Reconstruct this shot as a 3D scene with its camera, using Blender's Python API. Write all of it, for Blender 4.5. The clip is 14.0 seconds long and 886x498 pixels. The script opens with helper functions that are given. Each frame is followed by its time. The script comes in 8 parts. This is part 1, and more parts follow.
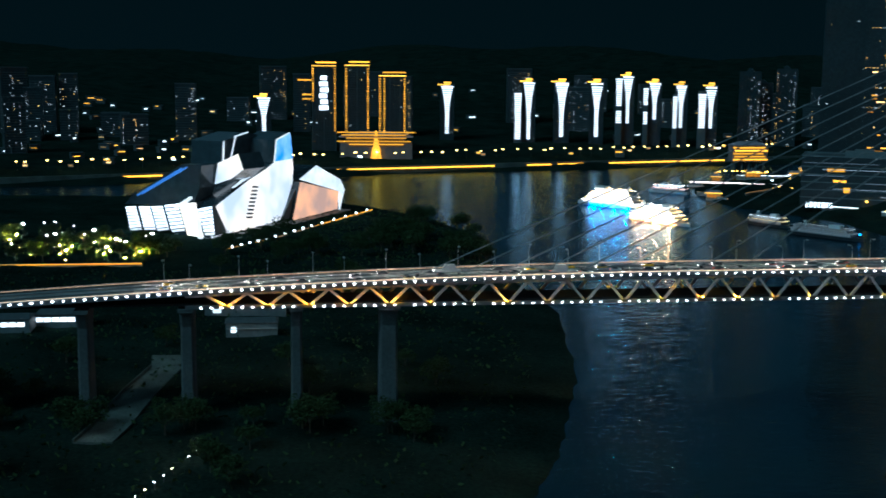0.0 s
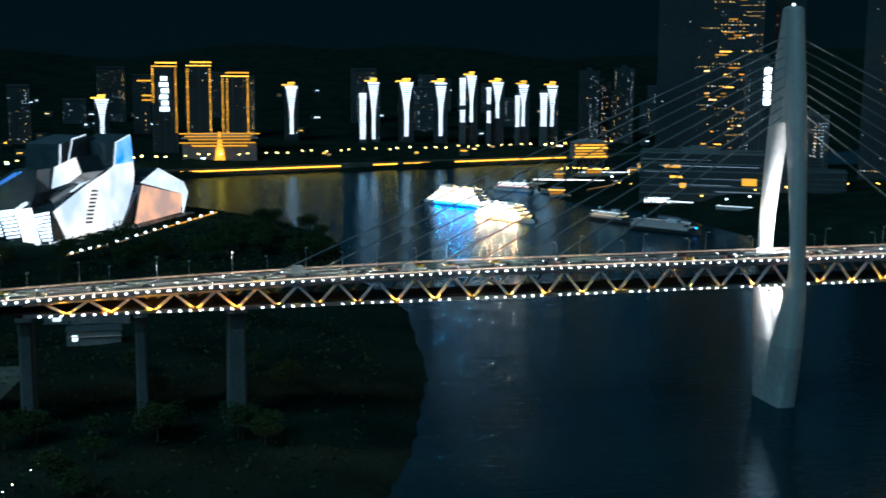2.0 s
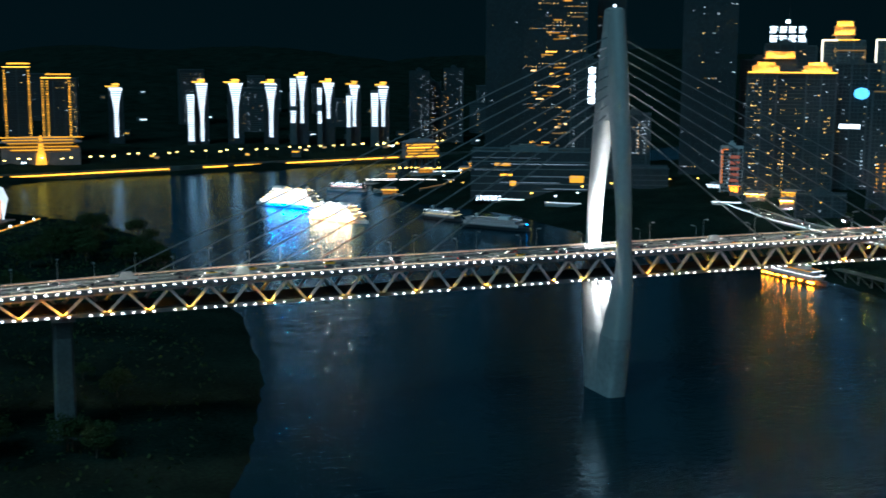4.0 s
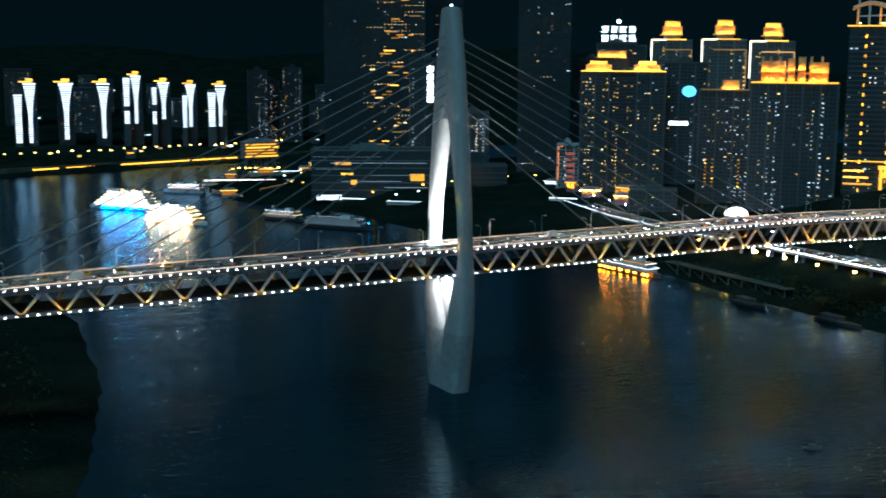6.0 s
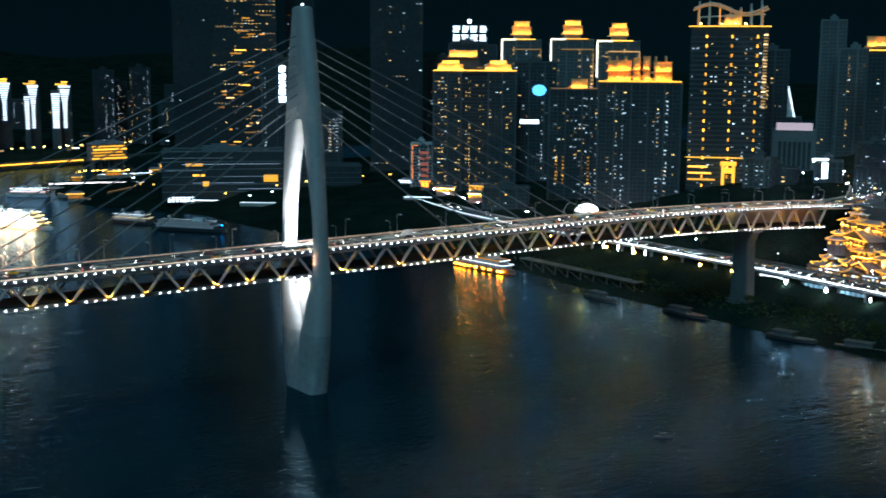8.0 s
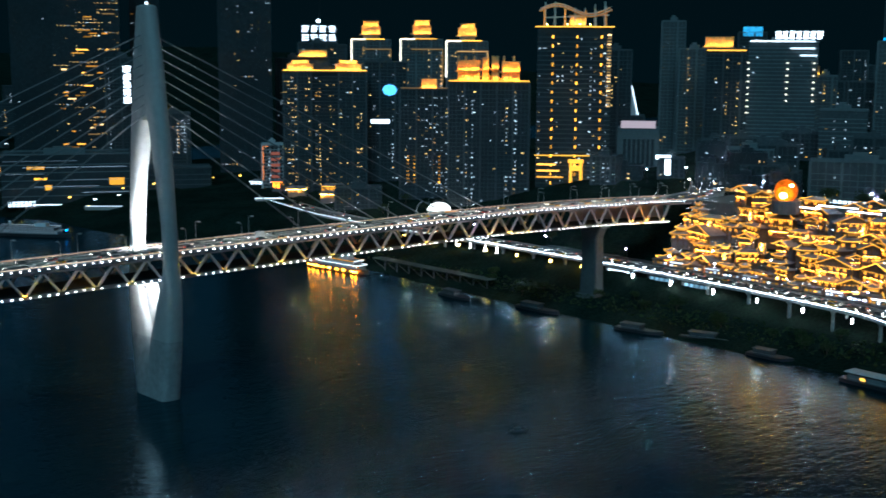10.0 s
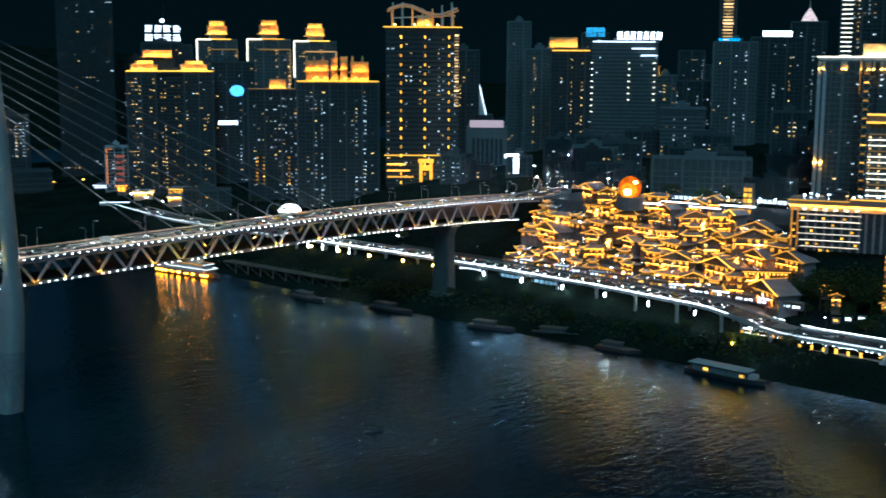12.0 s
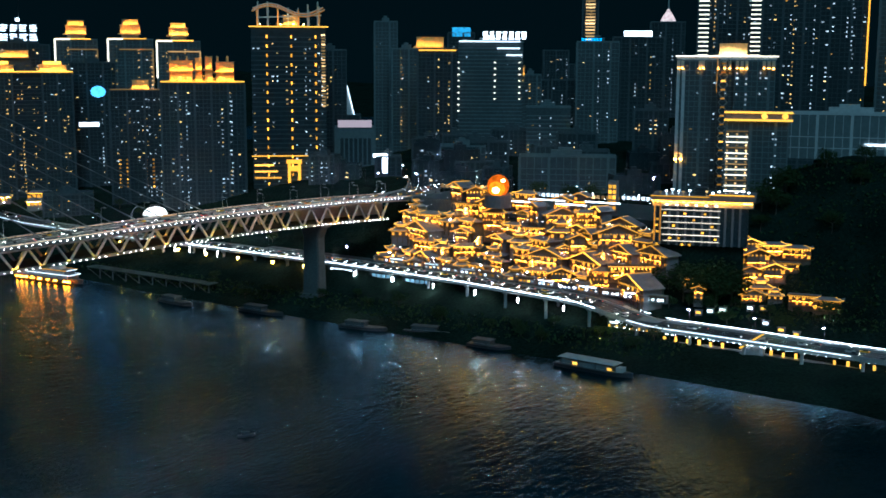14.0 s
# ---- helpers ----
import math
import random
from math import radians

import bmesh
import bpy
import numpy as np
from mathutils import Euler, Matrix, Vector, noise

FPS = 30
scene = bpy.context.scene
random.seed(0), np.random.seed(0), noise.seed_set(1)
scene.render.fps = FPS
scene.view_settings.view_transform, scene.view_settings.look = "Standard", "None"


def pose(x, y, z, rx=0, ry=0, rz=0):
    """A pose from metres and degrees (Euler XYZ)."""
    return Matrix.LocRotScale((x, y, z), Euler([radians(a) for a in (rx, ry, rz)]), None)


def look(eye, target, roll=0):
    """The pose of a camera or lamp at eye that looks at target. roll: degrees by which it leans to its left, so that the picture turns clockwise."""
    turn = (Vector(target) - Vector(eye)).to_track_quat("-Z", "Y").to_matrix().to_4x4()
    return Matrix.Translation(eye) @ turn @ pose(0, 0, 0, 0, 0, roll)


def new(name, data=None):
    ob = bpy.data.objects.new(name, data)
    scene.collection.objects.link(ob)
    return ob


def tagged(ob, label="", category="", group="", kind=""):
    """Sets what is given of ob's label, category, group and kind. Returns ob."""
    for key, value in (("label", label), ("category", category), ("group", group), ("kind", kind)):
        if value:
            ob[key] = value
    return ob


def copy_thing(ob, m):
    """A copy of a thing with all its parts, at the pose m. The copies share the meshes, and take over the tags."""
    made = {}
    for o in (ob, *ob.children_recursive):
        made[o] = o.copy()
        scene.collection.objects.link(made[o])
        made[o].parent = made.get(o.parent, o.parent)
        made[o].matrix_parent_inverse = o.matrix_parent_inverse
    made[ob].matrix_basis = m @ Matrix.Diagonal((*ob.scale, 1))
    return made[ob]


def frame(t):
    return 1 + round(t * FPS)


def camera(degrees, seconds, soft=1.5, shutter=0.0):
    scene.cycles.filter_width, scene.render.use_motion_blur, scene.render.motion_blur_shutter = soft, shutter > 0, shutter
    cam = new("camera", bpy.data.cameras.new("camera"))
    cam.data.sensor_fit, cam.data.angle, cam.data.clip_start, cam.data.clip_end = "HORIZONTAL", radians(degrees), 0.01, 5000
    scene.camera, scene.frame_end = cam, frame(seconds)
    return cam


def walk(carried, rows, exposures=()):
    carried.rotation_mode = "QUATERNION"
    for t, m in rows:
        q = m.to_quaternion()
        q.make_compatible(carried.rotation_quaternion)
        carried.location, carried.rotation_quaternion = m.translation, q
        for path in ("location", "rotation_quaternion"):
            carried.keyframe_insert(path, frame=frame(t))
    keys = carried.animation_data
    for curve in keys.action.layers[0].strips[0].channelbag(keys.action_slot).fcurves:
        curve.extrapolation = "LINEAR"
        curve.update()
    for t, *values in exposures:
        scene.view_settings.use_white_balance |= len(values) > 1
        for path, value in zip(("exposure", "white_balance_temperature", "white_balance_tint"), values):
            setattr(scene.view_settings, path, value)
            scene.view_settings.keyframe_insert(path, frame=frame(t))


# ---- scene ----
# ---- the camera: it hovers at one place and turns to its right
cam = camera(40.0, 14.0, soft=1.6, shutter=0.7)
EYE = Vector((-276.0, -474.7, 155.4))
# seconds, heading to the right of +y, pitch, roll
TURNS = [
    (0.0, 6.88, -9.22, 0.50),
    (0.5, 8.39, -9.21, 0.50),
    (1.0, 10.08, -9.20, 0.51),
    (1.5, 12.11, -9.19, 0.48),
    (2.0, 14.12, -9.17, 0.42),
    (2.5, 16.04, -9.17, 0.35),
    (3.0, 17.98, -9.14, 0.32),
    (5.5, 27.79, -9.11, 0.36),
    (6.0, 29.51, -9.11, 0.36),
    (6.5, 31.22, -9.11, 0.37),
    (7.0, 32.94, -9.11, 0.37),
    (7.5, 34.66, -9.09, 0.38),
    (8.0, 36.37, -9.09, 0.36),
    (10.5, 45.08, -9.04, 0.36),
    (11.0, 46.80, -9.03, 0.34),
    (11.5, 48.56, -9.02, 0.35),
    (12.0, 50.38, -9.00, 0.33),
    (12.5, 52.20, -8.99, 0.32),
    (13.0, 53.99, -8.98, 0.29),
    (13.5, 55.68, -8.98, 0.25),
    (14.0, 56.55, -8.98, 0.26),
]


def heading(yaw, pitch):
    a, b = radians(yaw), radians(pitch)
    return Vector((math.sin(a) * math.cos(b), math.cos(a) * math.cos(b), math.sin(b)))


walk(cam, [(t, look(EYE, EYE + 100 * heading(yaw, pitch), roll)) for t, yaw, pitch, roll in TURNS],
     [(0, 0.60, 5500, 2), (6, 0.58, 5500, 2), (11, 0.46, 5300, 2), (14, 0.38, 5250, 2)])

# ---- night sky, the faint glow of the town under it, exposure
world = bpy.data.worlds.new("night_sky")
scene.world = world
world.use_nodes = True
nt = world.node_tree
nt.nodes.clear()
w_out = nt.nodes.new("ShaderNodeOutputWorld")
w_bg = nt.nodes.new("ShaderNodeBackground")
w_geo = nt.nodes.new("ShaderNodeTexCoord")
w_sep = nt.nodes.new("ShaderNodeSeparateXYZ")
w_ramp = nt.nodes.new("ShaderNodeValToRGB")
w_ramp.color_ramp.elements[0].position = 0.0
w_ramp.color_ramp.elements[0].color = (0.0009, 0.0038, 0.0050, 1)
w_ramp.color_ramp.elements[1].position = 0.62
w_ramp.color_ramp.elements[1].color = (0.007, 0.017, 0.023, 1)
# stops from 0.16 up: brightness added above the view for the water's sheen
for place, tint in ((0.05, (0.0009, 0.0036, 0.0048, 1)), (0.16, (0.021, 0.046, 0.060, 1)), (0.34, (0.015, 0.035, 0.046, 1))):
    w_ramp.color_ramp.elements.new(place).color = tint
nt.links.new(w_geo.outputs["Generated"], w_sep.inputs[0])
nt.links.new(w_sep.outputs["Z"], w_ramp.inputs[0])
nt.links.new(w_ramp.outputs[0], w_bg.inputs[0])
w_bg.inputs[1].default_value = 1.0
nt.links.new(w_bg.outputs[0], w_out.inputs[0])

# added fill sun with no known source, brightens the fronts that face the river
fill_sun = bpy.data.lights.new("fill_sun", "SUN")
fill_sun.energy, fill_sun.angle, fill_sun.color = 0.56, radians(25), (0.45, 0.86, 1.0)
new("fill_sun", fill_sun).matrix_world = look((0, 0, 500), (420, 330, 0))
scene.view_settings.exposure = 0.0


# ---- materials
def material(name, color, rough=0.6, metal=0.0, var=0.25, scale=0.4, bump=0.0, bump_scale=2.0, spec=0.5):
    """A surface with fine grain and broad stains in its own colour."""
    m = bpy.data.materials.new(name)
    m.use_nodes = True
    t = m.node_tree
    p = t.nodes["Principled BSDF"]
    tc = t.nodes.new("ShaderNodeTexCoord")
    big = t.nodes.new("ShaderNodeTexNoise")
    big.inputs["Scale"].default_value = scale * 0.15
    big.inputs["Detail"].default_value = 3
    fine = t.nodes.new("ShaderNodeTexNoise")
    fine.inputs["Scale"].default_value = scale * 3
    fine.inputs["Detail"].default_value = 4
    mix = t.nodes.new("ShaderNodeMath")
    mix.operation = "MULTIPLY"
    ramp = t.nodes.new("ShaderNodeMapRange")
    ramp.inputs["From Min"].default_value, ramp.inputs["From Max"].default_value = 0.1, 0.45
    ramp.inputs["To Min"].default_value, ramp.inputs["To Max"].default_value = 1 - var, 1 + var
    hue = t.nodes.new("ShaderNodeHueSaturation")
    hue.inputs["Color"].default_value = (*color, 1)
    for n in (big, fine):
        t.links.new(tc.outputs["Object"], n.inputs["Vector"])
    t.links.new(big.outputs["Fac"], mix.inputs[0])
    t.links.new(fine.outputs["Fac"], mix.inputs[1])
    t.links.new(mix.outputs[0], ramp.inputs["Value"])
    t.links.new(ramp.outputs[0], hue.inputs["Value"])
    t.links.new(hue.outputs[0], p.inputs["Base Color"])
    p.inputs["Roughness"].default_value = rough
    p.inputs["Metallic"].default_value = metal
    p.inputs["Specular IOR Level"].default_value = spec
    if bump:
        b = t.nodes.new("ShaderNodeBump")
        b.inputs["Strength"].default_value = bump
        f2 = t.nodes.new("ShaderNodeTexNoise")
        f2.inputs["Scale"].default_value = bump_scale
        t.links.new(tc.outputs["Object"], f2.inputs["Vector"])
        t.links.new(f2.outputs["Fac"], b.inputs["Height"])
        t.links.new(b.outputs[0], p.inputs["Normal"])
    return m


def glow(name, color, strength, var=0.0, mottle=0.0):
    """A lamp, tube or lit pane, or a face that glows in place of floodlight. var: how far single lamps differ in
    strength. mottle: noise in the glow for uneven floodlight on one face.
    """
    m = bpy.data.materials.new(name)
    m.use_nodes = True
    t = m.node_tree
    p = t.nodes["Principled BSDF"]
    p.inputs["Base Color"].default_value = (*[0.3 * c for c in color], 1)
    p.inputs["Roughness"].default_value = 0.4
    p.inputs["Specular IOR Level"].default_value = 0.1
    p.inputs["Emission Color"].default_value = (*color, 1)
    p.inputs["Emission Strength"].default_value = strength
    if var:
        info = t.nodes.new("ShaderNodeObjectInfo")
        pw = t.nodes.new("ShaderNodeMath")
        pw.operation = "POWER"
        pw.inputs[1].default_value = 1 + 2 * var
        r = t.nodes.new("ShaderNodeMapRange")
        r.inputs["To Min"].default_value, r.inputs["To Max"].default_value = strength * (1 - var), strength * (1 + 1.4 * var)
        t.links.new(info.outputs["Random"], pw.inputs[0])
        t.links.new(pw.outputs[0], r.inputs["Value"])
        t.links.new(r.outputs[0], p.inputs["Emission Strength"])
    if mottle:
        tc = t.nodes.new("ShaderNodeTexCoord")
        n = t.nodes.new("ShaderNodeTexNoise")
        n.inputs["Scale"].default_value = 0.35
        n.inputs["Detail"].default_value = 3
        k = t.nodes.new("ShaderNodeMapRange")
        k.inputs["From Min"].default_value, k.inputs["From Max"].default_value = 0.3, 0.7
        k.inputs["To Min"].default_value, k.inputs["To Max"].default_value = 1 - mottle, 1 + 1.2 * mottle
        mul = t.nodes.new("ShaderNodeMath")
        mul.operation = "MULTIPLY"
        mul.inputs[0].default_value = strength
        t.links.new(tc.outputs["Object"], n.inputs["Vector"])
        t.links.new(n.outputs["Fac"], k.inputs["Value"])
        t.links.new(k.outputs[0], mul.inputs[1])
        if var:
            t.links.new(r.outputs[0], mul.inputs[0])
        t.links.new(mul.outputs[0], p.inputs["Emission Strength"])
    return m


def island_glow(name, color, strength, var=0.8):
    """Lit panes joined in one mesh, each with a strength of its own."""
    m = glow(name, color, strength)
    t = m.node_tree
    g = t.nodes.new("ShaderNodeNewGeometry")
    r = t.nodes.new("ShaderNodeMapRange")
    r.inputs["To Min"].default_value, r.inputs["To Max"].default_value = strength * (1 - var), strength * (1 + var)
    t.links.new(g.outputs["Random Per Island"], r.inputs["Value"])
    t.links.new(r.outputs[0], t.nodes["Principled BSDF"].inputs["Emission Strength"])
    return m


def river_material():
    m = bpy.data.materials.new("river_water")
    m.use_nodes = True
    t = m.node_tree
    t.nodes.remove(t.nodes["Principled BSDF"])
    deep = t.nodes.new("ShaderNodeBsdfDiffuse")
    deep.inputs["Color"].default_value = (0.004, 0.016, 0.019, 1)
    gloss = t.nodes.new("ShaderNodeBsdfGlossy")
    # reflected light is dimmed and tinted blue in this gloss colour
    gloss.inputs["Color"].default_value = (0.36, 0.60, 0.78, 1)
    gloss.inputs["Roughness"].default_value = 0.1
    fresnel = t.nodes.new("ShaderNodeFresnel")
    fresnel.inputs["IOR"].default_value = 1.33
    both = t.nodes.new("ShaderNodeMixShader")
    t.links.new(fresnel.outputs[0], both.inputs[0])
    t.links.new(deep.outputs[0], both.inputs[1])
    t.links.new(gloss.outputs[0], both.inputs[2])
    t.links.new(both.outputs[0], t.nodes["Material Output"].inputs["Surface"])
    tc = t.nodes.new("ShaderNodeTexCoord")
    mp = t.nodes.new("ShaderNodeMapping")
    mp.inputs["Rotation"].default_value = (0, 0, radians(-28))
    mp.inputs["Scale"].default_value = (0.6, 1.5, 1)
    t.links.new(tc.outputs["Object"], mp.inputs[0])
    total = None
    for scale, height in ((0.05, 0.26), (0.18, 0.30), (0.6, 0.14)):
        n = t.nodes.new("ShaderNodeTexNoise")
        n.inputs["Scale"].default_value = scale
        n.inputs["Detail"].default_value = 2.5
        n.inputs["Distortion"].default_value = 0.6
        t.links.new(mp.outputs[0], n.inputs["Vector"])
        k = t.nodes.new("ShaderNodeMath")
        k.operation = "MULTIPLY"
        k.inputs[1].default_value = height
        t.links.new(n.outputs["Fac"], k.inputs[0])
        if total is None:
            total = k
        else:
            a = t.nodes.new("ShaderNodeMath")
            a.operation = "ADD"
            t.links.new(total.outputs[0], a.inputs[0])
            t.links.new(k.outputs[0], a.inputs[1])
            total = a
    b = t.nodes.new("ShaderNodeBump")
    b.inputs["Strength"].default_value = 1.0
    b.inputs["Distance"].default_value = 1.0
    t.links.new(total.outputs[0], b.inputs["Height"])
    for node in (deep, gloss, fresnel):
        t.links.new(b.outputs[0], node.inputs["Normal"])
    return m


GOLD, WARM, COOL = (1.0, 0.52, 0.07), (1.0, 0.76, 0.42), (0.82, 0.93, 1.0)
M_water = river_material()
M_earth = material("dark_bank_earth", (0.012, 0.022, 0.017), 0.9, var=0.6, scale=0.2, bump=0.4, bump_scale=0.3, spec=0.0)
M_concrete = material("weathered_concrete", (0.32, 0.32, 0.31), 0.75, var=0.3, scale=0.3, bump=0.1)
M_tower = material("painted_tower_concrete", (0.37, 0.37, 0.365), 0.6, var=0.12, scale=0.12)
M_steel = material("pinkish_grey_painted_steel", (0.52, 0.44, 0.45), 0.5, 0.0, var=0.2, scale=0.5)
M_deck_steel = material("dark_grey_deck_steel", (0.14, 0.14, 0.15), 0.5, 0.2, var=0.2, scale=0.5)
# night shade put into the colour, so the piers fade into the dark
M_pier = material("darkened_pier_concrete", (0.09, 0.1, 0.1), 0.8, var=0.35, scale=0.3, bump=0.1)
# the tower's concrete again, darkened for the shade at its foot
M_tower_foot = material("shaded_tower_concrete", (0.29, 0.295, 0.295), 0.7, var=0.3, scale=0.12)
M_old = material("dark_old_concrete", (0.11, 0.12, 0.105), 0.9, var=0.5, scale=0.5, spec=0.1)
# lighter than the other asphalt: part of the deck's lamplight is in the colour
M_bridge_asphalt = material("lightened_bridge_asphalt", (0.11, 0.105, 0.1), 0.8, var=0.3, scale=0.4)
M_asphalt = material("asphalt", (0.06, 0.06, 0.06), 0.8, var=0.25, scale=0.4)
# colour set near-black so the rail deck looks unlit under the floods' spill
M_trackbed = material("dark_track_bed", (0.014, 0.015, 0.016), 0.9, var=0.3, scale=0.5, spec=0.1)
M_rail = material("grey_rail_paint", (0.4, 0.38, 0.36), 0.5, 0.3, var=0.15)
M_cable = material("cable_sheath", (0.17, 0.175, 0.18), 0.6, 0.0, var=0.1)
M_leaf = material("dark_foliage", (0.035, 0.058, 0.02), 0.7, var=0.5, scale=1.5, spec=0.1)
M_bark = material("bark", (0.09, 0.07, 0.05), 0.9, var=0.3, scale=2)
M_glass = material("dark_facade_glass", (0.04, 0.054, 0.06), 0.3, var=0.3, scale=0.1, spec=0.22)
M_fac_grey = material("grey_facade_panels", (0.14, 0.165, 0.17), 0.7, var=0.25, scale=0.15)
M_fac_dark = material("brown_grey_facade_tiles", (0.07, 0.083, 0.088), 0.7, var=0.3, scale=0.15)
M_fac_light = material("pale_facade_panels", (0.5, 0.5, 0.5), 0.65, var=0.2, scale=0.15)
M_timber = material("brown_stained_timber", (0.2, 0.12, 0.075), 0.7, var=0.35, scale=1.2)
M_tile_roof = material("grey_clay_roof_tiles", (0.3, 0.25, 0.27), 0.75, var=0.3, scale=1.5, bump=0.3, bump_scale=4)
M_plaster = material("warm_grey_plaster", (0.25, 0.2, 0.2), 0.8, var=0.3, scale=0.8)
# the floodlight's gold is partly put into this wall colour
M_ochre = material("gold_tinted_render", (0.62, 0.41, 0.17), 0.7, var=0.25, scale=0.3)
M_cream = material("cream_render", (0.62, 0.5, 0.36), 0.7, var=0.2, scale=0.3)
M_white_paint = material("white_hull_paint", (0.7, 0.71, 0.72), 0.45, var=0.12, scale=0.5)
M_hull = material("dark_hull_paint", (0.03, 0.035, 0.04), 0.5, var=0.3, scale=0.5)
M_carpaint = material("car_paint", (0.1, 0.1, 0.11), 0.3, 0.3, var=0.2)
M_rubber = material("tyre_rubber", (0.02, 0.02, 0.02), 0.9, var=0.1)
M_dark_metal = material("dark_metal", (0.05, 0.05, 0.055), 0.5, 0.5, var=0.2)
M_theatre_glass = material("theatre_dark_glass", (0.04, 0.06, 0.07), 0.2, var=0.3, scale=0.06)

E_dot = glow("white_marker_lamp", (0.88, 0.94, 1.0), 9)
E_uplight = glow("amber_uplight", (1.0, 0.29, 0.006), 4200, 0.25)
E_gold = glow("gold_tube", (1.0, 0.42, 0.03), 1.15, 0.5)
E_gold_hi = glow("bright_gold_tube", (1.0, 0.47, 0.05), 1.5, 0.3)
E_gold_dim = glow("dim_gold_glow", (1.0, 0.36, 0.03), 0.6, 0.5)
E_warm = glow("warm_window", (1.0, 0.55, 0.2), 1.25, 0.9)
E_amber = glow("amber_window", (1.0, 0.42, 0.05), 1.25, 0.85)
E_cool = glow("cool_white_window", COOL, 0.85, 0.92)
E_white = glow("white_tube", (0.88, 0.95, 1.0), 4)
E_sign = glow("white_sign_face", (0.85, 0.93, 1.0), 1.8)
E_blue = glow("blue_sign_face", (0.05, 0.45, 1.0), 1.5)
E_cyan = glow("pale_cyan_ball", (0.16, 0.56, 1.0), 1.3, mottle=0.2)
E_red = glow("red_tail_lamp", (1.0, 0.06, 0.02), 1.5)
E_head = glow("head_lamp", (1.0, 0.93, 0.82), 13, 0.7)
E_street = glow("street_lamp_lens", (1.0, 0.68, 0.3), 40, 0.3)
E_street_cool = glow("cool_street_lamp_lens", (0.9, 0.96, 1.0), 30, 0.3)
E_lane = glow("white_lane_lamp", (0.76, 0.86, 1.0), 1700, 0.5)
E_road_lamp = glow("white_river_road_lamp", (0.9, 0.94, 1.0), 4200, 0.3)
E_park = glow("park_lamp_globe", (0.92, 0.97, 1.0), 26, 0.5)
E_park_warm = glow("warm_park_globe", (1.0, 0.6, 0.12), 40, 0.4)
E_lawn = glow("yellow_lawn_lamp_globe", (1.0, 0.6, 0.04), 3200, 0.4)
E_square = glow("white_square_lamp_head", (0.95, 0.97, 0.9), 700, 0.4)
E_garden = glow("garden_uplight_lens", (1.0, 0.62, 0.06), 42000, 0.5)
E_flood = glow("gold_flood_bar", (1.0, 0.45, 0.055), 90)
E_flood_o = glow("orange_flood_bar", (1.0, 0.32, 0.006), 170)
E_town = glow("town_fill_lamp", (0.8, 0.92, 1.0), 1900, 0.5)
E_console = glow("amber_console_lamp", (1.0, 0.36, 0.04), 75, 0.5)
E_base = glow("amber_base_flood", (1.0, 0.34, 0.04), 60)
E_pier_soft = glow("soft_pier_lamp", (1.0, 0.86, 0.78), 14)
E_pier = glow("pier_lamp", (1.0, 0.88, 0.82), 110)
E_road_line = glow("road_light_line", (0.86, 0.93, 1.0), 5.0)
E_square_gold = glow("square_gold_lamp", (1.0, 0.42, 0.05), 45)
E_quay = glow("gold_quay_tube", (1.0, 0.42, 0.03), 2.0)
E_funnel = glow("white_facade_bar", (0.85, 0.92, 1.0), 1.7)
E_deck_lamp = glow("warm_road_lamp_lens", (1.0, 0.8, 0.6), 1250)
E_crown = glow("crown_flood", (1.0, 0.4, 0.04), 70)
E_hot = glow("hot_gold_lantern", (1.0, 0.32, 0.012), 80, 0.6)
E_quay_bulb = glow("white_quay_bulb", (0.9, 0.95, 1.0), 26)
E_bulb = glow("white_bulb", (0.94, 0.96, 1.0), 9)
E_ship_lamp = glow("warm_white_cornice_globe", (1.0, 0.8, 0.5), 6)
E_shop = glow("pale_cyan_shop_panel", (0.45, 0.8, 1.0), 0.4, 0.4)
E_ledge = glow("dim_ledge_light", (0.7, 0.85, 1.0), 0.22, 0.6)
E_edge = glow("warm_white_edge_tube", (1.0, 0.86, 0.62), 1.9)
E_fire = glow("orange_sign_lamp", (1.0, 0.2, 0.008), 4)
E_lantern = glow("gold_lantern", (1.0, 0.43, 0.035), 2.6, 0.7)
E_eave = glow("gold_eave_tube", (1.0, 0.40, 0.03), 1.9, 0.6)
E_washer = glow("amber_wall_washer", (1.0, 0.27, 0.007), 95, 0.8)
E_stilt = glow("golden_room_window", (1.0, 0.45, 0.05), 1.3, 0.8)
I_warm = island_glow("warm_far_windows", (1.0, 0.55, 0.16), 0.95)
I_stilt = island_glow("golden_room_windows", (1.0, 0.37, 0.03), 1.1, 0.85)
I_cool = island_glow("cool_far_windows", COOL, 0.6)


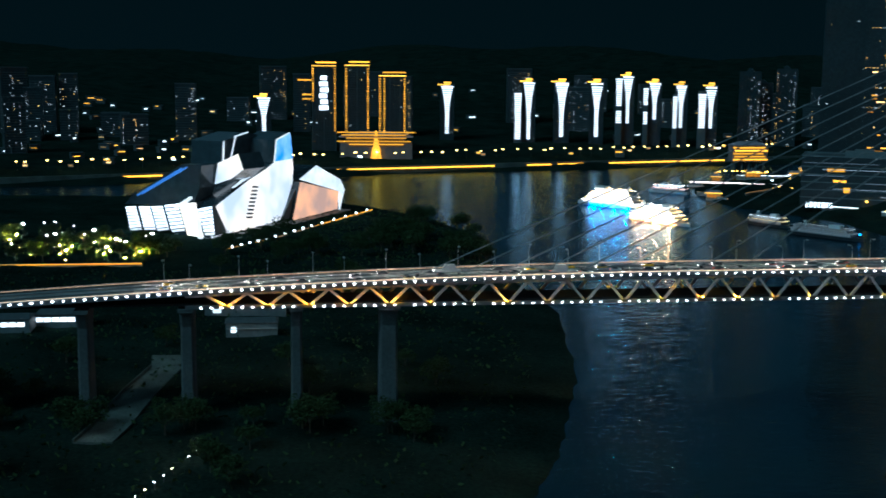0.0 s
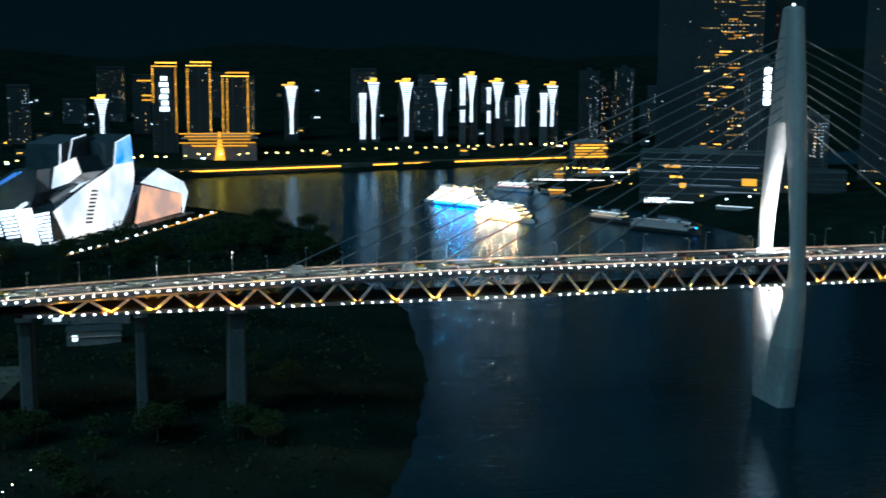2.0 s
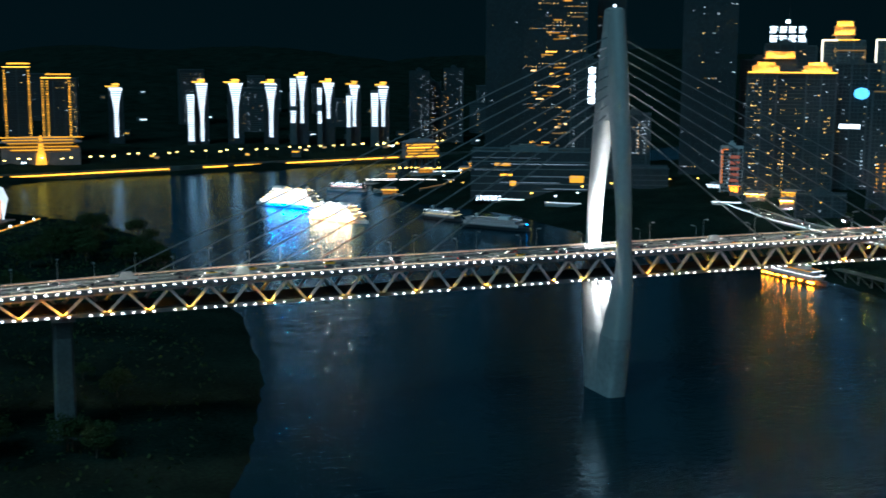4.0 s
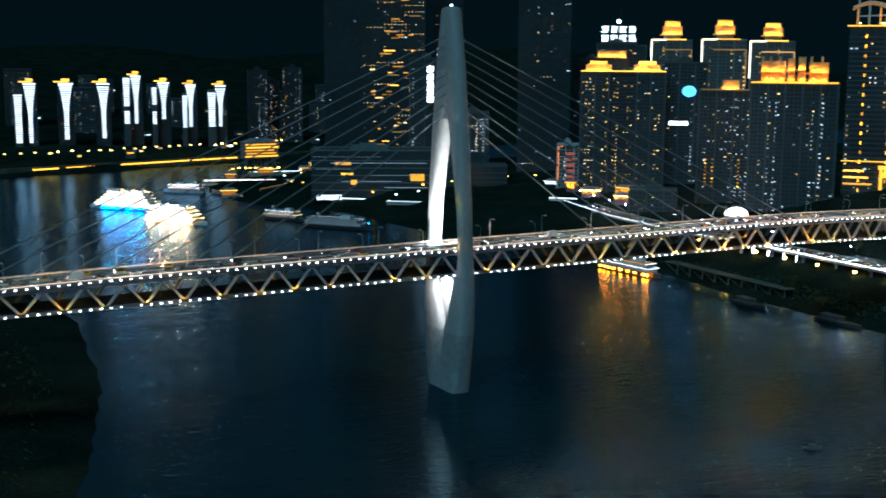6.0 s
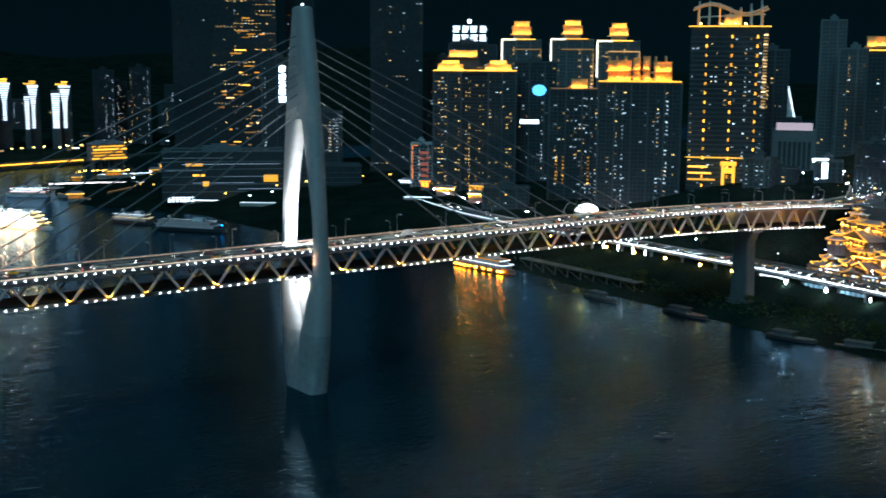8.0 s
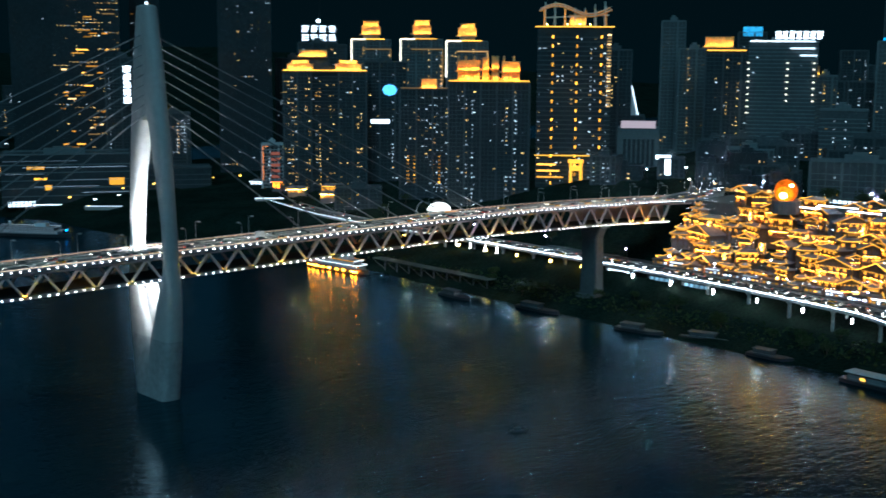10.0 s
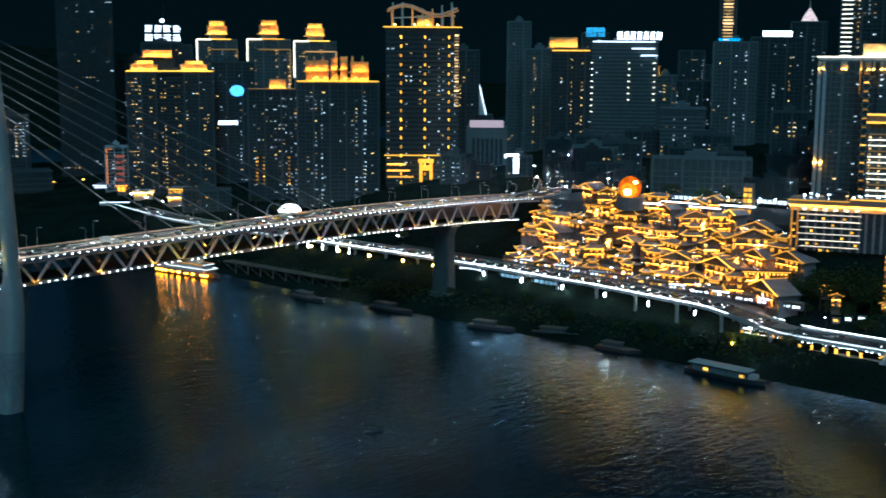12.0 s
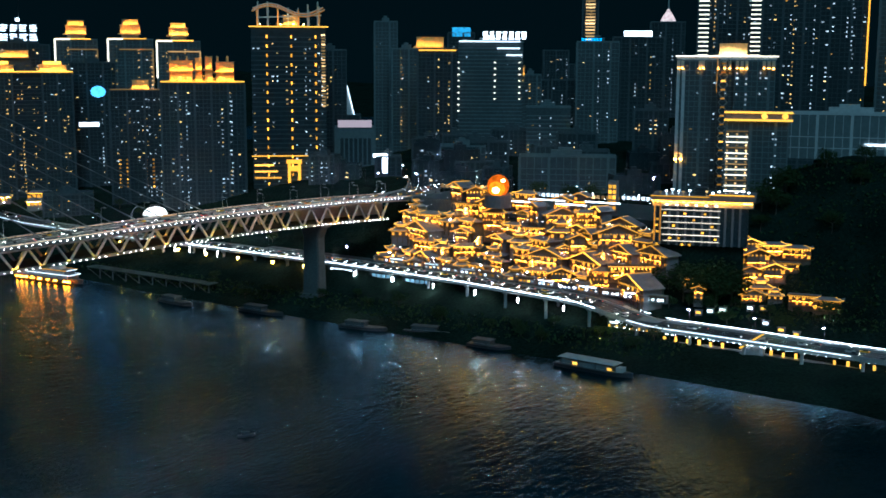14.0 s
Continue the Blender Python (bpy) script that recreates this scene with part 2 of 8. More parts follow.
# ---- mesh helpers
class Mesh:
    """Vertices and faces, gathered box by box."""

    def __init__(self):
        self.v, self.f = [], []

    def add(self, verts, faces):
        n = len(self.v)
        self.v += [tuple(p) for p in verts]
        self.f += [tuple(i + n for i in face) for face in faces]
        return self

    def box(self, x0, x1, y0, y1, z0, z1):
        v = [(x0, y0, z0), (x1, y0, z0), (x1, y1, z0), (x0, y1, z0), (x0, y0, z1), (x1, y0, z1), (x1, y1, z1), (x0, y1, z1)]
        return self.add(v, [(3, 2, 1, 0), (4, 5, 6, 7), (0, 1, 5, 4), (1, 2, 6, 5), (2, 3, 7, 6), (3, 0, 4, 7)])

    def prism(self, pts, z0, z1, pts_top=None):
        """An outline, counterclockwise, raised from z0 to z1; its top may have another outline."""
        n = len(pts)
        top = pts_top or pts
        v = [(x, y, z0) for x, y in pts] + [(x, y, z1) for x, y in top]
        f = [tuple(range(n - 1, -1, -1)), tuple(range(n, 2 * n))] + [(i, (i + 1) % n, n + (i + 1) % n, n + i) for i in range(n)]
        return self.add(v, f)

    def loft(self, rings, closed=True):
        n, base = len(rings[0]), len(self.v)
        for r in rings:
            self.v += [tuple(p) for p in r]
        for k in range(len(rings) - 1):
            for i in range(n):
                a, b = base + k * n + i, base + k * n + (i + 1) % n
                self.f.append((a, b, b + n, a + n))
        if closed:
            self.f.append(tuple(base + i for i in range(n - 1, -1, -1)))
            self.f.append(tuple(base + (len(rings) - 1) * n + i for i in range(n)))
        return self

    def beam(self, p, q, w, h=None, up=(0, 0, 1)):
        """A bar of square section from p to q."""
        p, q, h = Vector(p), Vector(q), h or w
        a = (q - p).normalized()
        s = a.cross(Vector(up))
        s = s.normalized() if s.length > 1e-4 else Vector((1, 0, 0))
        u = s.cross(a)
        ring = [s * w / 2 + u * h / 2, -s * w / 2 + u * h / 2, -s * w / 2 - u * h / 2, s * w / 2 - u * h / 2]
        return self.loft([[p + r for r in ring], [q + r for r in ring]])

    def tube(self, p, q, r0, r1=None, n=8):
        p, q, r1 = Vector(p), Vector(q), r0 if r1 is None else r1
        a = (q - p).normalized()
        s = a.orthogonal().normalized()
        u = a.cross(s)
        ring = [s * math.cos(k * math.tau / n) + u * math.sin(k * math.tau / n) for k in range(n)]
        return self.loft([[p + r * r0 for r in ring], [q + r * r1 for r in ring]])

    def polyline(self, pts, w):
        """A square bar that bends along its points, in one piece."""
        pts = [Vector(p) for p in pts]
        rings = []
        for k, p in enumerate(pts):
            a = (pts[min(k + 1, len(pts) - 1)] - pts[max(k - 1, 0)]).normalized()
            s = a.cross(Vector((0, 0, 1)))
            s = s.normalized() if s.length > 1e-3 else Vector((1, 0, 0))
            u = s.cross(a)
            rings.append([p + (s + u) * w / 2, p + (u - s) * w / 2, p - (s + u) * w / 2, p + (s - u) * w / 2])
        return self.loft(rings)

    def ball(self, c, rx, ry, rz, n=10, m=6, z_from=-1.0):
        rings = []
        for k in range(m + 1):
            s = max(z_from, -0.999) + (0.999 - max(z_from, -0.999)) * k / m
            r = math.sqrt(1 - s * s)
            rings.append([(c[0] + rx * r * math.cos(i * math.tau / n), c[1] + ry * r * math.sin(i * math.tau / n), c[2] + rz * s) for i in range(n)])
        return self.loft(rings)

    def data(self, name, mat):
        me = bpy.data.meshes.new(name)
        me.from_pydata(self.v, [], self.f)
        me.update()
        me.materials.append(mat)
        return me


def part(name, mesh, mat, parent, label="", at=None):
    """One mesh object under a thing or part. mesh: a Mesh, or mesh data that alike parts share."""
    me = mesh.data(name, mat) if isinstance(mesh, Mesh) else mesh
    ob = new(name, me)
    ob.parent = parent
    if at is not None:
        ob.matrix_basis = at
    if label:
        ob["label"] = label
    return ob


def thing(name, at, label, category, group="", kind=""):
    ob = new(name)
    ob.empty_display_size = 0.5
    ob.matrix_basis = at
    return tagged(ob, label, category, group, kind)


def solid(name, mesh, mat, label, category, group="", kind="", at=None):
    ob = new(name, mesh.data(name, mat))
    if at is not None:
        ob.matrix_basis = at
    return tagged(ob, label, category, group, kind)


def lerp(x, xs, ys):
    return float(np.interp(x, xs, ys))

# ---- ground and river
def shore(y):
    """Where the town's bank meets the water, on the right."""
    return np.interp(y, [-2000, -420, -330, -180, 100, 200, 300, 420, 600, 660, 720, 800, 900, 960, 1010], [150, 235, 262, 270, 276, 285, 262, 236, 228, 204, 168, 158, 178, 215, 300])


def left_shore(y):
    return np.interp(y, [-2000, -300, -120, -30, 90, 230, 400, 500, 620, 700, 800, 1200], [-330, -270, -215, -175, -140, -120, -135, -118, -150, -205, -330, -900])


def far_shore(x):
    return np.interp(x, [-3000, -600, -224, 324, 900, 3000], [500, 950, 1065, 1191, 1330, 1500])


def smooth(a, b, x):
    s = np.clip((x - a) / (b - a), 0, 1)
    return s * s * (3 - 2 * s)


def ground_z(x, y):
    x, y = np.asarray(x, float), np.asarray(y, float)
    d = np.minimum(x - shore(y), (985 - y) * 0.9)
    flat = np.interp(d, [-60, -5, 0, 25, 48, 58, 66, 150, 400, 900], [-9, -2, 0, 5, 10, 17, 19, 23, 50, 85])
    cliff = np.interp(d, [-60, -5, 0, 25, 48, 58, 66, 92, 130, 142, 260, 480, 900], [-9, -2, 0, 5, 9, 13, 17, 20, 30, 57, 66, 88, 110])
    wood = np.interp(d, [-60, -5, 0, 25, 48, 60, 75, 100, 150, 200, 420, 900], [-9, -2, 0, 4, 7, 10, 14, 22, 62, 92, 105, 120])
    a, b = smooth(120, 300, y), smooth(-190, -265, y)
    right = flat * a + (1 - a) * (cliff * (1 - b) + wood * b)
    spit = smooth(340, 290, x) * smooth(640, 690, y)
    right = right * (1 - spit) + np.minimum(right, 7.5) * spit
    e = left_shore(y) - x
    near = smooth(150, 330, y)
    low = np.interp(e, [-60, -5, 0, 30, 80, 140, 260, 600], [-9, -2, 0, 4, 7, 10, 13, 30])
    park = np.interp(e, [-60, -5, 0, 12, 40, 300, 900], [-9, -2, 0, 7, 10, 12, 40])
    left = low * (1 - near) + park * near
    f = y - far_shore(x)
    far = np.interp(f, [-60, -5, 0, 14, 60, 300, 700, 1500, 2600], [-9, -2, 0, 10, 14, 22, 45, 110, 150])
    far = far + smooth(500, 1500, f) * (22 * np.sin(x / 310.0) + 14 * np.sin(x / 127.0 + 1) + 7 * np.sin(x / 51.0 + y / 90.0))
    left = np.where(y > 760, -9, left)
    # the benches of the small quarter, cut into the slope
    bench = smooth(352, 362, x) * smooth(425, 412, x) * smooth(-318, -306, y) * smooth(-214, -224, y)
    right = right * (1 - bench) + np.minimum(right, 19 + 0.62 * np.maximum(0, x - 370)) * bench
    return np.maximum(np.maximum(right, left), far)


def gz(x, y):
    return float(ground_z(x, y))


def axis(lo, hi, fine_lo, fine_hi, fine, coarse):
    return np.unique(np.concatenate([np.arange(lo, fine_lo, coarse), np.arange(fine_lo, fine_hi, fine), np.arange(fine_hi, hi + 1, coarse)]))


gx, gy = axis(-3600, 3600, -480, 760, 8, 80), axis(-1700, 4600, -500, 760, 8, 80)
XX, YY = np.meshgrid(gx, gy)
ZZ = ground_z(XX, YY)
rough_land = np.random.RandomState(3).normal(0, 0.5, ZZ.shape)
ZZ = ZZ + np.where(ZZ > 2, rough_land, 0)
nx, ny = len(gx), len(gy)
gm = Mesh()
gm.v = list(zip(XX.ravel().tolist(), YY.ravel().tolist(), ZZ.ravel().tolist()))
gm.f = [(j * nx + i, j * nx + i + 1, (j + 1) * nx + i + 1, (j + 1) * nx + i) for j in range(ny - 1) for i in range(nx - 1)]
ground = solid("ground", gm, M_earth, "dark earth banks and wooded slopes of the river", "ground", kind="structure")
for poly in ground.data.polygons:
    poly.use_smooth = True
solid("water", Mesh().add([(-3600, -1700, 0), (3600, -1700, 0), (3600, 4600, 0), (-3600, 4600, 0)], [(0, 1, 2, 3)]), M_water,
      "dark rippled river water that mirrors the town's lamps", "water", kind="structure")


# ---- the bridge
def z_top(x):
    return 67.3 - (6.2 * (min(0, x + 100) / 240) ** 2) - (1.35e-4 * max(0, x - 180) ** 2)


def z_low(x):
    return 55.6 - 1.4e-4 * max(0, x - 150) ** 2


Y0, Y1 = 0.0, 19.0   # the two trusses
X_END = 400
bridge = thing("bridge", pose(0, 0, 0), "double-deck steel truss road and rail bridge with lamps along both edges", "bridge")


def strip(xs, y0, y1, zf, dz0, dz1):
    """A deck that follows zf along x."""
    return Mesh().loft([[(x, y0, zf(x) + dz0), (x, y1, zf(x) + dz0), (x, y1, zf(x) + dz1), (x, y0, zf(x) + dz1)] for x in xs])


xs_main = list(range(-320, X_END + 1, 8))
xs_all = list(range(-640, X_END + 1, 8))
part("upper_deck", strip(xs_all, -1.0, 20.5, z_top, -1.6, -0.3), M_deck_steel, bridge)
part("roadway", strip(xs_all, 1.2, 18.3, z_top, -0.3, -0.2), M_bridge_asphalt, bridge, "asphalt road with four lanes of traffic")
for name, y in (("kerb", 0.9), ("kerb", 18.4)):
    part(name, strip(xs_all, y - 0.2, y + 0.2, z_top, -0.3, 0.15), M_concrete, bridge)
part("median_barrier", strip(xs_all, 9.55, 9.95, z_top, -0.2, 0.6), M_concrete, bridge)
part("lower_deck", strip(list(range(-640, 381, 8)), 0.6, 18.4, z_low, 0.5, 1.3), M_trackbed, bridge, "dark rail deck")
for y in (Y0, Y1):
    part("lower_chord", strip(list(range(-320, 381, 8)), y - 0.55, y + 0.55, z_low, -0.7, 0.7), M_deck_steel, bridge)
    part("upper_chord", strip(xs_main, y - 0.5, y + 0.5, z_top, -2.6, -1.6), M_steel, bridge)
part("fascia", strip(xs_all, -1.25, -1.0, z_top, -1.7, 0.1), M_deck_steel, bridge)
part("far_fascia", strip(xs_all, 20.5, 20.75, z_top, -1.7, 0.1), M_deck_steel, bridge)
# rails: posts in one strip with three bars, on both edges
for y in (-1.1, 20.6):
    rail = strip(xs_all, y - 0.05, y + 0.05, z_top, 1.15, 1.3)
    for dz in (0.45, 0.8):
        s2 = strip(xs_all, y - 0.03, y + 0.03, z_top, dz, dz + 0.07)
        rail.add(s2.v, s2.f)
    for x in range(-640, X_END, 2):
        rail.box(x - 0.05, x + 0.05, y - 0.05, y + 0.05, z_top(x) - 0.3, z_top(x) + 1.2)
    part("railing", rail, M_rail, bridge, "grey steel railing")
# glowing strips added along both rails to brighten the deck
part("rail_fill", strip(xs_all, 20.35, 20.5, z_top, 0.75, 0.95), glow("warm_rail_fill", (1.0, 0.66, 0.42), 0.5), bridge, "added warm strip under the handrail that lights the deck")
part("rail_fill", strip(xs_all, -0.98, -0.85, z_top, 0.5, 0.7), glow("soft_rail_fill", (1.0, 0.72, 0.5), 0.9), bridge, "added warm strip inside the near railing that lights the deck")
# diagonals: a V from each lower node to the upper chord half a panel either side
for i in range(-19, 24):
    x = 16 * i
    for y in (Y0, Y1):
        for s in (-1, 1):
            xe = x + 8 * s
            if xe < -318 or xe > 378:
                continue
            part("diagonal", Mesh().beam((x + s * 0.7, y, z_low(x) + 0.6), (xe - s * 0.3, y, z_top(xe) - 2.4), 0.9, 0.95, (0, 1, 0)), M_steel, bridge)
for k in range(8):
    x = 296 + 12 * k
    part("side_panel", Mesh().loft([[(u, 16.4, z_low(u) + 1.3), (u, 16.6, z_low(u) + 1.3), (u, 16.6, z_top(u) - 1.7), (u, 16.4, z_top(u) - 1.7)] for u in (x, x + 6, x + 11.8)]), M_steel, bridge)
for i in range(-39, 47, 2):
    x = 8 * i
    part("cross_beam", Mesh().box(x - 0.35, x + 0.35, Y0, Y1, z_top(x) - 2.5, z_top(x) - 1.5), M_deck_steel, bridge)
    part("cross_beam", Mesh().box(x - 0.35, x + 0.35, Y0, Y1, z_low(x) - 0.4, z_low(x) + 0.5), M_deck_steel, bridge)
# marker lamps along both chords
dot = Mesh().ball((0, 0, 0), 0.34, 0.3, 0.27, 8, 5).data("marker_lamp", E_dot)
spare = Mesh()
for k in range(-110, 98):
    x = 4.0 * k + 2
    if -230 < x < 392:
        part("marker_lamp", dot, E_dot, bridge, at=pose(x, -1.5, z_top(x) - 0.45))
    elif x < 392:
        spare.ball((x, -1.5, z_top(x) - 0.45), 0.42, 0.3, 0.36, 8, 5)
for k in range(-79, 94):
    if k % 31 in (3, 11, 24):
        continue
    x = 4.0 * k + 2
    if -230 < x < 330:
        part("marker_lamp", dot, E_dot, bridge, at=pose(x, -0.8, z_low(x) - 0.1))
    else:
        spare.ball((x, -0.8, z_low(x) - 0.1), 0.42, 0.3, 0.36, 8, 5)
part("outer_marker_lamps", spare, E_dot, bridge)["kind"] = "stuff"
# amber floods at the lower nodes, that light the diagonals
E_uplight_far = glow("amber_far_uplight", (1.0, 0.29, 0.006), 600, 0.25)
flood = Mesh().box(-0.45, 0.45, -0.1, 0.1, -0.06, 0.06).data("amber_flood", E_uplight)
far_flood = Mesh().box(-0.45, 0.45, -0.1, 0.1, -0.06, 0.06).data("amber_flood", E_uplight_far)
# wide tray and lip added to screen deck and water from the floods
tray = Mesh().box(-2.0, 2.0, -0.9, 0.9, -0.3, -0.2).box(-1.6, 1.6, -0.42, -0.35, -0.2, 0.2).box(-0.2, 0.2, -0.2, 1.25, -0.45, -0.3).data("flood_bracket", M_dark_metal)
for i in range(-19, 24):
    x = 16 * i
    if i == 0:
        continue
    for y, dz in ((Y0 - 1.25, 0.7), (Y1 - 1.25, 1.9)):
        if y > 5 and x > 290:
            continue
        f = part("amber_flood", flood if y < 5 else far_flood, E_uplight, bridge, at=pose(x, y, z_low(x) + dz))
        part("flood_bracket", tray, M_dark_metal, f)

# piers
def pier(x, z0, width, depth, group="piers of the bridge"):
    top = z_low(x) - 0.7
    p = thing("bridge_pier", pose(x, 9.5, z0), "pale concrete bridge pier that flares under the deck", "pier", group)
    h = top - z0
    def ring(z, hw, hd, c=0.8):
        return [(-hw + c, -hd, z), (hw - c, -hd, z), (hw, -hd + c, z), (hw, hd - c, z), (hw - c, hd, z), (-hw + c, hd, z), (-hw, hd - c, z), (-hw, -hd + c, z)]
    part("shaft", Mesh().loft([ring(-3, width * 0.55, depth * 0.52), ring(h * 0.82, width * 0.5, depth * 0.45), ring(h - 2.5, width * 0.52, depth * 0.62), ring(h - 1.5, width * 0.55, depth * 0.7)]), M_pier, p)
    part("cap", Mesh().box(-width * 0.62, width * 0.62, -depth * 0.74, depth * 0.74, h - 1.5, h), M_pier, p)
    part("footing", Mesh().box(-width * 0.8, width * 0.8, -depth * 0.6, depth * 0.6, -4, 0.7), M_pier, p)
    return p


for px, pw in ((-240, 7.0), (-277, 4.4), (-320, 5.0), (310, 7.5)):
    pier(px, gz(px, 9.5), pw, 13)
for px in (-360, -400, -450, -500, -550, -600):
    pier(px, gz(px, 9.5), 4.5, 13)

# the tower: two bowed legs that meet above and below the decks
TX, TY = 1.6, 9.5
pylon = thing("bridge_tower", pose(TX, TY, 0), "tall pale spindle-shaped bridge tower with two bowed legs", "bridge tower")


def rounded(cy, hx, hy, z, n=20, power=2.6):
    """A level ring, rounder than a box and squarer than an oval."""
    ring = []
    for k in range(n):
        c, q = math.cos(k * math.tau / n), math.sin(k * math.tau / n)
        ring.append((hx * math.copysign(abs(c) ** (2 / power), c), cy + hy * math.copysign(abs(q) ** (2 / power), q), z))
    return ring


LEG_Z = [-6, 0, 18, 28, 36, 44, 50, 58, 66, 85, 103, 118, 130, 150, 165, 175]
LEG_OUT = [12.0, 12.6, 15.7, 17.0, 17.9, 18.5, 18.7, 18.1, 17.2, 16.3, 15.0, 13.8, 12.4, 10.0, 7.2, 5.7]   # outer edge from the bridge's axis
LEG_IN = [-3.0, -3.0, -2.0, 0.0, 2.8, 5.8, 7.8, 11.0, 11.9, 10.0, 6.4, 3.0, 0.5, -1.0, -2.4, -2.9]        # inner edge
LEG_HX = [5.1, 5.0, 4.7, 4.5, 4.3, 4.1, 3.9, 3.6, 3.4, 3.4, 3.5, 3.6, 3.6, 3.5, 3.4, 3.2]


def leg_ring(z, side):
    out, inner, hx = lerp(z, LEG_Z, LEG_OUT), lerp(z, LEG_Z, LEG_IN), lerp(z, LEG_Z, LEG_HX)
    return rounded(side * (out + inner) / 2, hx, (out - inner) / 2, z, power=lerp(z, [28, 50, 66], [4.5, 3.6, 2.6]))


for side in (-1, 1):
    leg = part("leg", Mesh().loft([leg_ring(z, side) for z in list(range(28, 132, 4)) + [134, 142, 150, 158, 166, 172, 175]], False), M_tower, pylon)
    for poly in leg.data.polygons:
        poly.use_smooth = len(poly.vertices) == 4
part("head", Mesh().loft([rounded(0, lerp(z, LEG_Z, LEG_HX) - 0.9, lerp(z, LEG_Z, LEG_OUT) * 0.7, z) for z in (126, 140, 150, 160, 170, 174)] + [rounded(0, 3.3, 5.8, 175), rounded(0, 3.1, 5.5, 175.6), rounded(0, 1.9, 3.6, 176.3)]), M_tower, pylon)
for side in (-1, 1):
    foot = part("leg_foot", Mesh().loft([leg_ring(z, side) for z in (-6, 0, 6, 12, 18, 23, 28)], False), M_tower_foot, pylon, "foot of the leg, its shade put into the colour")
    for poly in foot.data.polygons:
        poly.use_smooth = len(poly.vertices) == 4
part("beacon", Mesh().ball((0, 0, 177.0), 0.8, 0.8, 0.7, 8, 5), E_sign, pylon, "white beacon lamp")
web_z = (26, 30, 36, 42, 48, 54.4)
part("web", Mesh().loft([[(-1.2, -lerp(z, LEG_Z, LEG_IN) - 1.5, z), (1.2, -lerp(z, LEG_Z, LEG_IN) - 1.5, z), (1.2, lerp(z, LEG_Z, LEG_IN) + 1.5, z), (-1.2, lerp(z, LEG_Z, LEG_IN) + 1.5, z)] for z in web_z]), M_tower, pylon)

# floods that wash the inner faces of the legs
flood_fix = Mesh().box(-0.5, 0.5, -0.35, 0.35, -0.3, 0.3).data("flood_housing", M_dark_metal)


def tower_flood(eye, target, power, spot):
    f = thing("floodlight", pose(*eye), "floodlight on the bridge", "floodlight", "tower floodlights")
    part("housing", flood_fix, M_dark_metal, f)
    L = bpy.data.lights.new("flood_lamp", "SPOT")
    L.energy, L.spot_size, L.spot_blend, L.color, L.shadow_soft_size = power, radians(spot), 0.6, (1.0, 0.93, 0.86), 0.4
    lo = new("flood_lamp", L)
    lo.matrix_world = look(Vector(eye) + (Vector(target) - Vector(eye)).normalized() * 0.8, target)


tower_flood((TX, 1.0, 68.6), (TX, 21.5, 92), 2.2e5, 90)
tower_flood((TX - 2, 9.0, 69.2), (TX, 22.5, 74), 4.5e4, 140)
tower_flood((TX - 8.5, 3.5, 52.6), (TX, 14.0, 45), 3.4e4, 110)
tower_flood((TX - 14, 16.0, 68.4), (TX - 2, 22.0, 104), 4.0e4, 70)
tower_flood((TX - 17, 3.0, 68.4), (TX - 3, 4.0, 126), 1.4e4, 50)
# added flood without a known lamp, brightens only the right-hand cables
tower_flood((TX + 66, 9.75, 68.6), (TX + 44, 9.75, 104), 5.5e4, 75)

# stay cables in one plane above the median
stays_l = [(-92 - 17 * k, 129 + 4.35 * k) for k in range(9)]
stays_r = [(88 + 16.5 * k, 129 + 4.35 * k) for k in range(9)]
for xa, zt in stays_l + stays_r:
    c = thing("stay_cable", pose(xa, 9.75, z_top(xa) - 0.3), "grey stay cable from the tower to the deck", "cable", "stay cables")
    for dy in (-0.6, 0.6):
        part("strand", Mesh().tube((0, dy, 0), (TX + (2.5 if xa > 0 else -2.5) - xa, dy, zt - z_top(xa)), 0.15, n=6), M_cable, c)
    part("anchor", Mesh().box(-0.6, 0.6, -0.9, 0.9, 0, 1.0), M_dark_metal, c)

# the road that runs on from the bridge head into the town
head_road = thing("bridge_head_road", pose(0, 0, 0), "wide asphalt street at the bridge head with kerbs", "street")
HEAD = [(398, 9.7), (440, 16), (490, 48), (540, 92), (600, 150)]
def head_ring(p, q, a, b, z0, z1):
    d = Vector((q[0] - p[0], q[1] - p[1])).normalized()
    return [(p[0] - d.y * a, p[1] + d.x * a, z0), (p[0] - d.y * b, p[1] + d.x * b, z0), (p[0] - d.y * b, p[1] + d.x * b, z1), (p[0] - d.y * a, p[1] + d.x * a, z1)]
def head_strip(a, b, dz0, dz1):
    nxt = HEAD[1:] + [(660, 208)]
    return Mesh().loft([head_ring(p, q, a, b, 60.6 + 0.02 * k * 40 + dz0, 60.6 + 0.02 * k * 40 + dz1) for k, (p, q) in enumerate(zip(HEAD, nxt))])
part("roadway", head_strip(-12, 12, -3, -0.2), M_asphalt, head_road)
for off in (-12.4, 12):
    part("parapet", head_strip(off, off + 0.4, -3, 0.8), M_concrete, head_road)


# ---- buildings of the town
WINDOW_MESH = {}


def pane_mesh(w, h, mat):
    """A lit pane that stands a little proud of the wall, facing -y."""
    key = (round(w, 1), round(h, 1), mat.name)
    if key not in WINDOW_MESH:
        WINDOW_MESH[key] = Mesh().box(-w / 2, w / 2, -0.06, 0.02, -h / 2, h / 2).data("window", mat)
    return WINDOW_MESH[key]


